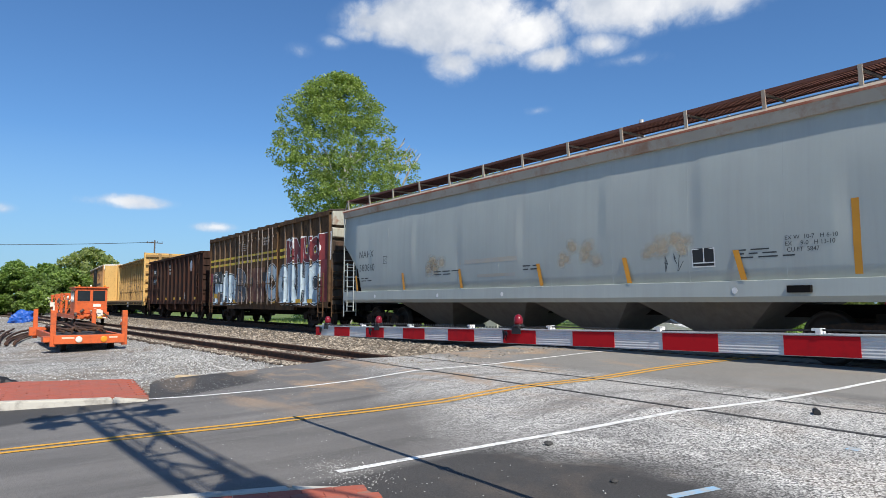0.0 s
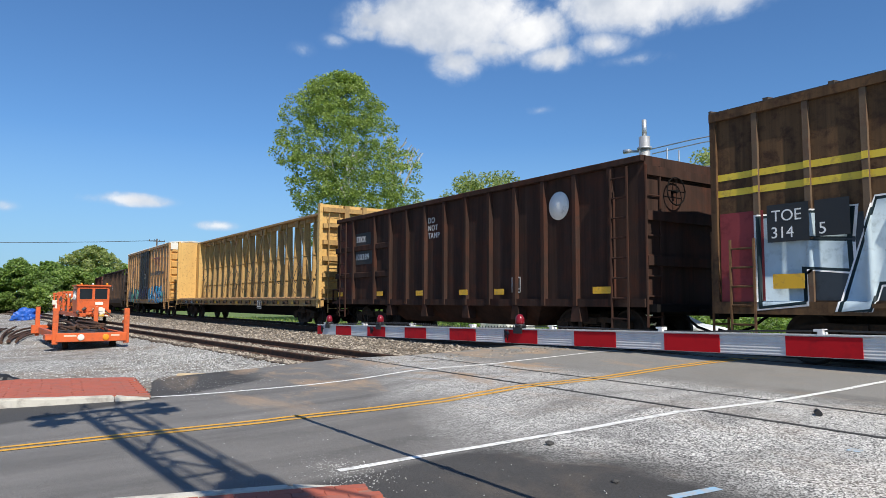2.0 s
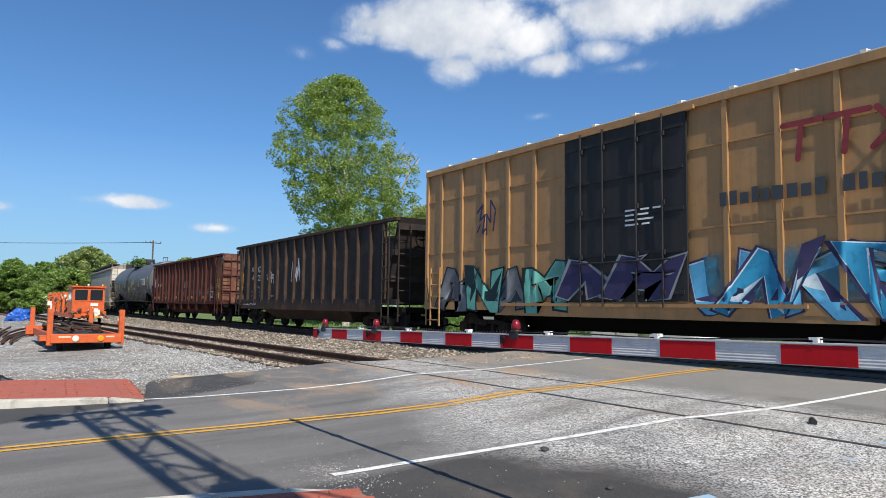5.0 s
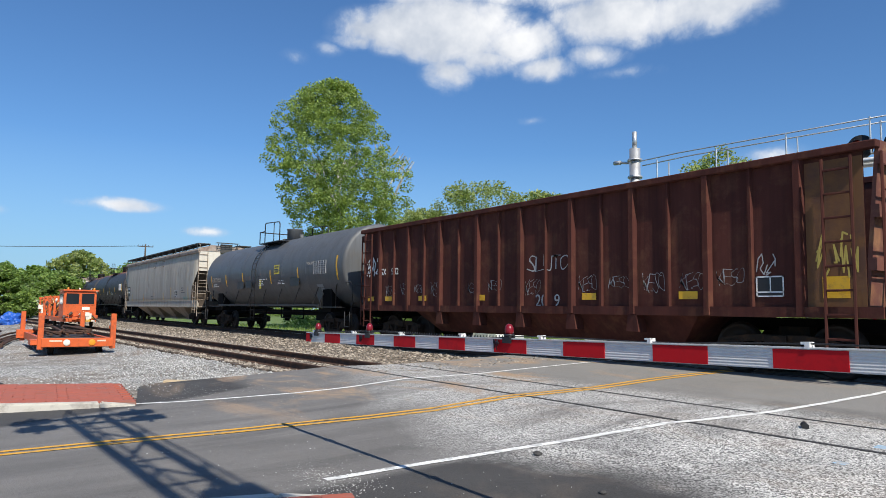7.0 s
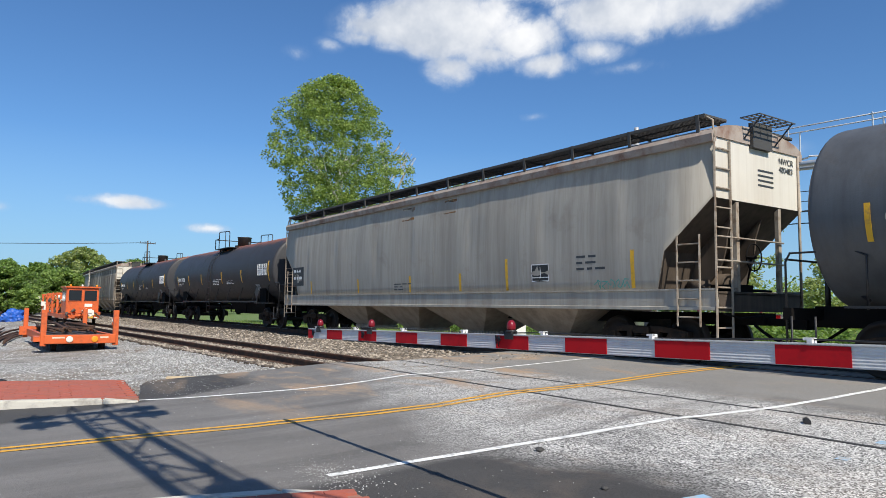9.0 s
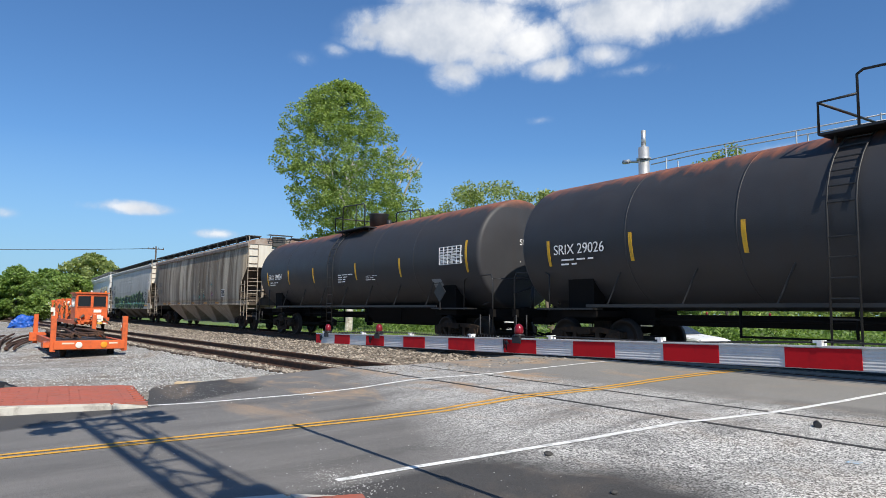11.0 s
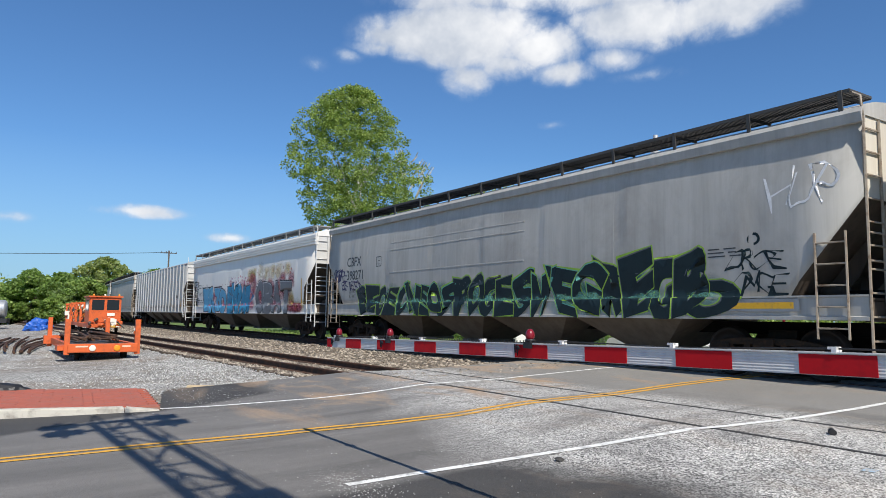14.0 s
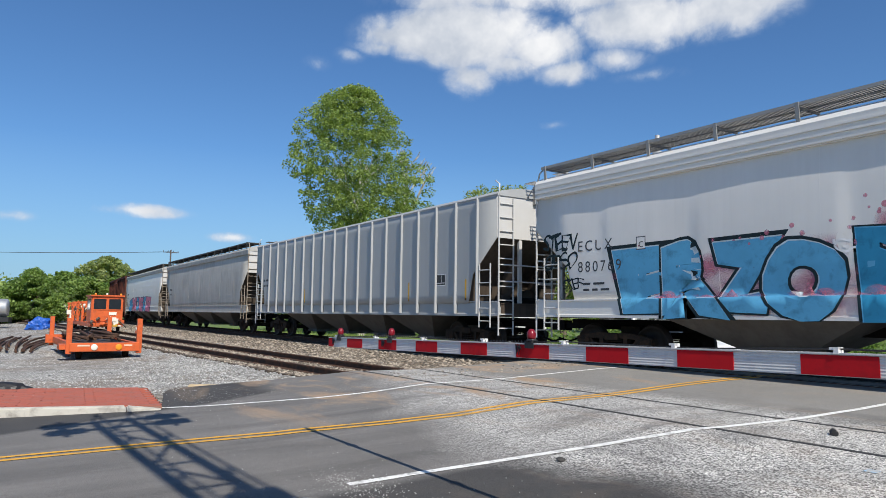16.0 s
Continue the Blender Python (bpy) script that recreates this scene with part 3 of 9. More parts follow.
def coupler_mesh():
    bm = B()
    box(bm, 0.0, 0.42, -0.08, 0.08, 0.78, 0.92)
    hexa(bm, [(0.38, -0.14, 0.72), (0.78, -0.05, 0.72), (0.78, 0.14, 0.72), (0.38, 0.14, 0.72)], [(0.38, -0.14, 0.98), (0.78, -0.05, 0.98), (0.78, 0.14, 0.98), (0.38, 0.14, 0.98)])
    pipe(bm, [(-0.1, -0.35, 0.78), (0.25, -0.38, 0.55), (0.6, -0.25, 0.42), (0.82, -0.06, 0.5)], 0.03)
    pipe(bm, [(-0.15, -1.3, 1.0), (-0.05, -0.9, 0.92), (0.1, -0.2, 0.98)], 0.018)
    return mesh_of(bm, "coupler", UNDER)


GEAR = {}
SPIN = []


def running_gear(car, half, centres):
    """Two bogies with turning wheels, couplers and the centre sill."""
    if not GEAR:
        GEAR.update(wheelset=wheelset_mesh(), frame=side_frame_mesh(), bolster=bolster_mesh(), coupler=coupler_mesh())
    for s in (-1, 1):
        bogie = part("bogie", GEAR["bolster"], None, car, "grimy cast steel bogie", pose(s * centres, 0, 0))
        for y in (-1.02, 1.02):
            part("side_frame", GEAR["frame"], None, bogie, "", pose(0, y, 0))
        for x in (-0.9, 0.9):
            w = part("wheelset", GEAR["wheelset"], None, bogie, "", pose(x, 0, 0.455))
            SPIN.append((w, x))
        part("coupler", GEAR["coupler"], None, car, "", pose(s * (half - 0.1), 0, 0, 0, 0, 0 if s > 0 else 180))
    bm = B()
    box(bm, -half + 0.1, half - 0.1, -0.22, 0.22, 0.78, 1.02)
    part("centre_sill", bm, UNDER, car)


def ladder(bm, x, y, z0, z1, wide, axis="x", n=None, r=0.02):
    """Two rails and rungs; axis is the way of the rungs."""
    n = n or max(2, round((z1 - z0) / 0.36))
    d = (wide, 0) if axis == "x" else (0, wide)
    for k in (0, 1):
        rod(bm, (x + d[0] * k, y + d[1] * k, z0), (x + d[0] * k, y + d[1] * k, z1), r * 1.3, 5)
    for i in range(n):
        z = z0 + (z1 - z0) * (i + 0.5) / n
        rod(bm, (x, y, z), (x + d[0], y + d[1], z), r, 5)


def brake_wheel(bm, x, y, z, r=0.28):
    pts = [(x, y + r * math.cos(a * math.pi / 8), z + r * math.sin(a * math.pi / 8)) for a in range(17)]
    pipe(bm, pts, 0.016, 5)
    for a in range(4):
        rod(bm, (x, y, z), (x, y + r * math.cos(a * math.pi / 2), z + r * math.sin(a * math.pi / 2)), 0.012, 4)
    rod(bm, (x - 0.15, y, z), (x + 0.04, y, z), 0.04, 8)


def plate(name, x0, x1, z0, z1, y, material, parent, label="", thick=0.004):
    bm = B()
    n = max(1, round((x1 - x0) / 0.3))
    loft(bm, [[(x0 + (x1 - x0) * k / n, v, z) for v, z in ((y - thick, z0), (y, z0), (y, z1), (y - thick, z1))] for k in range(n + 1)])
    return part(name, bm, material, parent, label)


def reflectors(car, xs, z0, z1, y, wide=0.1, lean=None, tape=None):
    for x in xs:
        bm = B()
        if lean:
            loft(bm, [[(x, lean(z) - 0.006, z), (x + wide, lean(z) - 0.006, z), (x + wide, lean(z), z), (x, lean(z), z)] for z in [z0 + (z1 - z0) * k / 10 for k in range(11)]])
        else:
            box(bm, x, x + wide, y - 0.005, y, z0, z1)
        part("reflector", bm, tape or REFLECT, car, "yellow reflective strip")


def data_bars(car, x, z, rows, y, material, size=0.07, seed=1):
    """Stencilled data too small to read: short plain bars."""
    rnd, bm = random.Random(seed), B()
    for i in range(rows):
        u = x
        for _ in range(rnd.randint(2, 3)):
            w = rnd.uniform(0.15, 0.42)
            box(bm, u, u + w, y - 0.003, y, z - i * size * 1.7, z - i * size * 1.7 + size * 0.62)
            u += w + 0.09
    part("small_print", bm, material, car, "rows of small stencilled data")


def data_panel(car, x, z, y, w=0.6, h=0.42):
    """A dark square with white ruled boxes."""
    plate("stencil_panel", x, x + w, z, z + h, y, BLACK, car, "black panel with white ruled boxes")
    bm = B()
    t = 0.022
    for a, b, c, d in ((0, w, 0, t), (0, w, h - t, h), (0, t, 0, h), (w - t, w, 0, h), (w * 0.5, w * 0.5 + t, h * 0.2, h), (0, w, h * 0.2, h * 0.2 + t)):
        box(bm, x + a, x + b, y - 0.008, y - 0.004, z + c, z + d)
    part("stencil_frame", bm, WHITE, car)


# ---- spray paint ----
GLYPHS = [
    [[(0.05, 0.1), (0.3, 0.9), (0.45, 0.3), (0.75, 1.0)], [(0.2, 0.05), (0.9, 0.25)]],
    [[(0.1, 0.85), (0.35, 0.15), (0.6, 0.7), (0.95, 0.05)], [(0.05, 0.5), (0.3, 1.0), (0.8, 0.95)]],
    [[(0.1, 0.2), (0.2, 0.75), (0.5, 0.95), (0.65, 0.55), (0.4, 0.3), (0.75, 0.05), (1.0, 0.45)]],
    [[(0.0, 0.0), (0.25, 0.6), (0.1, 1.0)], [(0.25, 0.6), (0.7, 0.45), (0.55, 0.05)], [(0.7, 0.45), (0.95, 0.9)]],
    [[(0.05, 0.95), (0.4, 0.55), (0.15, 0.1), (0.6, 0.0), (0.85, 0.5), (0.6, 1.0)], [(0.4, 0.55), (0.85, 0.5)]],
    [[(0.0, 0.35), (0.35, 0.05), (0.5, 0.5), (0.3, 0.95), (0.8, 0.8), (1.0, 0.15)]],
    [[(0.1, 0.0), (0.05, 0.6), (0.45, 0.35), (0.4, 1.0), (0.9, 0.7), (0.75, 0.1)]],
    [[(0.0, 0.7), (0.5, 0.9), (0.3, 0.45), (0.8, 0.6), (0.6, 0.05), (1.0, 0.2)], [(0.1, 0.1), (0.35, 0.3)]],
]


def strokes(bm, glyph, x, z, w, h, thick, skin, lift, rnd, slant=0.1):
    """Ribbons with round joints laid on the skin y = skin(z), each a hair above the last."""
    k = 0

    def to(u, v):
        return Vector((x + (u + (v - 0.5) * slant) * w, z + v * h))

    def put(p, up):
        return (p.x, skin(p.y) - up, p.y)

    for line in glyph:
        pts = [to(u, v) for u, v in line]
        for i, p in enumerate(pts):
            up = lift + k * 0.0005
            k += 1
            n = 10
            vs = [bm.verts.new(put(p + Vector((math.cos(a * 2 * math.pi / n), math.sin(a * 2 * math.pi / n))) * thick / 2, up)) for a in range(n)]
            bm.faces.new(vs)
            if i:
                q = pts[i - 1]
                d = p - q
                if d.length < 1e-4:
                    continue
                side = Vector((-d.y, d.x)).normalized() * thick / 2
                up = lift + k * 0.0005
                k += 1
                m = max(1, int(d.length / 0.35))
                for j in range(m):
                    a, b = q + d * (j / m), q + d * ((j + 1) / m)
                    bm.faces.new([bm.verts.new(put(c, up)) for c in (a - side, b - side, b + side, a + side)])
    return k


def outline_of(rnd, w, h, spiky):
    """An uneven rounded block, or a spiked one, as points about its middle."""
    n, pts = 22, []
    lean = rnd.uniform(-0.12, 0.16)
    for i in range(n):
        a = 2 * math.pi * i / n
        c, s = math.cos(a), math.sin(a)
        k = (abs(c) ** 3.2 + abs(s) ** 3.2) ** (-1 / 3.2)
        k *= 1 + rnd.uniform(-0.07, 0.07) + (rnd.choice((-0.28, 0.22)) if spiky and rnd.random() < 0.22 else 0)
        pts.append(Vector((k * c * w / 2 + lean * k * s * h / 2, k * s * h / 2)))
    return pts


LETTERS = {}


def letter_shape(ch, fat):
    """The flat mesh of one letter, swollen by fat."""
    key = (ch, round(fat, 3))
    if key not in LETTERS:
        cu = bpy.data.curves.new("letter", "FONT")
        cu.body, cu.size, cu.offset, cu.resolution_u = ch, 1.0, fat, 4
        ob = bpy.data.objects.new("letter", cu)
        LETTERS[key] = bpy.data.meshes.new_from_object(ob)
        bpy.data.objects.remove(ob)
    return LETTERS[key]


def sprayed(car, word, x0, x1, z0, z1, fills, edge, side, seed, shine=None, outer=None, fat=0.05, rim=0.045, wild=1.0, slim=1.18, cuts_x=(), cuts_z=(1.2, 1.47, 1.48, 1.65, 1.85, 2.05, 2.25, 2.45)):
    """A row of spray-painted letters on the side y = side(x, z): outer line, dark edge, light rim and fill; each letter is a part."""
    rnd = random.Random(seed)
    side = side or SIDES[car.name]
    w = (x1 - x0) / len(word)
    for i, ch in enumerate(word):
        if ch == " ":
            continue
        base = [v.co for v in letter_shape(ch, fat).vertices]
        ax, bx = min(p.x for p in base), max(p.x for p in base)
        ay, by = min(p.y for p in base), max(p.y for p in base)
        hh = (z1 - z0) * rnd.uniform(0.9, 1.03)
        zz, cx = z0 + (z1 - z0 - hh) * rnd.random(), x0 + w * (i + 0.5)
        lean, bow, ph = rnd.uniform(-0.1, 0.22) * wild, rnd.uniform(-0.2, 0.35) * wild, rnd.uniform(0, 6)
        lift = (i % 2) * 0.0022

        def layer(grow, up, dx=0.0, dz=0.0):
            bm = B()
            bm.from_mesh(letter_shape(ch, fat + grow * (by - ay) / hh))
            for v in bm.verts:
                u, q = (v.co.x - ax) / (bx - ax) - 0.5, (v.co.y - ay) / (by - ay)
                uu = u * (1 + bow * (q - 0.5)) + (lean * (q - 0.5) + 0.05 * math.sin(q * 5 + ph)) * wild
                qq = q + 0.06 * wild * math.sin(u * 4.5 + ph)
                v.co = Vector((cx + uu * w * slim + dx, 0, max(z0 - 0.03, zz + qq * hh + dz)))
            for at, no in [((c, 0, 0), (1, 0, 0)) for c in cuts_x or [cx + w * k / 4 for k in range(-3, 4)] if abs(c - cx) < w] + [((0, 0, c), (0, 0, 1)) for c in cuts_z]:
                bmesh.ops.bisect_plane(bm, geom=bm.verts[:] + bm.edges[:] + bm.faces[:], plane_co=at, plane_no=no, dist=1e-5)
            for v in bm.verts:
                v.co.y = side(v.co.x, v.co.z) - up - lift
            return bm

        if edge is None:
            part("painted_letter", layer(0.0, 0.0012), fills[i % len(fills)], car, "thin sprayed letter")
            continue
        letter = part("painted_letter", layer(rim, 0.0012), edge, car, "spray-painted letter with a dark edge")
        if outer:
            part("outer_line", layer(rim + 0.03, 0.0008), outer, letter)
        if shine:
            part("rim", layer(0.0, 0.0017), shine, letter)
            part("fill", layer(-0.006, 0.0022, 0.014, -0.018), fills[i % len(fills)], letter)
        else:
            part("fill", layer(0.0, 0.0018), fills[i % len(fills)], letter)


def mist_cloud(car, x0, x1, z0, z1, material, side, seed, count, dots=0, size=0.7, core=0.7):
    """Overlapping puffs of thin sprayed paint that fade to their rims, with drops along the upper edge."""
    rnd = random.Random(seed)
    side = side or SIDES[car.name]
    verts, faces, soft = [], [], []

    def puff(c, pts, up, thin, core):
        b = len(verts)
        for p, k in [(Vector((0, 0)), core)] + [(p * 0.5, core * 0.62) for p in pts] + [(p, thin) for p in pts]:
            x, z = c.x + p.x, max(1.09, c.y + p.y)
            verts.append((x, side(x, z) - up, z))
            soft.append(k)
        n = len(pts)
        for i in range(n):
            j = (i + 1) % n
            faces.append((b, b + 1 + i, b + 1 + j))
            faces.append((b + 1 + i, b + 1 + n + i, b + 1 + n + j, b + 1 + j))

    for i in range(count):
        r = size * rnd.uniform(0.7, 1.3)
        puff(Vector((rnd.uniform(x0, x1), rnd.uniform(z0 + r * 0.3, max(z0 + r * 0.31, z1 - r * 0.3)))), outline_of(rnd, r, r * 0.85, False), 0.0004 + i * 0.00002, 0.0, core)
    for i in range(dots):
        r = rnd.uniform(0.02, 0.06)
        puff(Vector((rnd.uniform(x0, x1), rnd.uniform(z1 - 0.25, z1 + 0.2))), [Vector((r * math.cos(q * 0.785), r * math.sin(q * 0.785))) for q in range(8)], 0.002 + i * 0.000005, 0.6, 1.0)
    ob = soup("paint_cloud", verts, faces, material, car, "soft cloud of sprayed paint")
    ob.data.attributes.new("soft", "FLOAT", "POINT").data.foreach_set("value", soft)


MARKS = ("small_print", "stencil_panel", "stencil_frame", "reflector", "primer_patch", "data_board", "lettering", "paint_tag", "rust_run", "stencil_dot")


def settle(car):
    """Lay a hopper's flat marks close on its uneven side, in the order in which they were painted."""
    side = SIDES[car.name]
    for ob in car.children:
        if ob.name.split(".")[0] not in MARKS:
            continue
        m = ob.matrix_basis.copy()
        pts = [m @ v.co for v in ob.data.vertices]
        if sum(p.y for p in pts) / len(pts) > -1.4:
            continue
        back = m.inverted()
        for v, p in zip(ob.data.vertices, pts):
            v.co = back @ Vector((p.x, side(p.x, p.z) - 0.001 - 0.04 * min(0.06, max(0.0, -1.565 - p.y)), p.z))


def scrawl(car, x0, x1, z0, z1, count, material, skin, seed, thick=0.03, name="paint_tag"):
    """A thin marker scrawl."""
    rnd, bm = random.Random(seed), B()
    w = (x1 - x0) / count
    own = SIDES.get(car.name)
    if own:
        skin = functools.partial(own, (x0 + x1) / 2)
    for i in range(count):
        pts = [(rnd.random(), rnd.random()) for _ in range(rnd.randint(4, 7))]
        strokes(bm, [pts] if rnd.random() < 0.5 else rnd.choice(GLYPHS), x0 + i * w, z0, w * 1.1, z1 - z0, thick, skin, 0.006 + i * 0.002, rnd)
    part(name, bm, material, car, "thin sprayed scrawl")


DIM = surface("dim_stencil", (0.26, 0.265, 0.27), 0.6, vary=0.2)
SPRAY = {k: surface("spray_" + k, c, 0.55, vary=0.2, scale=2.5, patches=(tuple(x * 0.6 for x in c), 0.3, 4.0), bump=0.03, spec=0.2) for k, c in {
    "teal": (0.03, 0.24, 0.42), "sky": (0.10, 0.36, 0.58), "pale": (0.42, 0.52, 0.58), "pink": (0.62, 0.2, 0.29), "red": (0.25, 0.045, 0.05), "lime": (0.27, 0.46, 0.06),
    "night": (0.012, 0.025, 0.03), "shade": (0.05, 0.06, 0.07), "slate": (0.11, 0.12, 0.14), "orange": (0.66, 0.24, 0.09), "white": (0.75, 0.75, 0.75), "lead": (0.15, 0.165, 0.185), "plum": (0.045, 0.04, 0.10), "grey": (0.25, 0.27, 0.29), "mint": (0.12, 0.36, 0.30), "frost": (0.5, 0.6, 0.65), "rose": (0.19, 0.04, 0.045)}.items()}

SPRAY["pale"] = surface("spray_pale", (0.17, 0.225, 0.25), 0.65, vary=0.35, scale=1.8, streak=((0.12, 0.11, 0.1), 0.6), patches=((0.12, 0.075, 0.055), 0.6, 2.4), bump=0.03, spec=0.12)
SPRAY["frost"] = surface("spray_frost", (0.18, 0.26, 0.295), 0.65, vary=0.35, scale=1.8, streak=((0.14, 0.14, 0.14), 0.55), patches=((0.13, 0.085, 0.06), 0.5, 2.0), bump=0.03, spec=0.12)


def haze(name, colour, fading=False):
    """A sprayed mist: paint that thins out in speckles, or toward the rims of its puffs."""
    m = surface(("puff_" if fading else "mist_") + name, colour, 0.7, vary=0.2, scale=2.0, bump=0.0)
    t = m.node_tree
    N = Nodes(t)
    at = t.nodes.new("ShaderNodeTexCoord").outputs["Object"]
    f = N.math("ADD", N.math("MULTIPLY", N.noise(at, 2.2, 4.0), 0.8), N.math("MULTIPLY", N.noise(at, 60.0, 2.0), 0.5))
    alpha = N.ramp(f, [(0.5, 0.0), (0.78, 0.9)])
    if fading:
        soft = t.nodes.new("ShaderNodeAttribute")
        soft.attribute_name = "soft"
        alpha = N.math("MULTIPLY", N.ramp(f, [(0.4, 0.25), (0.75, 1.0)]), soft.outputs["Fac"])
    N.put(t.nodes["Principled BSDF"].inputs["Alpha"], alpha)
    return m


MISTS = {"pink": (0.62, 0.2, 0.29), "rose": (0.42, 0.08, 0.12), "mint": (0.14, 0.36, 0.27), "cream": (0.62, 0.52, 0.38), "blue": (0.16, 0.4, 0.62), "teal": (0.06, 0.26, 0.38), "amber": (0.66, 0.5, 0.2), "rust": (0.3, 0.15, 0.06)}
MIST = {k: haze(k, c) for k, c in MISTS.items()}
PUFF = {k: haze(k, c, True) for k, c in MISTS.items()}


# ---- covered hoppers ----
# brown with the shade under the overhanging ends put into its colour
SLOPE = surface("end_shade_brown", (0.10, 0.078, 0.06), 0.85, vary=0.3, scale=2.0, streak=((0.04, 0.031, 0.025), 0.6), spec=0.2)
RUNG = surface("worn_rung", (0.33, 0.28, 0.22), 0.7, vary=0.3, scale=4.0, patches=((0.16, 0.10, 0.06), 0.4, 6.0))


def hopper_skin(z):
    """Half width of the curved side at height z."""
    return bend([(1.0, 1.50), (1.45, 1.545), (2.0, 1.585), (2.6, 1.60), (3.3, 1.585), (3.9, 1.545), (4.4, 1.49)], z)


SIDES = {}


def straight_side(z):
    return 1.585


def covered_hopper(label, length, body, roof, walk_mat, bays=4, ze=4.36, zr=4.70, white_end=None, troughs=True, edge_drop=0.2, lo=None, toe=3.18, climb=None, flared=False, sl=hopper_skin, walkway=True, eave=None, over=0.12, seed=1, zs=1.06, deep=0.41):
    car = tagged(new("covered_hopper"), label, "hopper car", "freight cars of the train")
    h = length / 2
    rnd = random.Random(seed)
    creases = [(-h + 2.2 + (2 * h - 4.4) * i / 6 + rnd.uniform(-0.2, 0.2), rnd.choice((-1, 1)), rnd.uniform(2.4, 3.4)) for i in range(7)]

    def dent(x, z):
        """How far the sheet is pushed in: soft waves, and folds beside the frames inside."""
        d = 0.012 + 0.012 * noise.noise((x * 0.6, z * 0.5, seed * 3.1))
        for c, way, mid in creases:
            u = (x - c) * way
            if 0 < u < 1.0:
                d += 0.028 * (1 - u) * min(1.0, u / 0.12) * math.exp(-((z - mid) / 0.7) ** 2)
        return 0.0 if sl is straight_side else d

    # shell: rings of side, roof and other side; their feet rise toward the ends as the slope sheets do
    bm = B()

    def ring(x, foot):
        zz = [foot + (ze - foot) * i / 12 for i in range(13)]
        left = [(x, -sl(z) + dent(x, z), z) for z in zz]
        arc = [(x, sl(ze) * math.sin(a), ze + (zr - 0.05 - ze) * math.cos(a)) for a in [(-1 + i / 4) * math.pi / 2 for i in range(1, 8)]]
        return left + arc + [(x, sl(z), z) for z in reversed(zz)]

    feet = [(-h, toe), (-h + 1.1, 2.22 if toe > 3 else 1.72), (-h + 1.3, 1.42)]
    n = round((2 * h - 2.6) / 0.12)
    inner = [(-h + 1.3 + (2 * h - 2.6) * i / n, 1.42) for i in range(1, n)]
    loft(bm, [ring(x, f) for x, f in feet + inner + [(-x, f) for x, f in reversed(feet)]], smooth=False)
    bmesh.ops.recalc_face_normals(bm, faces=bm.faces)
    # sheets that face down or lie under the ends get the shade-dark brown
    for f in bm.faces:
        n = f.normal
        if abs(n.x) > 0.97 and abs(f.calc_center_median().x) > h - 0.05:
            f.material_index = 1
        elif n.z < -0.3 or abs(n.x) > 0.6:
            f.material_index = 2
        elif abs(n.y) > 0.5:
            f.smooth = True
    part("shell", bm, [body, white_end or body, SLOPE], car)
    SIDES[car.name] = lambda x, z: -max(sl(z) - (dent(x, z) if z > zs + deep + 0.005 else 0.0), (1.594 if flared else 1.577) if z < zs + deep + 0.005 else 0.0)
    # welded panel seams
    for i in range(1, 9):
        x = -h + 1.3 + (2 * h - 2.6) * i / 9
        bm = B()
        zz = [1.44 + (ze - 0.2 - 1.44) * k / 10 for k in range(11)]
        loft(bm, [[(x - 0.006, -sl(z) + dent(x, z) - 0.001, z), (x + 0.006, -sl(z) + dent(x, z) - 0.001, z), (x + 0.006, -sl(z) + dent(x, z) + 0.01, z), (x - 0.006, -sl(z) + dent(x, z) + 0.01, z)] for z in zz])
        part("seam", bm, body, car)
    # roof sheet with its eave moulding
    bm = B()
    arc = [(-1 + i / 6) * math.pi / 2 for i in range(13)]
    out = [((sl(ze) + over) * math.sin(a), ze + 0.02 + (zr - ze - 0.02) * math.cos(a)) for a in arc]
    prof = [(-sl(ze) - over + 0.025, ze - edge_drop)] + out + [(sl(ze) + over - 0.025, ze - edge_drop), (sl(ze) - 0.02, ze - edge_drop), (sl(ze) - 0.02, ze - 0.02), (-sl(ze) + 0.02, ze - 0.02), (-sl(ze) + 0.02, ze - edge_drop)]
    loft(bm, [[(x, y, z) for y, z in prof] for x in (-h - 0.03, h + 0.03)])
    part("roof", bm, roof, car)
    if eave:
        bm = B()
        box(bm, -h - 0.03, h + 0.03, -sl(ze) - over - 0.008, -sl(ze) - over + 0.06, ze + 0.0, ze + 0.045)
        part("eave_strip", bm, eave, car, "rusty strip along the eave")
    if troughs:
        bm = B()
        box(bm, -h + 1.2, h - 1.2, -0.42, 0.42, zr - 0.05, zr + 0.1)
        for i in range(6):
            x = -h + 1.6 + (2 * h - 3.2) * i / 5
            box(bm, x - 0.03, x + 0.03, -0.46, 0.46, zr - 0.02, zr + 0.14)
        part("hatch_cover", bm, roof, car)
    # walkway gratings held up off the roof on stands
    for s in (-1, 1) if walkway else ():
        bm = B()
        y0, y1, z = s * 0.86, s * 1.56, ze + 0.43
        for y in (y0, (y0 + y1) / 2, y1):
            box(bm, -h + 0.15, h - 0.15, y - 0.012, y + 0.012, z - 0.05, z + 0.012)
        k = round((2 * h - 0.3) / 0.055)
        for i in range(k + 1):
            x = -h + 0.15 + (2 * h - 0.3) * i / k
            box(bm, x - 0.012, x + 0.012, min(y0, y1), max(y0, y1), z - 0.035, z + 0.006)
        part("walkway", bm, walk_mat, car)
        bm = B()
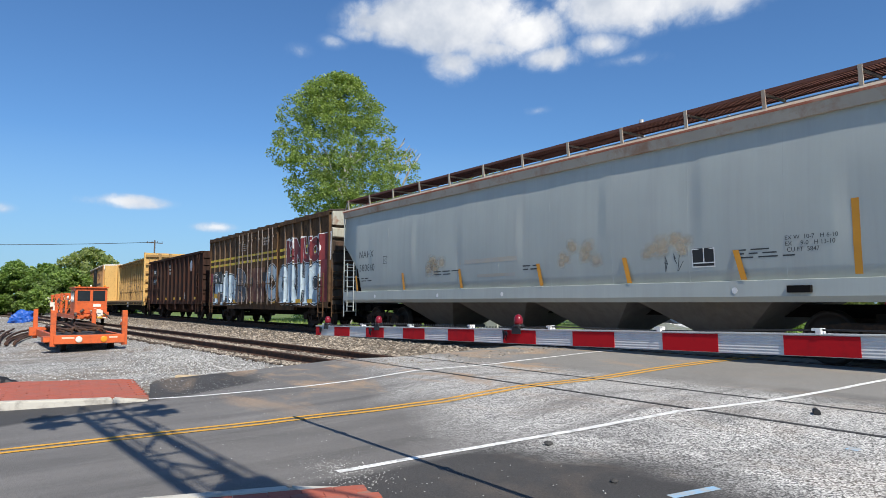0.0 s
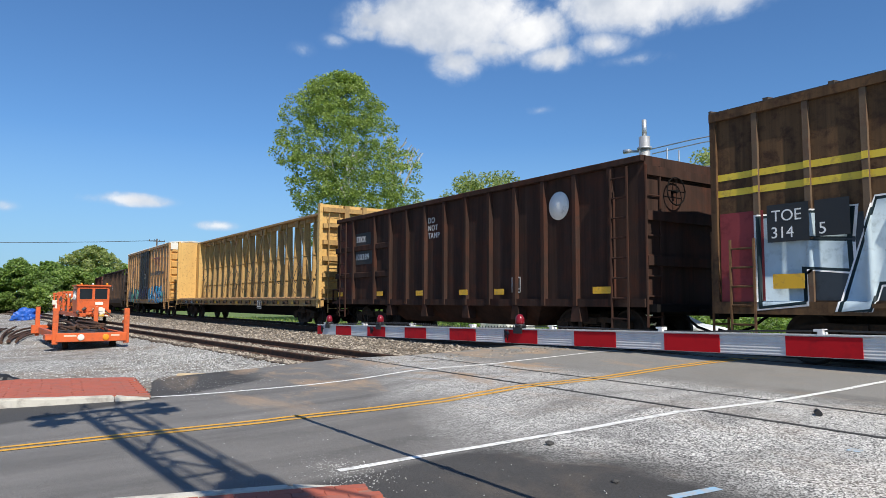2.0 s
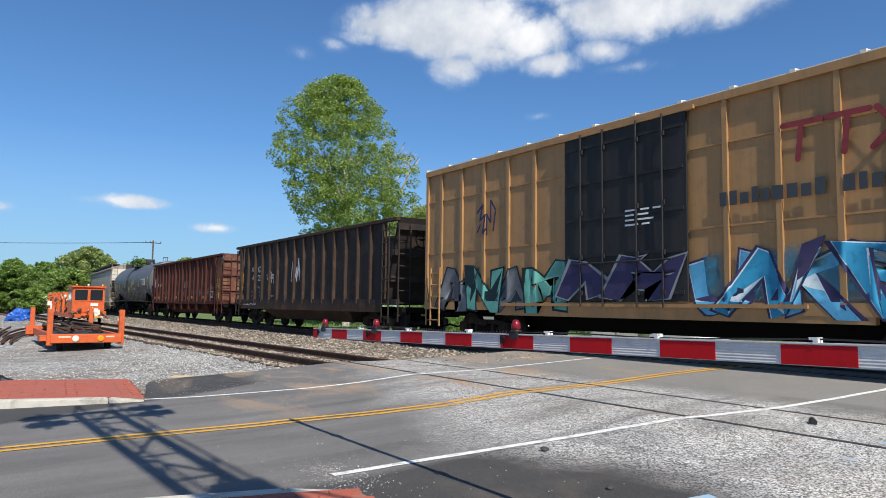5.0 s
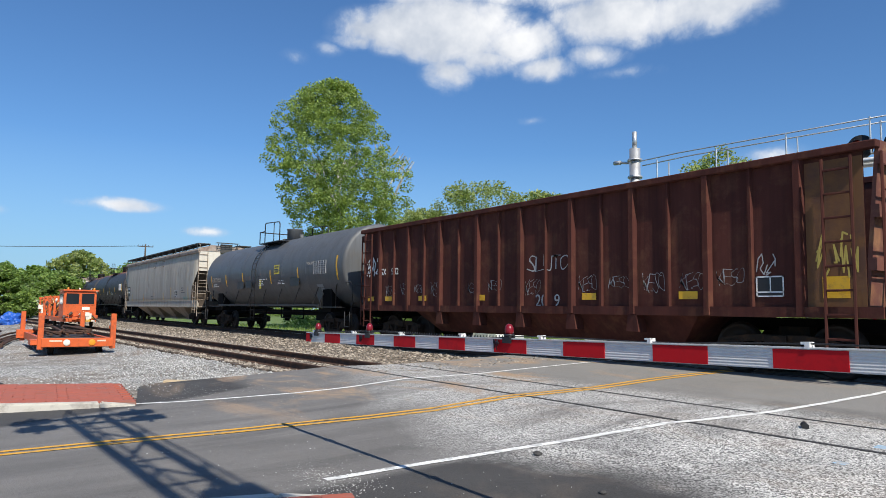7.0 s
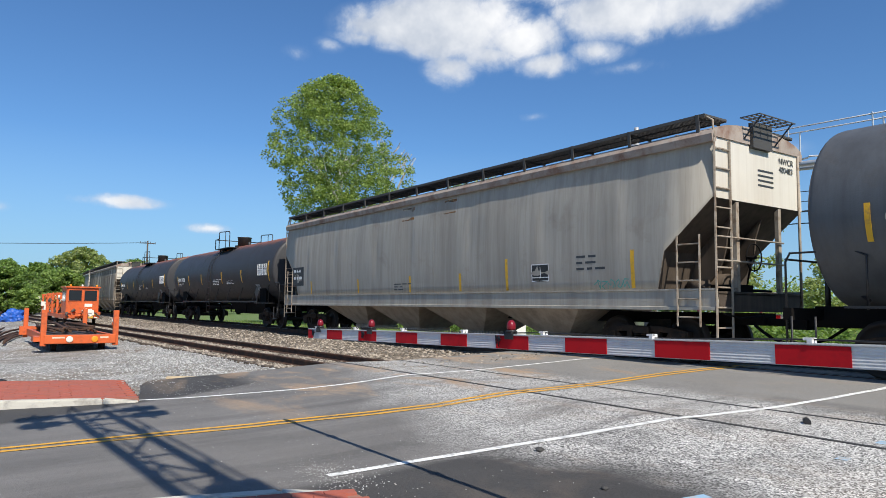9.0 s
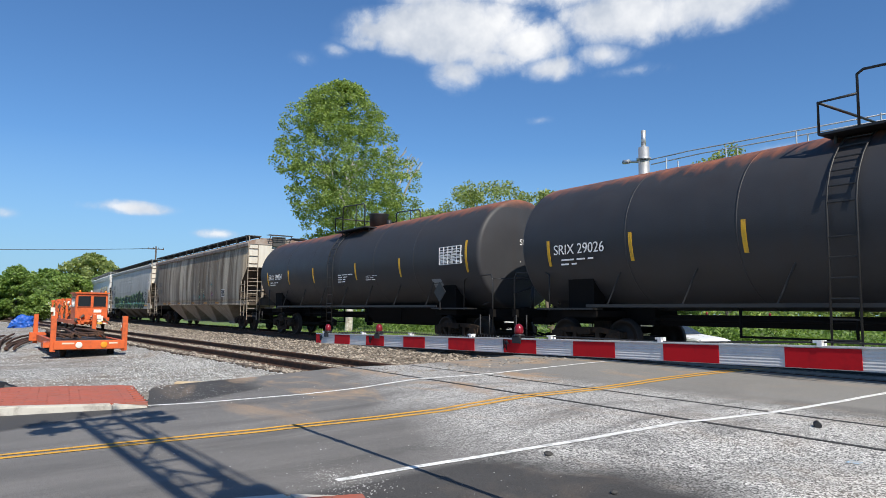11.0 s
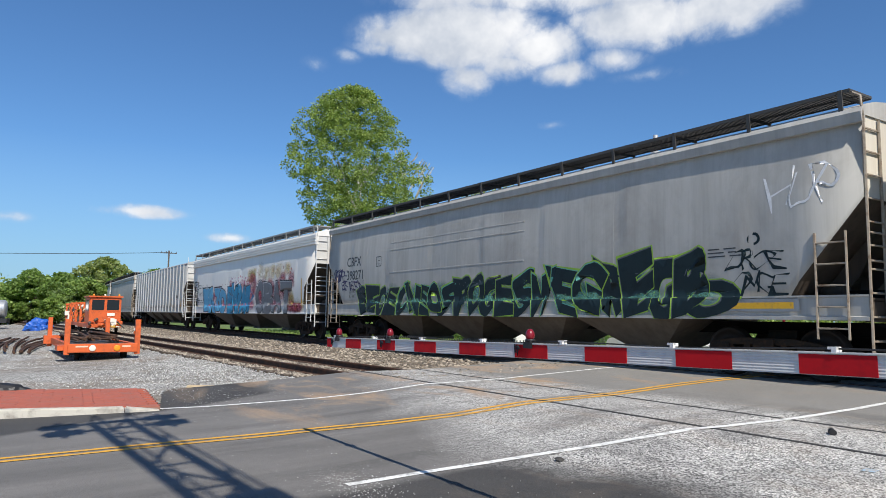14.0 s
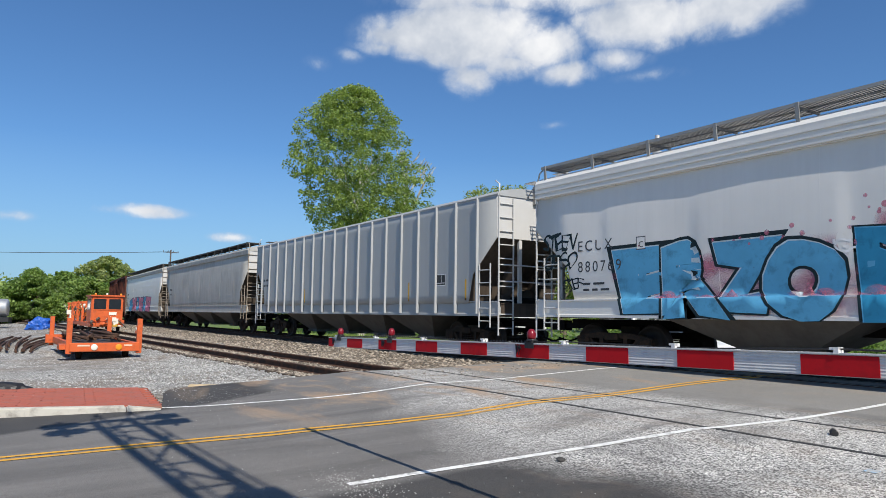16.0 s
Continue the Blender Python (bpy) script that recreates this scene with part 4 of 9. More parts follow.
        hexa(bm, [(-0.035, s * 1.53, ze + 0.03), (0.035, s * 1.53, ze + 0.03), (0.035, s * 1.56, ze + 0.03), (-0.035, s * 1.56, ze + 0.03)],
             [(-0.035, s * 1.565, z + 0.012), (0.035, s * 1.565, z + 0.012), (0.035, s * 1.59, z + 0.012), (-0.035, s * 1.59, z + 0.012)])
        box(bm, -0.02, 0.02, min(s * 0.86, s * 1.57), max(s * 0.86, s * 1.57), z - 0.09, z - 0.05)
        rod(bm, (0.0, s * 0.9, z - 0.06), (0.0, s * 0.86, ze + 0.22), 0.02, 5)
        stand = mesh_of(bm, "stand", roof if eave else walk_mat)
        n = round((2 * h - 0.6) / 1.62) + 1
        for i in range(n):
            part("stand", stand, None, car, "", pose(-h + 0.3 + (2 * h - 0.6) * i / (n - 1), 0, 0))
    # side sills
    for s in (-1, 1):
        bm = B()
        if flared:
            hexa(bm, [(-h, s * 1.50, zs), (h, s * 1.50, zs), (h, s * 1.36, zs), (-h, s * 1.36, zs)], [(-h, s * 1.592, zs + 0.1), (h, s * 1.592, zs + 0.1), (h, s * 1.42, zs + 0.1), (-h, s * 1.42, zs + 0.1)])
            hexa(bm, [(-h, s * 1.592, zs + 0.1), (h, s * 1.592, zs + 0.1), (h, s * 1.42, zs + 0.1), (-h, s * 1.42, zs + 0.1)], [(-h, s * 1.583, zs + 0.38), (h, s * 1.583, zs + 0.38), (h, s * 1.45, zs + 0.40), (-h, s * 1.45, zs + 0.40)])
            part("side_sill", bm, body, car)
            continue
        prof = [(1.40, zs), (1.575, zs), (1.575, zs + 0.06), (1.548, zs + 0.07), (1.548, zs + deep - 0.04), (1.572, zs + deep - 0.03), (1.572, zs + deep), (1.5, zs + deep)]
        loft(bm, [[(x, s * y, z) for y, z in prof] for x in (-h, h)])
        part("side_sill", bm, body, car)
    # discharge hoppers between the bogies
    x0, x1 = -h + 3.5, h - 3.5
    w = (x1 - x0) / bays
    half = w * 0.5
    bm = B()
    hexa(bm, [(-0.42, -0.55, 0.36), (0.42, -0.55, 0.36), (0.42, 0.55, 0.36), (-0.42, 0.55, 0.36)], [(-half, -1.44, zs + 0.1), (half, -1.44, zs + 0.1), (half, 1.44, zs + 0.1), (-half, 1.44, zs + 0.1)])
    box(bm, -0.5, 0.5, -0.62, 0.62, 0.28, 0.38)
    rod(bm, (0.0, -0.75, 0.33), (0.0, 0.75, 0.33), 0.05, 8)
    bay = mesh_of(bm, "discharge_bay", lo or body)
    for i in range(bays):
        part("discharge_bay", bay, None, car, "sloping discharge hopper under the car", pose(x0 + w * (i + 0.5), 0, 0))
    # end platforms, braces and ladders
    for s in (-1, 1):
        bm = B()
        box(bm, min(s * h, s * (h - 1.5)), max(s * h, s * (h - 1.5)), -1.45, 1.45, zs + 0.3, zs + 0.36)
        box(bm, min(s * h, s * (h - 0.12)), max(s * h, s * (h - 0.12)), -1.45, 1.45, zs - 0.02, zs + 0.32)
        part("end_platform", bm, body if flared else SLOPE, car)
        # plate with a rounded cut-out that carries the slope sheet
        for y in (-0.5, 0.5):
            bm = B()
            curve = [(h - 1.35 + 0.95 * math.sin(a), 1.42 + 1.15 * (1 - math.cos(a))) for a in [k * math.pi / 14 for k in range(8)]]
            slab(bm, [(s * u, z) for u, z in [(h - 2.6, 1.4)] + curve + [(h - 0.25, 3.0), (h - 0.8, 2.75), (h - 1.25, 2.2)]], y - 0.02, y + 0.02)
            part("shear_plate", bm, SLOPE, car)
        for y in (-0.75, 0.75):
            bm = B()
            box(bm, min(s * (h - 0.02), s * (h - 0.1)), max(s * (h - 0.02), s * (h - 0.1)), y - 0.05, y + 0.05, zs + 0.3, 3.2)
            part("end_post", bm, climb or RUNG, car)
        bm = B()
        ladder(bm, s * (h + 0.03), -1.55, 0.55, ze - 0.05, 0.5, "y", 10, 0.018)
        pipe(bm, [(s * (h + 0.03), -1.55, ze - 0.05), (s * (h - 0.02), -1.5, ze + 0.3), (s * (h - 0.2), -1.5, ze + 0.42)], 0.022)
        part("ladder", bm, climb or RUNG, car)
        bm = B()
        ladder(bm, s * (h - 0.55) - 0.25, -1.585, 0.75, 2.5, 0.5, "x", 5, 0.016)
        part("grab_ladder", bm, climb or RUNG, car)
        bm = B()
        pipe(bm, [(s * (h + 0.02), -1.5, 2.45), (s * (h + 0.02), 0.8, 2.45)], 0.02)
        pipe(bm, [(s * (h + 0.02), -1.5, 2.0), (s * (h + 0.02), 0.8, 2.0)], 0.02)
        pipe(bm, [(s * (h + 0.02), 1.45, 0.7), (s * (h + 0.02), 1.45, ze)], 0.03)
        part("handrail", bm, climb or RUNG, car)
        bm = B()
        for k in range(6):
            y = -0.62 + k * 0.25
            box(bm, min(s * h, s * (h + 0.42)), max(s * h, s * (h + 0.42)), y - 0.01, y + 0.01, zr + 0.13, zr + 0.15)
        for k in range(5):
            x = s * (h + 0.02 + 0.1 * k)
            box(bm, x - 0.01, x + 0.01, -0.64, 0.64, zr + 0.125, zr + 0.145)
        for y in (-0.55, 0.55):
            rod(bm, (s * h, y, zr - 0.3), (s * (h + 0.4), y, zr + 0.12), 0.018, 4)
        part("brake_step", bm, walk_mat, car)
        bm = B()
        box(bm, min(s * (h - 1.0), s * (h - 0.3)), max(s * (h - 1.0), s * (h - 0.3)), -0.5, 0.2, zs + 0.36, zs + 0.52)
        rod(bm, (s * (h - 0.5), -1.2, zs + 0.42), (s * (h - 0.5), 1.2, zs + 0.42), 0.03, 6)
        part("brake_rigging", bm, UNDER, car)
    bm = B()
    box(bm, h, h + 0.1, -0.34, 0.34, zr - 0.42, zr + 0.08)
    part("vent_box", bm, walk_mat, car)
    for s in (-1, 1):
        bm = B()
        brake_wheel(bm, s * (h - 0.3), 0.25 * s, 2.15)
        rod(bm, (s * (h - 0.5), 0.25 * s, 1.4), (s * (h - 0.35), 0.25 * s, 2.15), 0.02, 5)
        part("brake_wheel", bm, UNDER, car)
    bm = B()
    rod(bm, (h - 1.9, 0.3, 1.62), (h - 0.9, 0.3, 1.62), 0.22, 12)
    part("air_tank", bm, SLOPE, car)
    bm = B()
    rod(bm, (h - 1.2, -0.6, 1.55), (h - 0.8, -0.6, 1.55), 0.14, 10)
    part("brake_valve", bm, SLOPE, car)
    running_gear(car, h + 0.25, h - 2.05)
    return car


def skin(z):
    return -hopper_skin(z)


# ---- tank cars ----
def tank_car(label, length, paint, seed, housing, own="", table=1.04):
    car = tagged(new("tank_car"), label, "tank car", "freight cars of the train")
    h, r, zc = length / 2, 1.59, 2.70
    bm = B()
    k = 0.13
    prof = [(-h + 0.12 + 0.13 * (q / 8) ** 2, max(0.02, (r - k) * q / 8)) for q in range(9)]
    prof += [(-h + 0.25 + k * (1 - math.cos(a)), r - k + k * math.sin(a)) for a in [radians(d) for d in (25, 50, 70, 90)]]
    prof = prof + [(-p, q) for p, q in reversed(prof)]
    lathe(bm, prof, 48, "x", (0, 0, zc))
    part("tank", bm, paint, car)
    for i in range(1, 6):
        x = -h + 1.0 + (2 * h - 2) * i / 6
        bm = B()
        lathe(bm, [(x - 0.02, r - 0.02), (x - 0.02, r + 0.004), (x + 0.02, r + 0.004), (x + 0.02, r - 0.02)], 48, "x", (0, 0, zc))
        part("weld_band", bm, paint, car)
    # end sills, saddles
    for s in (-1, 1):
        bm = B()
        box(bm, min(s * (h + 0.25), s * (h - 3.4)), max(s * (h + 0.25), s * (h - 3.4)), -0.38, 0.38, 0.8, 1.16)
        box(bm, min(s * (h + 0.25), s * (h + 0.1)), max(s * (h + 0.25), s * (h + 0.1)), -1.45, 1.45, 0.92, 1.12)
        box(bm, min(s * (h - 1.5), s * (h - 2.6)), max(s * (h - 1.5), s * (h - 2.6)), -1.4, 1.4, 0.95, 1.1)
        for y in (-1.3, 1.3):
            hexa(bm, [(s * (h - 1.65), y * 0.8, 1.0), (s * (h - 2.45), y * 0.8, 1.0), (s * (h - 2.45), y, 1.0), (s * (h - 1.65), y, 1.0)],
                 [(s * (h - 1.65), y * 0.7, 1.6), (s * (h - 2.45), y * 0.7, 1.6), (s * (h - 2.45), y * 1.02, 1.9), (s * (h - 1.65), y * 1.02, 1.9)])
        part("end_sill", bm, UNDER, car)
        bm = B()
        for y in (-1.42, 1.42):
            pipe(bm, [(s * (h + 0.2), y, 0.5), (s * (h + 0.2), y, 1.9), (s * (h + 0.12), y, 2.05), (s * (h - 0.9), y, 2.05), (s * (h - 1.1), y, 1.95), (s * (h - 1.1), y, 1.1)], 0.02)
        pipe(bm, [(s * (h + 0.2), -1.42, 1.95), (s * (h + 0.2), 1.42, 1.95)], 0.02)
        pipe(bm, [(s * (h - 0.3), -1.45, 0.98), (s * (h - 0.3), -1.45, 0.45), (s * (h + 0.1), -1.45, 0.45), (s * (h + 0.1), -1.45, 0.98)], 0.02)
        part("handrail", bm, BLACK, car)
        bm = B()
        rod(bm, (s * (h + 0.2), 0.0, 1.1), (s * (h + 0.2), 0.0, 1.75), 0.05, 8)
        rod(bm, (s * (h + 0.2), 0.0, 1.75), (s * (h - 0.9), -0.9, 1.25), 0.03, 6)
        part("brace", bm, BLACK, car)
        bm = B()
        box(bm, s * (h - 1.7) - 0.9, s * (h - 1.7) + 0.9, -1.55, -1.2, 1.12, 1.16)
        part("end_step", bm, BLACK, car)
    # running rail and pipes along the belly
    for s in (-1, 1):
        bm = B()
        box(bm, -h + 2.4, h - 2.4, s * 1.5 - 0.025, s * 1.5 + 0.025, 1.17, 1.24)
        for i in range(7):
            x = -h + 3 + (2 * h - 6) * i / 6
            rod(bm, (x, s * 1.5, 1.2), (x + 0.3, s * 1.38, 1.95), 0.018, 5)
        part("grab_rail", bm, BLACK, car)
    bm = B()
    rod(bm, (-0.5, 0, 0.62), (-0.5, 0, 1.2), 0.2, 12)
    rod(bm, (-0.5, 0, 0.5), (-0.5, 0, 0.64), 0.12, 10)
    pipe(bm, [(-h + 3.4, -0.6, 0.92), (h - 3.4, -0.6, 0.92)], 0.025)
    pipe(bm, [(-3.0, -0.9, 1.15), (-3.0, -0.9, 0.62), (-0.9, -0.9, 0.62), (-0.9, -0.9, 1.15)], 0.03)
    pipe(bm, [(1.0, -0.9, 1.15), (1.0, -0.9, 0.66), (3.4, -0.9, 0.66), (3.4, -0.9, 1.15)], 0.03)
    box(bm, 3.8, 4.8, -0.5, 0.5, 0.6, 0.95)
    part("outlet_pipework", bm, UNDER, car)
    # middle ladder, platform, rails and valve housing
    bm = B()
    lx = -0.95
    pts = [(zc + r * math.sin(a) + 0.02, -(r + 0.06) * math.cos(a)) for a in [math.radians(k) for k in range(-5, 76, 10)]]
    for dx in (0, 0.46):
        pipe(bm, [(lx + dx, -1.64, 0.55), (lx + dx, -1.64, 2.5)] + [(lx + dx, y, z) for z, y in pts], 0.02, 5)
    for i in range(6):
        rod(bm, (lx, -1.64, 0.65 + i * 0.33), (lx + 0.46, -1.64, 0.65 + i * 0.33), 0.015, 5)
    for z, y in pts[1:]:
        rod(bm, (lx, y, z), (lx + 0.46, y, z), 0.015, 5)
    part("ladder", bm, BLACK, car)
    bm = B()
    zt = zc + r + 0.08
    for y in (-0.95, 0.95):
        box(bm, -1.25, 1.25, y - 0.28, y + 0.28, zt - 0.28, zt - 0.24)
        rod(bm, (-1.1, y, zt - 0.6), (-1.1, y, zt - 0.25), 0.03, 5)
        rod(bm, (1.1, y, zt - 0.6), (1.1, y, zt - 0.25), 0.03, 5)
    part("platform", bm, BLACK, car)
    bm = B()
    for y in (-1.2, 1.2):
        pipe(bm, [(-1.25, y, zt - 0.26), (-1.25, y, zt + 0.3), (-0.6, y, zt + 0.3)], 0.025)
        pipe(bm, [(-0.6, y, zt - 0.26), (-0.6, y, zt + 0.62), (-0.5, y, zt + 0.68), (1.1, y, zt + 0.6), (1.2, y, zt + 0.5), (1.2, y, zt - 0.26)], 0.025)
        pipe(bm, [(0.5, y, zt - 0.26), (0.5, y, zt + 0.62)], 0.02)
    pipe(bm, [(-1.25, -1.2, zt + 0.3), (-1.25, 1.2, zt + 0.3)], 0.025)
    part("guard_rail", bm, BLACK, car)
    bm = B()
    lathe(bm, [(zt - 0.15, 0.36), (zt + 0.34, 0.36), (zt + 0.38, 0.39), (zt + 0.42, 0.39), (zt + 0.44, 0.02)], 20, "z", (0.1, 0, 0))
    rod(bm, (0.9, 0, zt - 0.2), (0.9, 0, zt + 0.12), 0.09, 10)
    rod(bm, (-0.75, 0, zt - 0.2), (-0.75, 0, zt + 0.02), 0.25, 14)
    part("valve_housing", bm, housing, car)
    # added dark box that stands in for the shade under the belly
    if housing is BLACK:
        bm = B()
        hexa(bm, [(0.8, -0.5, 0.6), (h - 3.4, -0.5, 0.6), (h - 3.4, 0.5, 0.6), (0.8, 0.5, 0.6)], [(0.6, -0.9, 1.25), (h - 3.2, -0.9, 1.25), (h - 3.2, 0.9, 1.25), (0.6, 0.9, 1.25)])
        part("heater_pan", bm, UNDER, car)

    def tank_skin(z):
        return -math.sqrt(max(0.01, (r + 0.004) ** 2 - (z - zc) ** 2))

    for i in range(6):
        x = -h + (1.2, 3.7, 6.3, 10.0, 13.1, 16.75)[i] * h / 8.8
        bm = B()
        zz = [2.15 + 0.1 * k for k in range(10 if i == 5 else 7)]
        loft(bm, [[(x, tank_skin(z) - 0.006, z), (x + 0.09, tank_skin(z) - 0.006, z), (x + 0.09, tank_skin(z), z), (x, tank_skin(z), z)] for z in zz])
        part("reflector", bm, REFLECT, car, "yellow reflective strip")
    if own:
        lettering(own, 0.24, -h + 1.45, -r - 0.02, 2.4, FADED if paint is TANKGREY else WHITE, car)
        data_bars(car, -h + 1.7, 2.25, 2, -r - 0.008, WHITE, 0.06, seed)
        lettering(own, 0.17, h - 0.12, -0.2, 2.95, WHITE, car, "end")
        bm = B()
        for k in range(3):
            box(bm, h - 0.17, h - 0.125, -0.18, 0.75 - 0.1 * k, 2.74 - 0.14 * k, 2.78 - 0.14 * k)
        part("small_print", bm, WHITE, car)
    # ruled table, panels and data
    bm = B()
    x0, x1, z0, z1 = h - table - 1.08, h - table, 2.42, 2.92
    for k in range(7):
        z = z0 + (z1 - z0) * k / 6
        box(bm, x0, x1, tank_skin(z) - 0.012, tank_skin(z) - 0.004, z - 0.012, z + 0.012)
    for k in range(6):
        x = x0 + (x1 - x0) * k / 5
        box(bm, x - 0.01, x + 0.01, tank_skin(2.65) - 0.012, tank_skin(2.35) + 0.03, z0, z1)
    ink = WHITE if housing is BLACK else DIM
    part("ruled_table", bm, ink, car)
    data_bars(car, x0 + 0.05, z1 - 0.16, 5, tank_skin(2.66) - 0.006, ink, 0.045, seed + 3)
    data_bars(car, -0.1, 2.35, 4, -r - 0.006, WHITE, 0.05, seed + 4)
    data_bars(car, 2.0, 2.25, 3, tank_skin(2.2) - 0.012, WHITE, 0.04, seed + 5)
    bm = B()
    for u in (0, 0.5):
        hexa(bm, [(h - 2.75, tank_skin(1.72) - 0.004, 1.72), (h - 2.25, tank_skin(1.72) - 0.004, 1.72), (h - 2.25, tank_skin(1.72), 1.72), (h - 2.75, tank_skin(1.72), 1.72)],
             [(h - 2.75, tank_skin(2.02) - 0.006, 2.02), (h - 2.25, tank_skin(2.02) - 0.006, 2.02), (h - 2.25, tank_skin(2.02), 2.02), (h - 2.75, tank_skin(2.02), 2.02)])
        break
    part("stencil_panel", bm, SPRAY["grey"], car)
    # placard holder
    bm = B()
    hexa(bm, [(h - 2.35, -1.62, 1.62), (h - 2.05, -1.62, 1.32), (h - 2.05, -1.6, 1.32), (h - 2.35, -1.6, 1.62)], [(h - 2.05, -1.62, 1.92), (h - 1.75, -1.62, 1.62), (h - 1.75, -1.6, 1.62), (h - 2.05, -1.6, 1.92)])
    rod(bm, (h - 2.05, -1.6, 1.1), (h - 2.05, -1.6, 1.6), 0.02, 5)
    part("placard_holder", bm, BLACK, car)
    running_gear(car, h + 0.25, h - 1.95)
    return car


# ---- gondolas ----
def gondola(label, length, paint, z1, ribs, seed, foot=1.0, top=0.14, dark_in=None, tub=False, slope_end=0.0, rib_xs=None, end_paint=None, rib_paint=None, thin_xs=(), wheel=True):
    car = tagged(new("gondola"), label, "gondola car", "freight cars of the train")
    h = length / 2
    for s in (-1, 1):
        bm = B()
        box(bm, -h + slope_end, h - slope_end, min(s * 1.46, s * 1.49), max(s * 1.46, s * 1.49), foot, z1)
        part("side_sheet", bm, paint, car)
        bm = B()
        box(bm, -h, h, min(s * 1.44, s * 1.60), max(s * 1.44, s * 1.60), z1 - top, z1)
        bmesh.ops.bevel(bm, geom=bm.edges[:], offset=0.015, segments=1, affect="EDGES")
        part("top_chord", bm, rib_paint or paint, car)
        bm = B()
        box(bm, -h, h, min(s * 1.42, s * 1.56), max(s * 1.42, s * 1.56), foot - 0.02, foot + 0.16)
        part("side_sill", bm, paint, car)
        bm = B()
        a, b = min(s * 1.49, s * 1.59), max(s * 1.49, s * 1.59)
        o, i = (a, b) if s < 0 else (b, a)
        hexa(bm, [(-0.09, i, foot), (0.09, i, foot), (0.055, o, foot), (-0.055, o, foot)], [(-0.09, i, z1 - top), (0.09, i, z1 - top), (0.055, o, z1 - top), (-0.055, o, z1 - top)])
        me = mesh_of(bm, "rib", rib_paint or paint)
        spots = rib_xs or [-h + 0.9 + (2 * h - 1.8) * k / (ribs - 1) for k in range(ribs)]
        for x in spots:
            part("rib", me, None, car, "", pose(x, 0, 0))
        bm = B()
        hexa(bm, [(-0.045, i, foot + 0.1), (0.045, i, foot + 0.1), (0.025, o * 0.975, foot + 0.1), (-0.025, o * 0.975, foot + 0.1)], [(-0.045, i, z1 - top), (0.045, i, z1 - top), (0.025, o * 0.975, z1 - top), (-0.025, o * 0.975, z1 - top)])
        me = mesh_of(bm, "rib", rib_paint or paint)
        for x in thin_xs:
            part("rib", me, None, car, "", pose(x, 0, 0))
        if tub:
            bm = B()
            slab(bm, [(-0.11, foot), (0.11, foot), (0.16, foot - 0.36), (-0.16, foot - 0.36)], min(s * 1.3, s * 1.56), max(s * 1.3, s * 1.56))
            me = mesh_of(bm, "rib_foot", paint)
            for x in spots[2:-2] if thin_xs else spots[2:-1:2]:
                part("rib_foot", me, None, car, "", pose(x, 0, 0))
    for s in (-1, 1):
        bm = B()
        xa = s * (h - slope_end - 0.04)
        hexa(bm, [(xa - 0.03, -1.46, foot), (xa + 0.03, -1.46, foot), (xa + 0.03, 1.46, foot), (xa - 0.03, 1.46, foot)],
             [(s * (h - 0.04) - 0.03, -1.46, z1), (s * (h - 0.04) + 0.03, -1.46, z1), (s * (h - 0.04) + 0.03, 1.46, z1), (s * (h - 0.04) - 0.03, 1.46, z1)])
        for k in range(3):
            z = foot + (z1 - foot) * (0.3 + 0.3 * k)
            x = s * (h - slope_end * (1 - (z - foot) / (z1 - foot)))
            box(bm, x - 0.06, x + 0.06, -1.48, 1.48, z - 0.1, z + 0.1)
        part("end_sheet", bm, end_paint or paint, car)
        bm = B()
        ladder(bm, s * (h - 0.62) - 0.2, -1.63, 0.5, z1 - 0.2, 0.45, "x", 8)
        ladder(bm, s * (h + 0.03), -1.5, 0.55, z1 - 0.2, 0.45, "y", 8)
        part("ladder", bm, paint, car)
        bm = B()
        box(bm, min(s * h, s * (h + 0.22)), max(s * h, s * (h + 0.22)), -1.45, 1.45, 0.86, 1.02)
        part("end_sill", bm, UNDER, car)
    bm = B()
    box(bm, -h + slope_end, h - slope_end, -1.46, 1.46, foot, foot + 0.06)
    if tub:
        hexa(bm, [(-h + 4.0, -0.9, 0.45), (h - 4.0, -0.9, 0.45), (h - 4.0, 0.9, 0.45), (-h + 4.0, 0.9, 0.45)], [(-h + 3.3, -1.4, foot), (h - 3.3, -1.4, foot), (h - 3.3, 1.4, foot), (-h + 3.3, 1.4, foot)])
    part("floor_pan", bm, dark_in or paint, car)
    if wheel:
        bm = B()
        brake_wheel(bm, h + 0.1, -0.6, z1 - 0.7, 0.3)
        part("brake_wheel", bm, UNDER, car)
    running_gear(car, h + 0.25, h - 1.95)
    return car


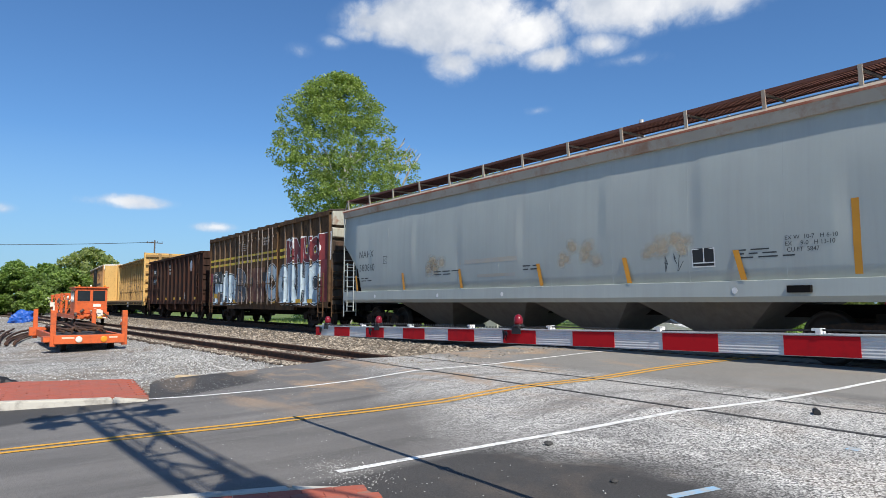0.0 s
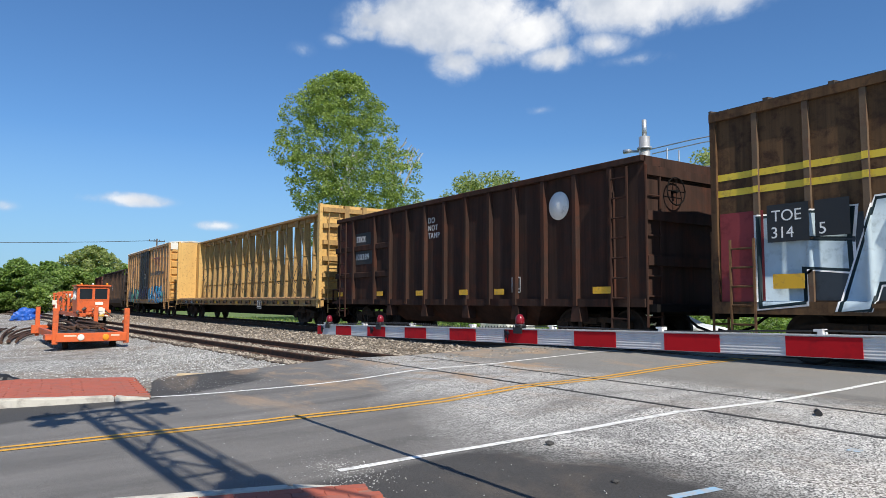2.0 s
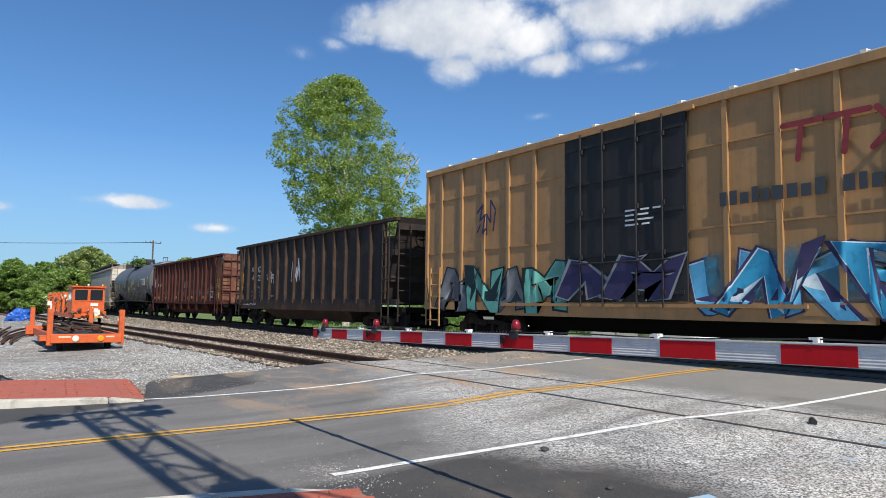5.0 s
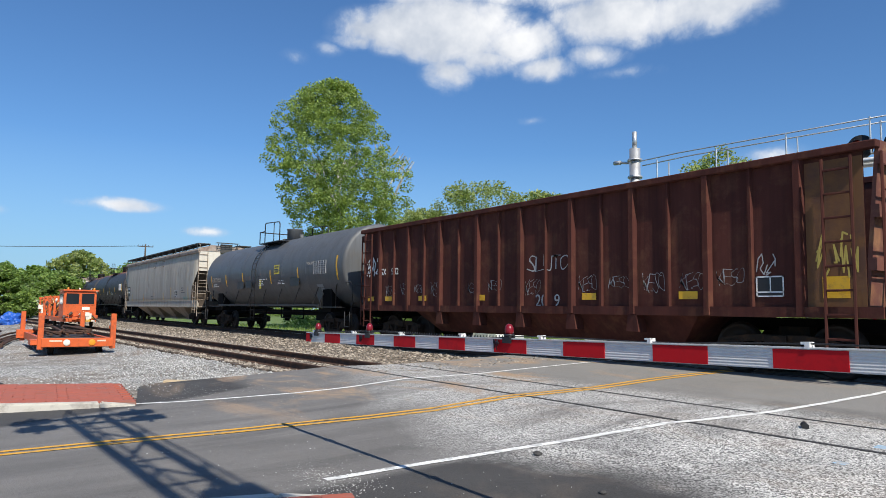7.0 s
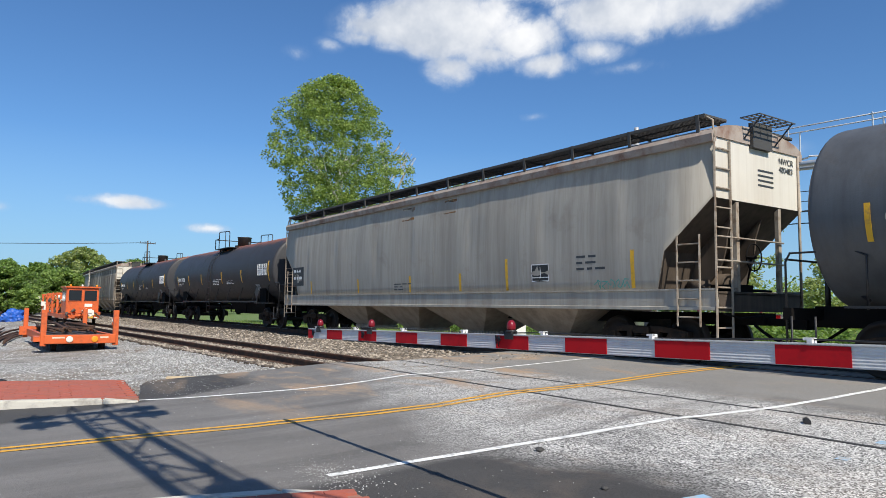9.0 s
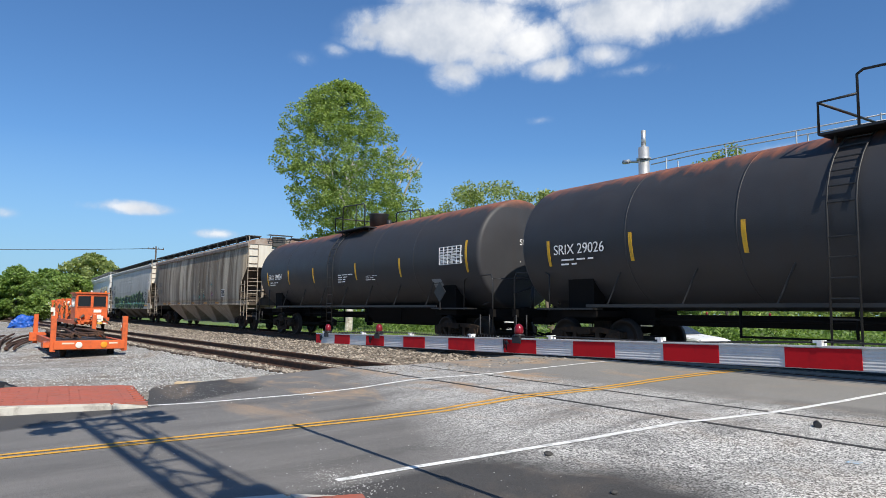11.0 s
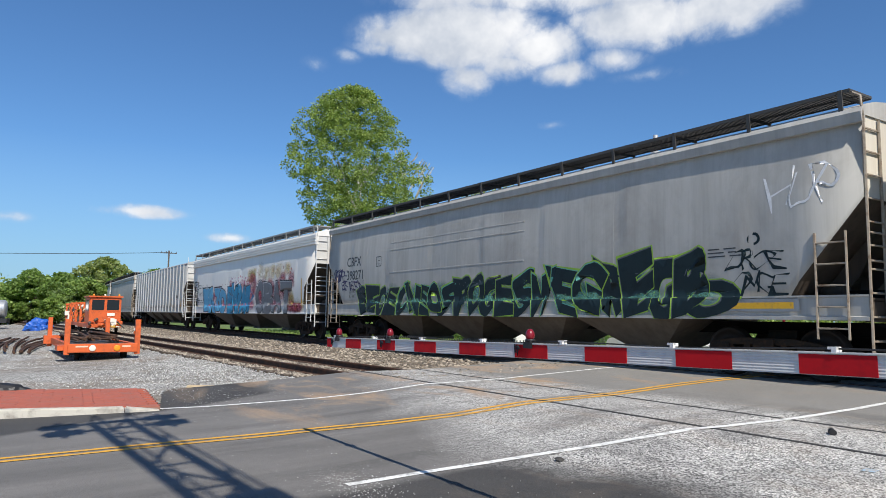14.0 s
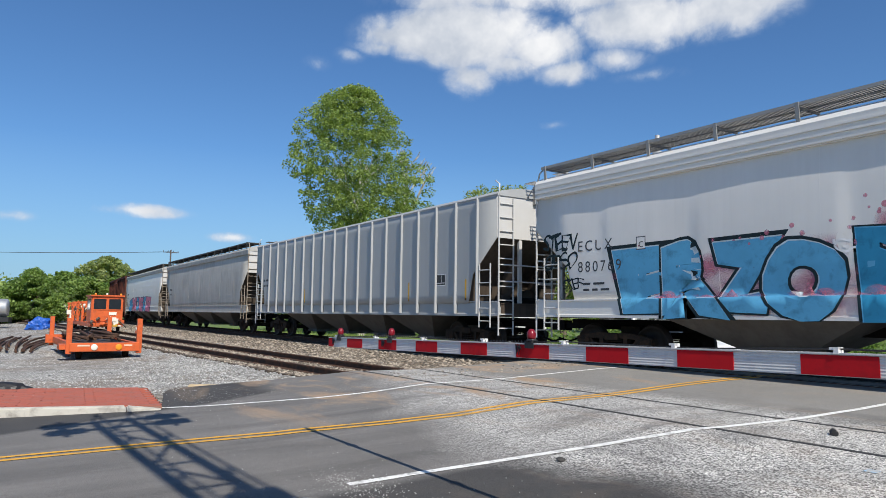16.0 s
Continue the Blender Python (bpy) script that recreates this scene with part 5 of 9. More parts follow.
# ---- boxcars ----
def boxcar(label, length, paint, z0, z1, door_mats, door_xs, posts, end_mat, roof_mat, seed, post_mat=None, rod_mat=None):
    car = tagged(new("boxcar"), label, "boxcar", "freight cars of the train")
    h = length / 2
    bm = B()
    for s in (-1, 1):
        box(bm, -h + 0.03, h - 0.03, min(s * 1.47, s * 1.50), max(s * 1.47, s * 1.50), z0 + 0.22, z1)
    part("side_sheet", bm, paint, car)
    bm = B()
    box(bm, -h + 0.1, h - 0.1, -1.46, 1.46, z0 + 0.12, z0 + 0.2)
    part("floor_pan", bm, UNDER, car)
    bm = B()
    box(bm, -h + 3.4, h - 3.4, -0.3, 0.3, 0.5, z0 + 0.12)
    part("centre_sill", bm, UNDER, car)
    for s in (-1, 1):
        bm = B()
        box(bm, -h, h, min(s * 1.44, s * 1.58), max(s * 1.44, s * 1.58), z1 - 0.12, z1 + 0.03)
        part("top_chord", bm, paint, car)
        bm = B()
        box(bm, -h, h, min(s * 1.42, s * 1.57), max(s * 1.42, s * 1.57), z0 + 0.08, z0 + 0.3)
        box(bm, -h + 3.4, h - 3.4, min(s * 1.42, s * 1.56), max(s * 1.42, s * 1.56), z0 - 0.04, z0 + 0.09)
        part("side_sill", bm, paint, car)
    bm = B()
    slab(bm, [(-0.05, z0 + 0.3), (0.05, z0 + 0.3), (0.05, z1 - 0.12), (-0.05, z1 - 0.12)], -1.56, -1.49)
    me = mesh_of(bm, "side_post", post_mat or paint)
    for x in posts:
        part("side_post", me, None, car, "", pose(x, 0, 0))
        part("side_post", me, None, car, "", pose(-x, 0, 0, 0, 0, 180))
    # corner posts and ribbed ends
    for s in (-1, 1):
        for y in (-1, 1):
            bm = B()
            box(bm, min(s * h, s * (h - 0.12)), max(s * h, s * (h - 0.12)), min(y * 1.46, y * 1.56), max(y * 1.46, y * 1.56), z0 + 0.1, z1)
            part("corner_post", bm, paint, car)
        bm = B()
        box(bm, min(s * (h - 0.08), s * (h - 0.03)), max(s * (h - 0.08), s * (h - 0.03)), -1.46, 1.46, z0 + 0.1, z1 + 0.05)
        slab(bm, [(s * (h - 0.08), z1), (s * (h - 0.03), z1), (s * (h - 0.03), z1 + 0.18), (s * (h - 0.08), z1 + 0.18)], -0.9, 0.9)
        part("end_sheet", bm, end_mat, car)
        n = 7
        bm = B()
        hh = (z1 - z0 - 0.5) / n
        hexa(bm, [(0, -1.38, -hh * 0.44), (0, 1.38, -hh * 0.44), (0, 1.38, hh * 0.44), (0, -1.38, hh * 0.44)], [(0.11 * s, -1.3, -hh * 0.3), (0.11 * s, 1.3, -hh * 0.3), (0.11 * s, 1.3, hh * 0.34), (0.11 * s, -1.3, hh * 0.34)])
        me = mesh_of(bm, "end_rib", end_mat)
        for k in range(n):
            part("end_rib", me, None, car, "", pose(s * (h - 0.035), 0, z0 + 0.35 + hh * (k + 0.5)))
        bm = B()
        ladder(bm, s * (h - 0.62) - 0.22, -1.61, 0.5, 2.2, 0.46, "x", 5)
        ladder(bm, s * (h + 0.08), -1.45, 0.5, 2.4, 0.46, "y", 6)
        part("grab_ladder", bm, paint, car)
        bm = B()
        box(bm, min(s * h, s * (h + 0.5)), max(s * h, s * (h + 0.5)), -0.7, 0.7, 1.05, 1.1)
        box(bm, min(s * h, s * (h + 0.15)), max(s * h, s * (h + 0.15)), -1.4, 1.4, z0, z0 + 0.2)
        part("end_platform", bm, UNDER, car)
    # roof of ribbed panels
    bm = B()
    loft(bm, [[(x, -1.56, z1 + 0.02), (x, -1.56, z1 + 0.06), (x, 0, z1 + 0.2), (x, 1.56, z1 + 0.06), (x, 1.56, z1 + 0.02), (x, 0, z1 + 0.14)] for x in (-h, h)])
    n = 15
    for k in range(n):
        x = -h + 2 * h * k / (n - 1)
        a = max(-h, x - 0.05)
        b = min(h, x + 0.05)
        loft(bm, [[(u, -1.57, z1 + 0.03), (u, -1.57, z1 + 0.1), (u, 0, z1 + 0.24), (u, 1.57, z1 + 0.1), (u, 1.57, z1 + 0.03), (u, 0, z1 + 0.16)] for u in (a, b)])
    part("roof", bm, roof_mat, car)
    # doors with bars and rods
    for (x0, x1), dm in zip(door_xs, door_mats):
        bm = B()
        box(bm, x0, x1, -1.60, -1.55, z0 + 0.32, z1 - 0.14)
        door = part("door", bm, dm, car)
        k = 5
        for i in range(k):
            z = z0 + 0.5 + (z1 - z0 - 0.9) * i / (k - 1)
            bm = B()
            box(bm, x0 + 0.06, x1 - 0.06, -1.625, -1.6, z - 0.035, z + 0.035)
            part("door_bar", bm, dm, door)
        for u in (0.16, 0.36, 0.64, 0.84):
            bm = B()
            x = x0 + (x1 - x0) * u
            rod(bm, (x, -1.66, z0 + 0.2), (x, -1.66, z1 - 0.1), 0.022, 6)
            for z in (z0 + 0.5, z0 + 1.3, z0 + 2.3, z1 - 0.5):
                box(bm, x - 0.05, x + 0.05, -1.67, -1.62, z - 0.05, z + 0.05)
            part("lock_rod", bm, rod_mat or dm, door)
        bm = B()
        rod(bm, (x0 + 0.3, -1.68, z0 + 1.15), (x1 - 0.3, -1.68, z0 + 1.15), 0.02, 6)
        part("lock_bar", bm, dm, door)
    bm = B()
    box(bm, min(a for a, _ in door_xs) - 2.3, max(b for _, b in door_xs) + 2.3, -1.62, -1.56, z0 + 0.2, z0 + 0.27)
    box(bm, min(a for a, _ in door_xs) - 0.2, max(b for _, b in door_xs) + 0.2, -1.64, -1.56, z1 - 0.15, z1 - 0.07)
    part("door_track", bm, paint, car)
    bm = B()
    brake_wheel(bm, h + 0.2, 0.6, 2.9)
    part("brake_wheel", bm, UNDER, car)
    running_gear(car, h + 0.3, h - 2.3)
    return car


# ---- centre-beam flat car ----
def centre_beam(label, length, paint, deck, ends):
    car = tagged(new("centre_beam_flat_car"), label, "flat car", "freight cars of the train")
    h, zd, zt = length / 2, 1.16, 5.0
    for s in (-1, 1):
        bm = B()
        box(bm, -h, h, min(s * 1.38, s * 1.52), max(s * 1.38, s * 1.52), 0.86, zd)
        box(bm, -h, h, min(s * 1.38, s * 1.57), max(s * 1.38, s * 1.57), zd - 0.05, zd + 0.01)
        part("side_sill", bm, paint, car)
        bm = B()
        rod(bm, (-0.14, s * 1.60, 1.02), (0.14, s * 1.60, 1.02), 0.05, 8)
        box(bm, -0.16, -0.1, min(s * 1.5, s * 1.64), max(s * 1.5, s * 1.64), 0.94, 1.1)
        box(bm, 0.1, 0.16, min(s * 1.5, s * 1.64), max(s * 1.5, s * 1.64), 0.94, 1.1)
        me = mesh_of(bm, "winch", TRUCK)
        for k in range(18):
            part("winch", me, None, car, "rusty strap winch", pose(-h + 1.1 + (2 * h - 2.2) * k / 17, 0, 0))
    bm = B()
    box(bm, -h, h, -1.4, 1.4, zd - 0.03, zd + 0.05)
    part("deck", bm, deck, car)
    bm = B()
    hexa(bm, [(-0.05, -1.5, zd + 0.05), (0.05, -1.5, zd + 0.05), (0.05, 1.5, zd + 0.05), (-0.05, 1.5, zd + 0.05)], [(-0.05, -1.5, zd + 0.1), (0.05, -1.5, zd + 0.1), (0.05, 1.5, zd + 0.06), (-0.05, 1.5, zd + 0.06)])
    me = mesh_of(bm, "deck_batten", deck)
    for k in range(40):
        part("deck_batten", me, None, car, "", pose(-h + 1.0 + (2 * h - 2.0) * k / 39, 0, 0))
    bm = B()
    box(bm, -h + 2.6, h - 2.6, -0.36, 0.36, 0.4, 1.0)
    part("centre_sill", bm, UNDER, car)
    # the beam: top chord, posts and diagonals
    bm = B()
    box(bm, -h + 0.4, h - 0.4, -0.32, 0.32, zt - 0.1, zt)
    box(bm, -h + 0.4, h - 0.4, -0.1, 0.1, zt - 0.28, zt - 0.1)
    bmesh.ops.bevel(bm, geom=bm.edges[:], offset=0.012, segments=1, affect="EDGES")
    part("top_chord", bm, paint, car)
    n = 19
    xs = [-h + 1.7 + (2 * h - 3.4) * k / (n - 1) for k in range(n)]
    bm = B()
    for e in (-1, 1):
        hexa(bm, [(-0.052, e * 0.24, zd), (0.052, e * 0.24, zd), (0.052, e * 0.21, zd), (-0.052, e * 0.21, zd)], [(-0.052, e * 0.14, zt - 0.1), (0.052, e * 0.14, zt - 0.1), (0.052, e * 0.11, zt - 0.1), (-0.052, e * 0.11, zt - 0.1)])
    hexa(bm, [(-0.02, -0.21, zd), (0.02, -0.21, zd), (0.02, 0.21, zd), (-0.02, 0.21, zd)], [(-0.02, -0.11, zt - 0.1), (0.02, -0.11, zt - 0.1), (0.02, 0.11, zt - 0.1), (-0.02, 0.11, zt - 0.1)])
    for z in (2.1, 3.2):
        box(bm, -0.085, 0.085, -0.2, 0.2, z - 0.015, z + 0.015)
    me = mesh_of(bm, "post", paint)
    for x in xs:
        part("post", me, None, car, "", pose(x, 0, 0))
    for k in range(n - 2):
        if k % 2 or k in (n - 3,):
            continue
        s = 1 if k < n / 2 else -1
        a, b = (xs[k] + 0.1, xs[k + 2] - 0.25) if s > 0 else (xs[k + 2] - 0.1, xs[k] + 0.25)
        bm = B()
        hexa(bm, [(a - 0.08, -0.06, zd), (a + 0.08, -0.06, zd), (a + 0.08, 0.06, zd), (a - 0.08, 0.06, zd)], [(b - 0.08, -0.06, zt - 0.2), (b + 0.08, -0.06, zt - 0.2), (b + 0.08, 0.06, zt - 0.2), (b - 0.08, 0.06, zt - 0.2)])
        slab(bm, [(b - 0.2, zt - 0.1), (b + 0.2, zt - 0.1), (b + 0.12, zt - 0.42), (b - 0.12, zt - 0.42)], -0.19, 0.19)
        part("diagonal", bm, paint, car)
    # bulkheads
    for s in (-1, 1):
        x = s * (h - 0.25)
        bm = B()
        box(bm, x - 0.05, x + 0.05, -1.42, 1.42, zd, zt - 0.02)
        part("bulkhead_sheet", bm, ends, car)
        bm = B()
        box(bm, min(x - s * 0.05, x - s * 0.75), max(x - s * 0.05, x - s * 0.75), -0.34, 0.34, zd, zt - 0.1)
        bmesh.ops.bevel(bm, geom=bm.edges[:], offset=0.02, segments=1, affect="EDGES")
        part("beam_end", bm, ends, car)
        for y in (-1.48, 1.48):
            bm = B()
            box(bm, x - 0.1, x + 0.1, y - 0.07, y + 0.07, 0.8, zt)
            part("bulkhead_post", bm, ends, car)
        bm = B()
        for k in range(6):
            z = zd + 0.3 + (zt - zd - 0.55) * k / 5
            box(bm, min(x + s * 0.05, x + s * 0.22), max(x + s * 0.05, x + s * 0.22), -1.42, 1.42, z - 0.09, z + 0.09)
        for y in (-0.4, 0.4):
            box(bm, min(x + s * 0.05, x + s * 0.25), max(x + s * 0.05, x + s * 0.25), y - 0.1, y + 0.1, zd, zt - 0.05)
        part("bulkhead_frame", bm, paint, car)
        bm = B()
        slab(bm, [(s * (h - 0.3), zt - 0.05), (s * (h - 0.3), zd), (s * (h - 2.0), zd)] if s < 0 else [(s * (h - 0.3), zd), (s * (h - 0.3), zt - 0.05), (s * (h - 2.0), zd)], -0.04, 0.04)
        part("gusset", bm, paint, car)
        bm = B()
        ladder(bm, s * h + 0.0, -1.2, 0.6, zt - 0.4, 0.45, "y", 11)
        part("ladder", bm, paint, car)
    # cables lashed between the posts
    rnd = random.Random(5)
    for k in range(26):
        i = rnd.randrange(n - 1)
        bm = B()
        pipe(bm, [(xs[i], -0.3, rnd.uniform(1.6, 3.4)), ((xs[i] + xs[i + 1]) / 2, -0.3, rnd.uniform(1.4, 2.9)), (xs[i + 1], -0.3, rnd.uniform(1.6, 3.4))], 0.012, 4)
        part("tie_down_cable", bm, BLACK, car)
    running_gear(car, h + 0.25, h - 2.6)
    return car


# ---- the train, from its front car to its rear ----
def rusty_top(name, base):
    """Black tank paint with rust along the crown of the barrel."""
    m = surface(name, base, 0.55, spec=0.4, vary=0.3, scale=1.5, streak=((0.04, 0.028, 0.023), 0.25))
    t = m.node_tree
    N = Nodes(t)
    b = t.nodes["Principled BSDF"]
    old = b.inputs["Base Color"].links[0].from_socket
    at = t.nodes.new("ShaderNodeTexCoord").outputs["Object"]
    sep = t.nodes.new("ShaderNodeSeparateXYZ")
    t.links.new(at, sep.inputs[0])
    ragged = N.math("MULTIPLY", N.noise(N.stretch(at, (4.0, 0.6, 0.6)), 1.0, 6.0, 0.65), 0.85)
    f = N.math("MULTIPLY", N.math("SUBTRACT", N.math("ADD", sep.outputs[2], ragged), 4.34), 3.2, clamp=True)
    col = N.mix(N.math("MULTIPLY", f, N.ramp(N.noise(at, 2.5, 5.0), [(0.3, 0.35), (0.65, 1.0)])), old, (0.36, 0.12, 0.05))
    N.put(b.inputs["Base Color"], col)
    return m


ORANGE_TAPE = surface("reflector_orange", (0.62, 0.27, 0.02), 0.5, vary=0.15)
PALE = surface("hopper_pale_grey", (0.415, 0.45, 0.425), 0.55, vary=0.1, scale=0.8, streak=((0.33, 0.33, 0.33), 0.3), bump=0.05, fine=0.06)
RUSTROOF = surface("hopper_rusty_roof", (0.46, 0.40, 0.32), 0.7, vary=0.2, patches=((0.36, 0.2, 0.12), 0.35, 1.3), bump=0.1)
RUSTEDGE = surface("rusty_edge", (0.36, 0.12, 0.07), 0.8, vary=0.35, scale=2.0, patches=((0.45, 0.33, 0.25), 0.3, 2.0))
RUSTWALK = surface("rusty_grating", (0.13, 0.05, 0.035), 0.8, vary=0.4, scale=4.0)
BROWN = surface("boxcar_brown", (0.145, 0.083, 0.042), 0.8, vary=0.4, scale=1.4, streak=((0.045, 0.029, 0.02), 0.75), patches=((0.05, 0.028, 0.02), 0.4, 3.5), spec=0.12)
BROWNEND = surface("boxcar_grimy_end", (0.085, 0.07, 0.056), 0.8, vary=0.35, streak=((0.03, 0.024, 0.02), 0.7), patches=((0.1, 0.05, 0.03), 0.4, 3.0), spec=0.2)
ENDCAP = surface("boxcar_pale_end", (0.42, 0.43, 0.36), 0.7, vary=0.2, streak=((0.22, 0.12, 0.08), 0.35), patches=((0.25, 0.11, 0.06), 0.3, 3.0))
STRIPE = surface("boxcar_yellow_stripe", (0.74, 0.54, 0.05), 0.6, vary=0.15, patches=((0.35, 0.22, 0.06), 0.25, 5.0))
DARK = surface("gondola_dark_brown", (0.055, 0.032, 0.025), 0.9, vary=0.4, scale=1.1, streak=((0.022, 0.015, 0.012), 0.7), patches=((0.085, 0.034, 0.022), 0.45, 1.4), spec=0.1)
PATCH = surface("repainted_black", (0.016, 0.018, 0.02), 0.7, vary=0.3, patches=((0.04, 0.026, 0.02), 0.4, 5.0))
# centre-beam yellow made lighter: the sun on the bulkheads is in the colour
BULKHEAD = surface("bulkhead_sunlit_yellow", (0.62, 0.385, 0.12), 0.6, vary=0.15, scale=1.4, streak=((0.42, 0.25, 0.09), 0.35), patches=((0.16, 0.075, 0.035), 0.22, 6.0))
RODS = surface("lock_rod_steel", (0.24, 0.205, 0.175), 0.6, vary=0.3, scale=4.0, patches=((0.1, 0.055, 0.035), 0.5, 5.0))
BROWNPOST = surface("boxcar_post_brown", (0.13, 0.085, 0.05), 0.75, vary=0.35, scale=3.0, patches=((0.12, 0.06, 0.035), 0.4, 5.0))
def stained(name):
    """Pale car paint under long dark runs of spilt cargo: broad, narrow and hair-thin ones."""
    m = surface(name, (0.50, 0.435, 0.335), 0.72, vary=0.2, scale=0.5, bump=0.06, spec=0.25, fine=0.08)
    t = m.node_tree
    N = Nodes(t)
    b = t.nodes["Principled BSDF"]
    col = b.inputs["Base Color"].links[0].from_socket
    at = t.nodes.new("ShaderNodeTexCoord").outputs["Object"]
    broad = N.noise(N.stretch(at, (0.55, 0.55, 0.1)), 1.0, 3.0, 0.6)
    narrow = N.noise(N.stretch(at, (2.3, 2.3, 0.12)), 1.0, 6.0, 0.66)
    hair = N.noise(N.stretch(at, (24.0, 24.0, 0.3)), 1.0, 3.0, 0.6)
    col = N.mix(N.math("MULTIPLY", N.ramp(broad, [(0.4, 0.0), (0.58, 1.0)]), 0.7), col, (0.115, 0.09, 0.066))
    col = N.mix(N.math("MULTIPLY", N.ramp(narrow, [(0.45, 0.0), (0.64, 1.0)]), 0.85), col, (0.08, 0.053, 0.034))
    col = N.mix(N.math("MULTIPLY", N.ramp(narrow, [(0.32, 1.0), (0.43, 0.0)]), 0.6), col, (0.5, 0.44, 0.34))
    col = N.mix(N.math("MULTIPLY", N.ramp(hair, [(0.52, 0.0), (0.7, 1.0)]), 0.45), col, (0.06, 0.045, 0.032))
    N.put(b.inputs["Base Color"], col)
    return m


OCHRE = surface("centre_beam_yellow", (0.42, 0.255, 0.085), 0.65, vary=0.25, scale=1.4, streak=((0.17, 0.105, 0.045), 0.7), patches=((0.2, 0.1, 0.05), 0.3, 4.0))
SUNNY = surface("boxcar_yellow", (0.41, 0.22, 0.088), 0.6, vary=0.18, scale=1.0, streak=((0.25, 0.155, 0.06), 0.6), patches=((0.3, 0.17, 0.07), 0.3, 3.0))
# lighter copy of the side yellow, with sun on the ends coloured in
SUNNYEND = surface("boxcar_sunlit_yellow", (0.62, 0.33, 0.09), 0.55, vary=0.12, streak=((0.35, 0.2, 0.06), 0.35))
DECKWOOD = surface("deck_wood", (0.3, 0.19, 0.1), 0.85, vary=0.35, scale=3.0)
DOORBLUE = surface("door_black", (0.02, 0.021, 0.024), 0.6, vary=0.35, streak=((0.06, 0.048, 0.036), 0.4), spec=0.25)
CREAMROOF = surface("cream_roof", (0.66, 0.63, 0.55), 0.6, vary=0.1)
COAL = surface("gondola_black", (0.024, 0.021, 0.02), 0.75, spec=0.25, vary=0.35, streak=((0.075, 0.05, 0.04), 0.45), patches=((0.07, 0.045, 0.035), 0.3, 2.0))
OXIDE = surface("gondola_oxide_red", (0.088, 0.03, 0.023), 0.85, spec=0.15, vary=0.45, scale=1.0, streak=((0.035, 0.014, 0.013), 0.6), patches=((0.14, 0.06, 0.036), 0.35, 1.7))
TANKGREY = surface("tank_dark_grey", (0.1, 0.106, 0.112), 0.5, vary=0.18, scale=0.9, streak=((0.055, 0.054, 0.054), 0.5), patches=((0.11, 0.1, 0.09), 0.2, 1.6))
TANKBLACK = rusty_top("tank_black", (0.036, 0.037, 0.041))
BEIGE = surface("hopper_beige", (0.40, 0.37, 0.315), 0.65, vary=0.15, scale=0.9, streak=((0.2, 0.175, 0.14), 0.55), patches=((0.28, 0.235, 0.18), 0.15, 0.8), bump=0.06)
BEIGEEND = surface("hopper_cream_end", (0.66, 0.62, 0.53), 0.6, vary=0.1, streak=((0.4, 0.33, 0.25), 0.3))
BEIGEROOF = surface("hopper_brown_roof", (0.36, 0.30, 0.25), 0.7, vary=0.25, patches=((0.22, 0.13, 0.09), 0.5, 2.0))
STAINED = stained("hopper_stained")
CLEAN = surface("hopper_light_grey", (0.455, 0.445, 0.415), 0.6, vary=0.12, scale=0.8, streak=((0.25, 0.235, 0.21), 0.38), patches=((0.33, 0.315, 0.29), 0.3, 0.5), bump=0.05, fine=0.06)
SILVER = surface("hopper_silver_grey", (0.74, 0.725, 0.69), 0.45, vary=0.06, scale=0.8, streak=((0.62, 0.6, 0.57), 0.25), bump=0.04, fine=0.05)
SILVEREND = surface("hopper_white_end", (0.55, 0.55, 0.54), 0.55, vary=0.08, streak=((0.5, 0.48, 0.45), 0.25))
STEELBLUE = surface("hopper_ribbed_grey", (0.385, 0.395, 0.395), 0.5, vary=0.1, scale=0.9, streak=((0.36, 0.36, 0.35), 0.3), bump=0.05)
GRATE = surface("dark_grating", (0.06, 0.058, 0.055), 0.7, vary=0.3)
ZINC = surface("zinc_grating", (0.34, 0.335, 0.32), 0.6, 0.3, vary=0.2)
RUSTBAY = surface("bay_brown_grey", (0.12, 0.112, 0.1), 0.75, vary=0.25, streak=((0.06, 0.05, 0.045), 0.5))
DARKBAY = surface("bay_brown", (0.15, 0.125, 0.098), 0.8, vary=0.25, streak=((0.07, 0.055, 0.045), 0.5), spec=0.2)
BEIGEBAY = surface("bay_beige", (0.36, 0.305, 0.24), 0.75, vary=0.25, streak=((0.12, 0.09, 0.07), 0.5))

CREAMTAG = surface("cream_spray", (0.44, 0.40, 0.24), 0.8, vary=0.3, scale=4.0, spec=0.2)
FADED = surface("faded_white", (0.34, 0.31, 0.28), 0.7, vary=0.2)
CHALK = surface("chalk_white", (0.42, 0.4, 0.39), 0.9, vary=0.3, scale=6.0)
TRAIN = []


def flat(y):
    return lambda z: y


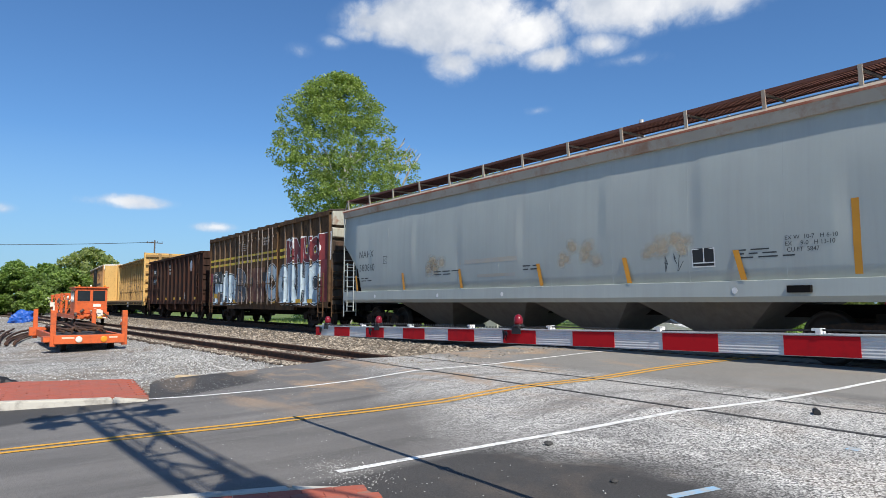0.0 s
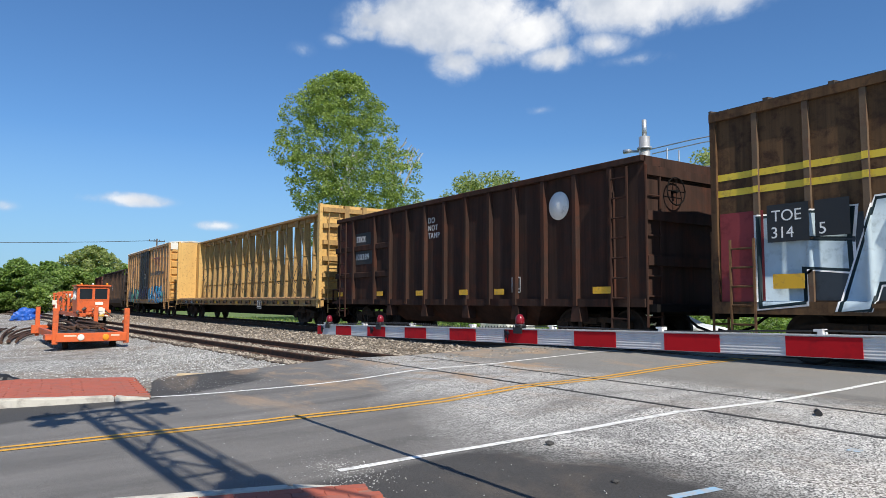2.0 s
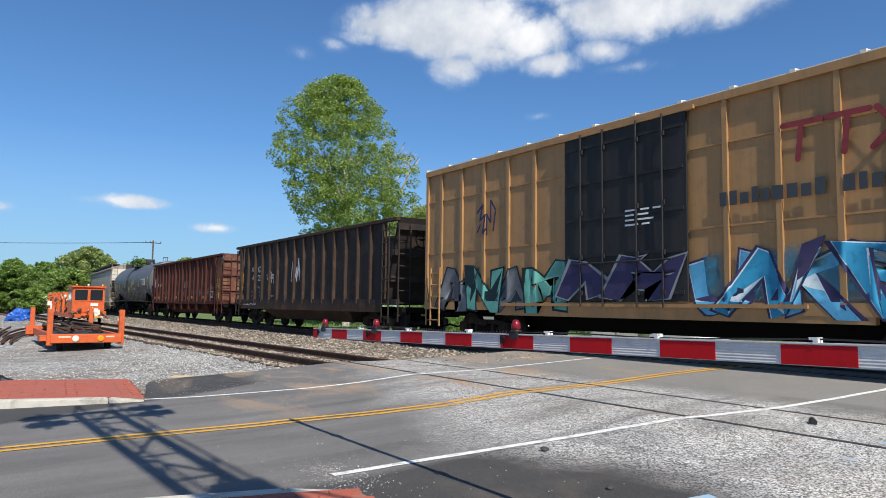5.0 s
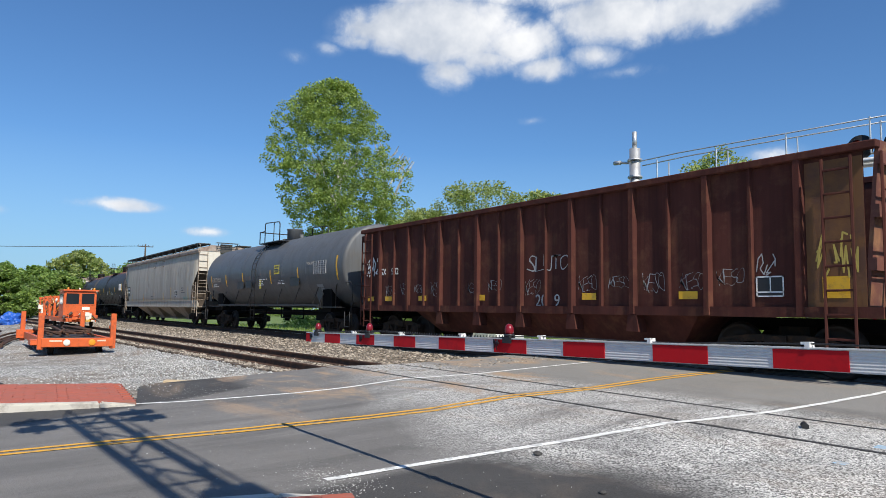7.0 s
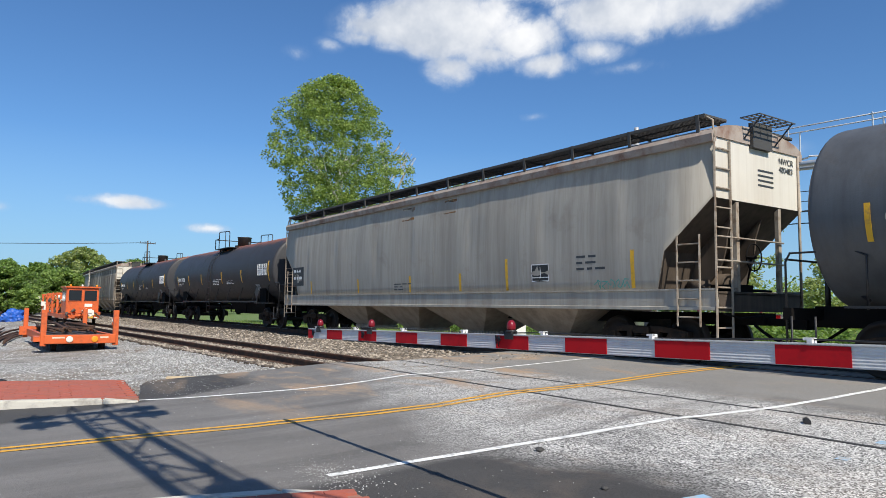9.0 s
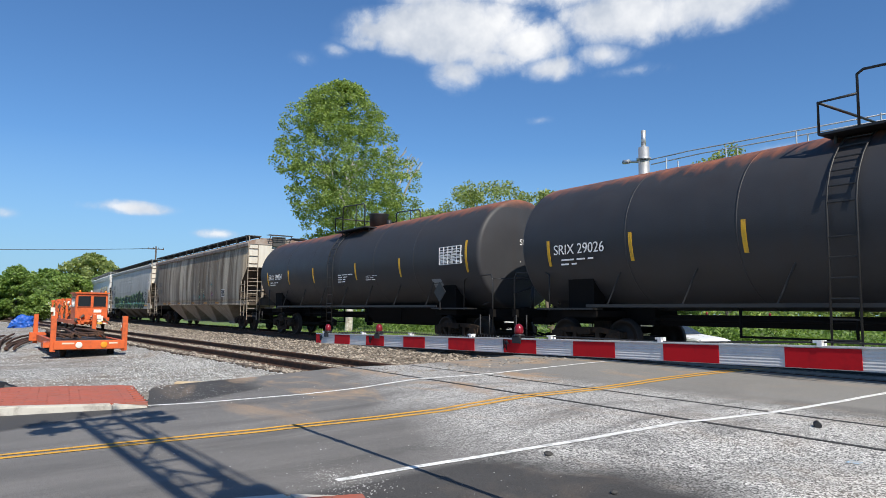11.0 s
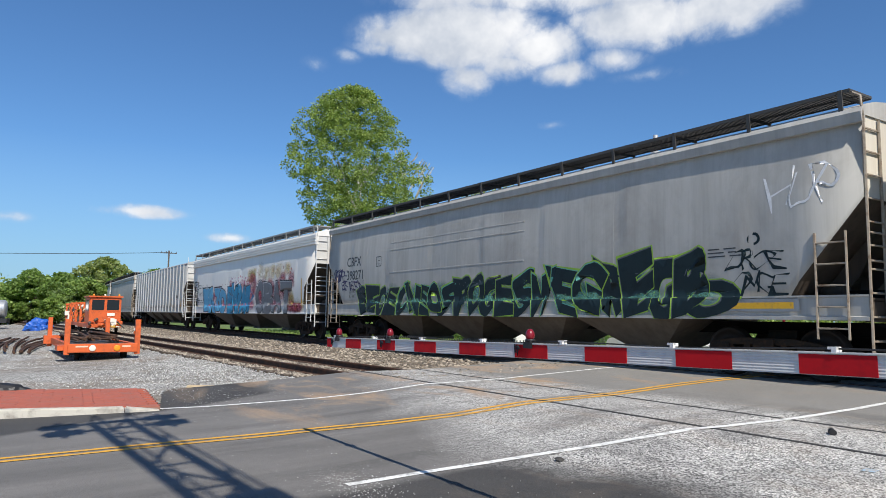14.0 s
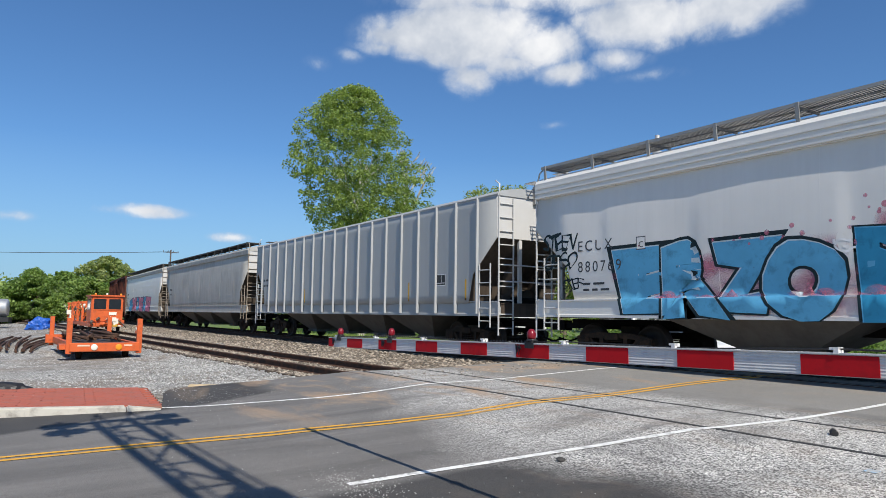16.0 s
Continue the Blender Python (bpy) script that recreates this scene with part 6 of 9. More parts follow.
def car_grey_hopper():
    a, b = 3.2, 23.23
    car = covered_hopper("pale grey covered hopper car with a rusty roof walkway", b - a, PALE, RUSTROOF, RUSTWALK, 4, lo=RUSTBAY, flared=True, edge_drop=0.2, eave=RUSTEDGE, climb=PALE)
    h = (b - a) / 2
    lettering("NAHX", 0.25, -h + 1.2, -1.61, 2.62, INK, car, spread=1.15)
    lettering("580840", 0.25, -h + 1.22, -1.60, 2.15, INK, car, spread=1.1)
    data_bars(car, -h + 1.35, 1.88, 2, -1.585, INK, 0.05, 2)
    lettering("EX W  10-7   H 6-10\nEX     9-0   H 13-10\n CU FT  5847", 0.075, h - 3.25, -1.61, 2.12, INK, car)
    data_panel(car, h - 5.1, 1.72, -1.6, 0.5, 0.36)
    data_bars(car, h - 4.2, 1.98, 3, -1.60, INK, 0.04, 4)
    data_bars(car, -h + 6.0, 1.95, 2, -1.60, INK, 0.05, 5)
    data_bars(car, -h + 10.0, 1.95, 2, -1.60, INK, 0.05, 6)
    plate("primer_patch", -h + 7.3, -h + 9.8, 2.12, 2.24, -1.603, surface("primer_cream", (0.47, 0.43, 0.35), 0.7, patches=((0.43, 0.42, 0.4), 0.6, 2.0)), car)
    plate("primer_patch", -h + 8.1, -h + 9.7, 1.74, 1.82, -1.596, surface("primer_cream", (0.47, 0.43, 0.35), 0.7, patches=((0.43, 0.42, 0.4), 0.6, 2.0)), car)
    for k, (u, v) in enumerate(((5.6, 6.4), (11.3, 12.5), (13.6, 14.9))):
        mist_cloud(car, -h + u, -h + v, 1.85, 2.5, PUFF["cream"], None, 3 + k, 9, 0, 0.4)
    plate("stencil_frame", -h + 2.95, -h + 3.2, 2.35, 2.6, -1.606, INK, car)
    plate("stencil_frame", -h + 2.97, -h + 3.18, 2.37, 2.58, -1.611, PALE, car)
    lettering("C", 0.12, -h + 3.03, -1.617, 2.4, INK, car)
    for x in (-h + 0.9, -h + 4.1, -h + 7.2, -h + 10.5, -h + 13.2, -h + 15.8):
        bm = B()
        hexa(bm, [(x + 0.16, -1.575, 1.46), (x + 0.28, -1.575, 1.46), (x + 0.28, -1.55, 1.46), (x + 0.16, -1.55, 1.46)], [(x, -1.596, 2.0), (x + 0.12, -1.596, 2.0), (x + 0.12, -1.57, 2.0), (x, -1.57, 2.0)])
        part("reflector", bm, ORANGE_TAPE, car, "orange reflective strip")
    reflectors(car, [h - 2.15], 1.5, 2.7, 0, 0.12, lambda z: skin(z) - 0.003, ORANGE_TAPE)
    scrawl(car, h - 5.75, h - 5.3, 1.65, 2.05, 3, INK, skin, 8, 0.015)
    bm = B()
    for x in (-h + 2.4, -h + 6.2, -h + 9.2, h - 4.2):
        rod(bm, (x, -1.61, 1.27), (x, -1.60, 1.27), 0.06, 10)
    part("stencil_dot", bm, WHITE, car)
    bm = B()
    box(bm, h - 3.2, h - 2.8, -1.66, -1.58, 1.22, 1.34)
    part("routing_clip", bm, UNDER, car)
    TRAIN.append((car, (a + b) / 2))


def car_brown_boxcar():
    a, b = 24.59, 40.55
    h = (b - a) / 2
    posts = [-h + 0.9 + 0.92 * k for k in range(5)] + [h - 0.9 - 0.92 * k for k in range(6)]
    car = boxcar("rusty brown boxcar with yellow stripes and large spray-painted shapes", b - a, BROWN, 0.78, 4.58, [BROWN, BROWN], [(-2.9, -0.15), (-0.1, 2.65)], posts, BROWNEND, BROWNEND, 3, BROWNPOST, RODS)
    for z in (3.02, 3.32):
        for x0, x1 in ((-h + 0.05, -3.0), (-2.85, -0.2), (-0.05, 2.6), (2.75, h - 0.05)):
            plate("stripe", x0, x1, z, z + 0.12, -1.502 if abs((x0 + x1) / 2) > 2.7 else -1.602, STRIPE, car)
        for x in posts:
            plate("stripe", x - 0.05, x + 0.05, z, z + 0.12, -1.5605, STRIPE, car)
    grooves = sorted(x + e for x in posts for e in (-0.0535, -0.0505, 0.0505, 0.0535))

    def on_posts(x, z):
        return -1.563 if z > 1.08 and any(abs(x - p) < 0.052 for p in posts) else (-1.506 if z > 1.09 else -1.574)

    def on_doors(x, z):
        return -1.627

    wash = [SPRAY["pale"], SPRAY["frost"]]
    levels = (1.075, 1.095, 2.0)
    edges = [-h + 0.3] + [p for p in posts if p < -3.0] + [-3.0], [2.72] + sorted(p for p in posts if p > 2.7 and p < 7.0) + [7.05]
    for row in edges:
        for u, v in zip(sorted(row), sorted(row)[1:]):
            if v - u > 0.2:
                plate("painted_shadow", u + 0.055, v - 0.055, 1.1, 2.5, -1.501, SPRAY["shade"], car, "dark sprayed ground behind the letters")
    sprayed(car, "FAR", -6.95, -3.0, 0.95, 2.62, wash, SPRAY["night"], on_posts, 21, None, SPRAY["white"], 0.075, 0.05, 0.5, 1.12, grooves, levels)
    sprayed(car, "B", -2.85, -1.45, 1.12, 2.68, [SPRAY["slate"]], SPRAY["night"], on_doors, 23, None, SPRAY["white"], 0.06, 0.05, 0.8, 1.0)
    sprayed(car, "C", 1.4, 2.62, 1.12, 2.7, wash, SPRAY["night"], on_doors, 24, None, SPRAY["white"], 0.07, 0.06, 0.6, 1.0)
    sprayed(car, "ORHC", 2.7, 7.1, 0.95, 2.7, [SPRAY["frost"], SPRAY["pale"]], SPRAY["night"], on_posts, 61, None, SPRAY["white"], 0.1, 0.05, 0.3, 1.1, grooves, levels)
    sprayed(car, "DNUOI", h - 4.3, h - 0.15, 2.74, 3.72, [SPRAY["rose"]], SPRAY["rose"], on_posts, 5, None, SPRAY["white"], 0.075, 0.03, 0.7, 1.16, grooves, ())
    sprayed(car, "PCB", h - 4.35, h - 3.55, 3.42, 3.85, [SPRAY["white"]], None, on_posts, 6, None, None, 0.0, 0.0, 1.6, 1.2, grooves, ())
    plate("rust_field", -1.2, 1.2, 1.1, 2.7, -1.632, surface("rust_panel", (0.11, 0.04, 0.03), 0.8, vary=0.45, scale=2.0, patches=((0.22, 0.12, 0.07), 0.5, 3.0)), car)
    for x, z in ((-0.75, 1.85), (0.95, 2.05)):
        plate("window_plate", x, x + 0.42, z, z + 0.42, -1.637, PATCH, car)
    plate("paint_field", -h + 0.15, -h + 1.0, 0.9, 2.7, -1.508, SPRAY["red"], car)
    plate("paint_field", h - 0.86, h - 0.15, 0.9, 2.75, -1.508, SPRAY["red"], car)
    plate("stencil_panel", -h + 1.12, -h + 1.85, 2.1, 2.75, -1.593, BLACK, car)
    plate("stencil_panel", -h + 1.95, -h + 2.5, 2.15, 2.75, -1.593, BLACK, car)
    lettering("TOE", 0.2, -h + 1.2, -1.6, 2.46, WHITE, car)
    lettering("314", 0.2, -h + 1.18, -1.6, 2.17, WHITE, car)
    lettering("5", 0.2, -h + 2.0, -1.6, 2.19, WHITE, car)
    plate("reflector", -h + 1.2, -h + 1.75, 1.3, 1.55, -1.6, REFLECT, car)
    for x in (-3.4, -0.9, 2.0, 4.9, h - 1.9):
        plate("reflector", x, x + 0.5, 1.05, 1.2, -1.615, REFLECT, car, "yellow reflective strip")
    data_bars(car, -2.2, 3.95, 4, -1.628, FADED, 0.06, 3)
    lettering("CLOSE & LOCK\nDOORS BEFORE\nMOVING CAR", 0.1, 0.75, -1.63, 4.0, FADED, car)
    plate("stencil_patch", h - 1.2, h - 0.85, 3.4, 3.7, -1.506, WHITE, car)
    bm = B()
    hexa(bm, [(h - 0.02, -1.44, 3.55), (h + 0.085, -1.44, 3.62), (h + 0.085, 1.44, 3.62), (h - 0.02, 1.44, 3.55)], [(h - 0.02, -1.44, 3.98), (h + 0.085, -1.44, 3.92), (h + 0.085, 1.44, 3.92), (h - 0.02, 1.44, 3.98)])
    part("end_panel", bm, ENDCAP, car, "pale worn panel across the end")
    bm = B()
    loft(bm, [[(x, -1.46, 4.08), (x, 1.46, 4.08), (x, 1.46, 4.6), (x, 0.0, 4.74), (x, -1.46, 4.6)] for x in (h - 0.02, h + 0.09)])
    part("end_panel", bm, ENDCAP, car, "pale worn panel across the end")
    lettering("TOE", 0.17, h + 0.094, 0.7, 4.25, WHITE, car, "end")
    TRAIN.append((car, (a + b) / 2))


def car_dark_gondola():
    a, b = 42.15, 56.65
    h = (b - a) / 2
    car = gondola("dark brown high-sided gondola car with ribbed rusty sides", b - a, DARK, 4.14, 13, 4, foot=0.98, tub=True, rib_xs=[-h + 1.31] + [-h + 2.89 + 1.07 * k for k in range(11)])
    plate("stencil_panel", -h + 1.40, -h + 2.55, 3.06, 3.5, -1.496, PATCH, car)
    plate("stencil_panel", -h + 1.40, -h + 2.72, 2.38, 2.86, -1.496, PATCH, car)
    lettering("STKX", 0.225, -h + 1.47, -1.504, 3.17, WHITE, car, spread=0.9)
    lettering("100389", 0.22, -h + 1.38, -1.504, 2.54, WHITE, car, spread=1.2)
    lettering("DO\nNOT\nTAMP", 0.17, -h + 6.22, -1.50, 3.45, WHITE, car, spread=1.1)
    data_panel(car, h - 4.3, 1.3, -1.502, 0.34, 0.4)
    bm = B()
    lathe(bm, [(-1.504, 0.34), (-1.512, 0.34), (-1.512, 0.02)], 24, "y", (h - 2.55, 0, 3.35))
    part("round_emblem", bm, WHITE, car, "worn white round emblem")
    for x in (-h + 0.2, -h + 3.2, -h + 5.7, -h + 8.0, h - 4.9, h - 1.4):
        plate("reflector", x, x + (0.55 if x > h - 2 else 0.4), 1.25, 1.4, -1.60, REFLECT, car, "yellow reflective strip")
    ends = [-h - 0.25, -h + 1.31, -h + 2.89, -h + 3.96]
    for x0, x1 in zip(ends, ends[1:]):
        for z in (2.0, 2.96):
            bm = B()
            box(bm, x0 + 0.07, x1 - 0.07, -1.55, -1.49, z - 0.1, z + 0.1)
            bmesh.ops.bevel(bm, geom=bm.edges[:], offset=0.02, segments=1, affect="EDGES")
            part("side_stiffener", bm, DARK, car)
    plate("rust_field", -h + 0.1, -h + 1.2, 1.15, 3.9, -1.493, surface("rust_red_panel", (0.085, 0.026, 0.018), 0.8, vary=0.4, scale=1.2, patches=((0.05, 0.03, 0.025), 0.5, 2.0), spec=0.2), car)
    bm = B()
    pipe(bm, [(-h - 0.42, -1.5, 0.95), (-h - 0.42, -1.5, 1.5), (-h + 0.1, -1.5, 1.5)], 0.03)
    pipe(bm, [(-h - 0.42, -1.5, 1.02), (-h + 0.2, -1.5, 1.02)], 0.05)
    part("corner_step", bm, DARK, car)
    TRAIN.append((car, (a + b) / 2))


def car_centre_beam():
    a, b = 58.18, 81.4
    h = (b - a) / 2
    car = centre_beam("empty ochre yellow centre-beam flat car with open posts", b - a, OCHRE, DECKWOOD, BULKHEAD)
    plate("stencil_panel", -h + 1.9, -h + 4.9, 0.9, 1.13, -1.526, BLACK, car)
    lettering("TTZX", 0.17, -h + 2.1, -1.533, 0.95, WHITE, car, spread=1.3)
    lettering("84095", 0.17, -h + 3.6, -1.533, 0.95, WHITE, car, spread=1.3)
    data_panel(car, 4.7, 0.72, -1.66, 0.56, 0.36)
    lettering("RSH75", 0.14, 5.75, -1.526, 0.95, INK, car, spread=1.2)
    for k in range(9):
        plate("reflector", -h + 5.0 + k * 1.9, -h + 5.5 + k * 1.9, 0.93, 1.05, -1.528, REFLECT, car, "yellow reflective strip")
    TRAIN.append((car, (a + b) / 2))


def car_yellow_boxcar():
    a, b = 83.58, 99.6
    h = (b - a) / 2
    posts = [-h + 0.8 + 1.02 * k for k in range(6)] + [h - 0.8 - 1.02 * k for k in range(6)]
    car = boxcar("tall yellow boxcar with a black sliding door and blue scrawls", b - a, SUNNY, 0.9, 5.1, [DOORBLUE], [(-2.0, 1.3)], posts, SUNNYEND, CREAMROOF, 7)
    bm = B()
    box(bm, h - 0.025, h + 0.085, -1.44, 1.44, 4.68, 5.14)
    part("end_cap", bm, CREAMROOF, car, "cream painted top of the end")
    for x0, x1 in ((-h + 0.12, -2.05), (1.35, h - 0.12)):
        for z in (2.62, 4.18):
            bm = B()
            box(bm, x0, x1, -1.525, -1.5, z - 0.02, z + 0.02)
            part("side_rail", bm, SUNNY, car)
    grooves = sorted(x + e for x in posts for e in (-0.0535, -0.0505, 0.0505, 0.0535))

    def on_posts(x, z):
        return -1.563 if z > 1.2 and any(abs(x - p) < 0.052 for p in posts) else (-1.529 if z > 1.22 else -1.574)

    bm = B()
    strokes(bm, [[(0, 1), (0.9, 1)], [(0.45, 1), (0.45, 0)], [(1.05, 1), (1.95, 1)], [(1.5, 1), (1.5, 0)], [(2.1, 0), (2.9, 1)], [(2.1, 1), (2.9, 0)]], 3.2, 3.62, 0.72, 0.62, 0.1, flat(-1.56), 0.006, random.Random(1))
    part("faded_emblem", bm, SPRAY["red"], car, "faded dark red emblem shape")
    rnd = random.Random(3)
    bm, x = B(), 2.0
    while x < 6.6:
        w = rnd.uniform(0.12, 0.2)
        if int((x - 2.0) / 0.22) not in (9, 17):
            box(bm, x, x + w, -1.569, -1.566, 2.98, 2.98 + rnd.uniform(0.2, 0.3))
        x += w + 0.06
    part("faded_slogan", bm, INK, car)
    mist_cloud(car, 1.6, h - 1.2, 1.1, 2.15, PUFF["teal"], lambda x, z: -1.53, 8, 24, 0, 0.7)
    sprayed(car, "UNKER", 1.5, h - 1.7, 0.95, 2.15, [SPRAY["sky"], SPRAY["teal"]], SPRAY["plum"], on_posts, 31, SPRAY["frost"], None, 0.03, 0.04, 1.9, 1.3, grooves, (1.21,))
    sprayed(car, "KS", h - 1.9, h - 0.7, 1.0, 1.75, [SPRAY["mint"]], SPRAY["slate"], on_posts, 34, None, None, 0.05, 0.035, 1.3, 1.25, grooves, (1.21,))
    sprayed(car, "MNAM", -h + 1.0, -2.1, 0.95, 2.1, [SPRAY["slate"], SPRAY["mint"]], SPRAY["night"], on_posts, 33, None, None, 0.06, 0.04, 1.3, 1.2, grooves, (1.21,))
    sprayed(car, "NM", -1.8, 1.0, 1.25, 2.1, [SPRAY["plum"]], SPRAY["grey"], lambda x, z: -1.627, 36, None, None, 0.06, 0.03, 1.5, 1.2)
    scrawl(car, -h + 2.6, -h + 3.4, 3.0, 3.9, 2, SPRAY["plum"], flat(-1.575), 3, 0.06)
    data_bars(car, -0.2, 3.1, 4, -1.627, WHITE, 0.06, 9)
    TRAIN.append((car, (a + b) / 2))


def car_black_gondola():
    a, b = 101.3, 117.4
    h = (b - a) / 2
    rusty = surface("gondola_brown_sill", (0.056, 0.036, 0.026), 0.85, vary=0.35, scale=1.5, streak=((0.03, 0.022, 0.018), 0.5), patches=((0.12, 0.065, 0.04), 0.35, 2.0), spec=0.2)
    car = gondola("black steel gondola car with deep side ribs and sloped ends", b - a, COAL, 3.96, 9, 5, foot=1.12, top=0.12, tub=False, slope_end=1.1, rib_xs=[-7.2 + 0.96 * k for k in range(16)], rib_paint=rusty)
    plate("sill_plate", -h + 0.9, h - 0.9, 0.84, 1.14, -1.572, rusty, car, "rusty brown sill plate")
    bm = B()
    hexa(bm, [(-3.9, -0.9, 0.42), (3.9, -0.9, 0.42), (3.9, 0.9, 0.42), (-3.9, 0.9, 0.42)], [(-4.6, -1.5, 0.95), (4.6, -1.5, 0.95), (4.6, 1.5, 0.95), (-4.6, 1.5, 0.95)])
    part("belly_pan", bm, rusty, car, "rusty sloping belly pan")
    lettering("AM", 0.27, -h + 2.2, -1.504, 2.6, WHITE, car, spread=0.85)
    lettering("44", 0.27, -h + 2.32, -1.504, 2.2, WHITE, car, spread=0.85)
    lettering("GX", 0.29, -h + 3.08, -1.504, 2.56, WHITE, car, spread=0.85)
    lettering("22", 0.29, -h + 3.12, -1.504, 2.17, WHITE, car, spread=0.85)
    lettering("LD LMT", 0.09, -h + 2.25, -1.504, 1.62, DIM, car)
    lettering("214400", 0.1, -h + 3.3, -1.504, 1.6, DIM, car)
    lettering("LT WT", 0.09, -h + 2.27, -1.504, 1.42, DIM, car)
    lettering("53600", 0.1, -h + 3.38, -1.504, 1.4, DIM, car)
    lettering("NEW   12-80", 0.11, -h + 4.86, -1.504, 1.38, DIM, car)
    sk = flat(-1.503)
    scrawl(car, -h + 4.3, -h + 5.2, 1.95, 2.6, 3, WHITE, sk, 6, 0.035)
    scrawl(car, -h + 7.2, -h + 8.3, 2.0, 3.0, 3, WHITE, sk, 16, 0.06)
    scrawl(car, -h + 3.15, -h + 3.6, 1.78, 1.98, 3, CHALK, sk, 7, 0.02)
    scrawl(car, -h + 0.6, -h + 3.2, 1.0, 1.12, 7, WHITE, flat(-1.563), 9, 0.02)
    reflectors(car, [-h + 0.95, -h + 3.6], 1.7, 2.6, -1.505, 0.06)
    TRAIN.append((car, (a + b) / 2))


def car_red_gondola():
    a, b = 119.82, 136.35
    h = (b - a) / 2
    # rusty end sheets: base colour raised to carry the sun that falls there
    car = gondola("oxide red gondola car with ribbed sides and chalky scrawls", b - a, OXIDE, 3.8, 9, 6, foot=1.05, top=0.13, tub=True, slope_end=0.25, rib_xs=[1.75 * k for k in range(-4, 5)], thin_xs=[1.75 * k + 0.875 for k in range(-4, 4)], wheel=False, end_paint=surface("gondola_sunlit_rust", (0.15, 0.052, 0.036), 0.8, vary=0.35, scale=1.2, streak=((0.1, 0.04, 0.03), 0.5), patches=((0.3, 0.15, 0.07), 0.4, 2.0)))
    panel_skin = flat(-1.497)
    scrawl(car, -h + 0.35, -h + 1.2, 2.15, 2.8, 3, WHITE, panel_skin, 3, 0.05)
    lettering("GX", 0.22, -h + 1.2, -1.503, 2.2, WHITE, car)
    lettering("982", 0.22, -h + 1.95, -1.503, 2.2, WHITE, car)
    panel = lambda x, z: -1.491
    chalk = [CHALK]
    for k, x in enumerate((-6.6, -5.7, -4.9, -4.0, -2.2, -1.3, 0.15, 1.95, 2.85, 3.75, 4.65, 5.45)):
        sprayed(car, "KESO", x, x + 0.52, 1.5 + 0.05 * (k % 3), 1.84 + 0.04 * (k % 2), chalk, None, panel, 40 + k, None, None, -0.036, 0.0, 1.7, 1.2)
    sprayed(car, "SLUTO", 0.25, 1.62, 2.05, 2.42, chalk, None, panel, 62, None, None, -0.02, 0.0, 1.2, 1.1)
    lettering("20  9", 0.3, 0.5, -1.493, 1.2, CHALK, car)
    scrawl(car, 6.2, 6.6, 1.75, 2.15, 2, CHALK, panel_skin, 66, 0.02)
    scrawl(car, 7.25, 7.9, 1.65, 2.4, 5, surface("chalk_yellow", (0.55, 0.42, 0.1), 0.8), panel_skin, 64, 0.03)
    plate("rust_patch", 7.1, h - 0.25, 1.15, 3.6, -1.494, surface("rust_orange", (0.17, 0.078, 0.028), 0.8, patches=((0.11, 0.05, 0.03), 0.5, 2.0)), car)
    data_panel(car, 6.2, 1.38, -1.496, 0.5, 0.36)
    for x in (-h + 0.45, -h + 1.6, -h + 3.6, -h + 6.4, 2.05, 4.6, 7.35):
        plate("reflector", x, x + 0.42, 1.35, 1.5 if x < h - 2.5 else 1.7, -1.504, REFLECT, car, "yellow reflective strip")
    TRAIN.append((car, (a + b) / 2))


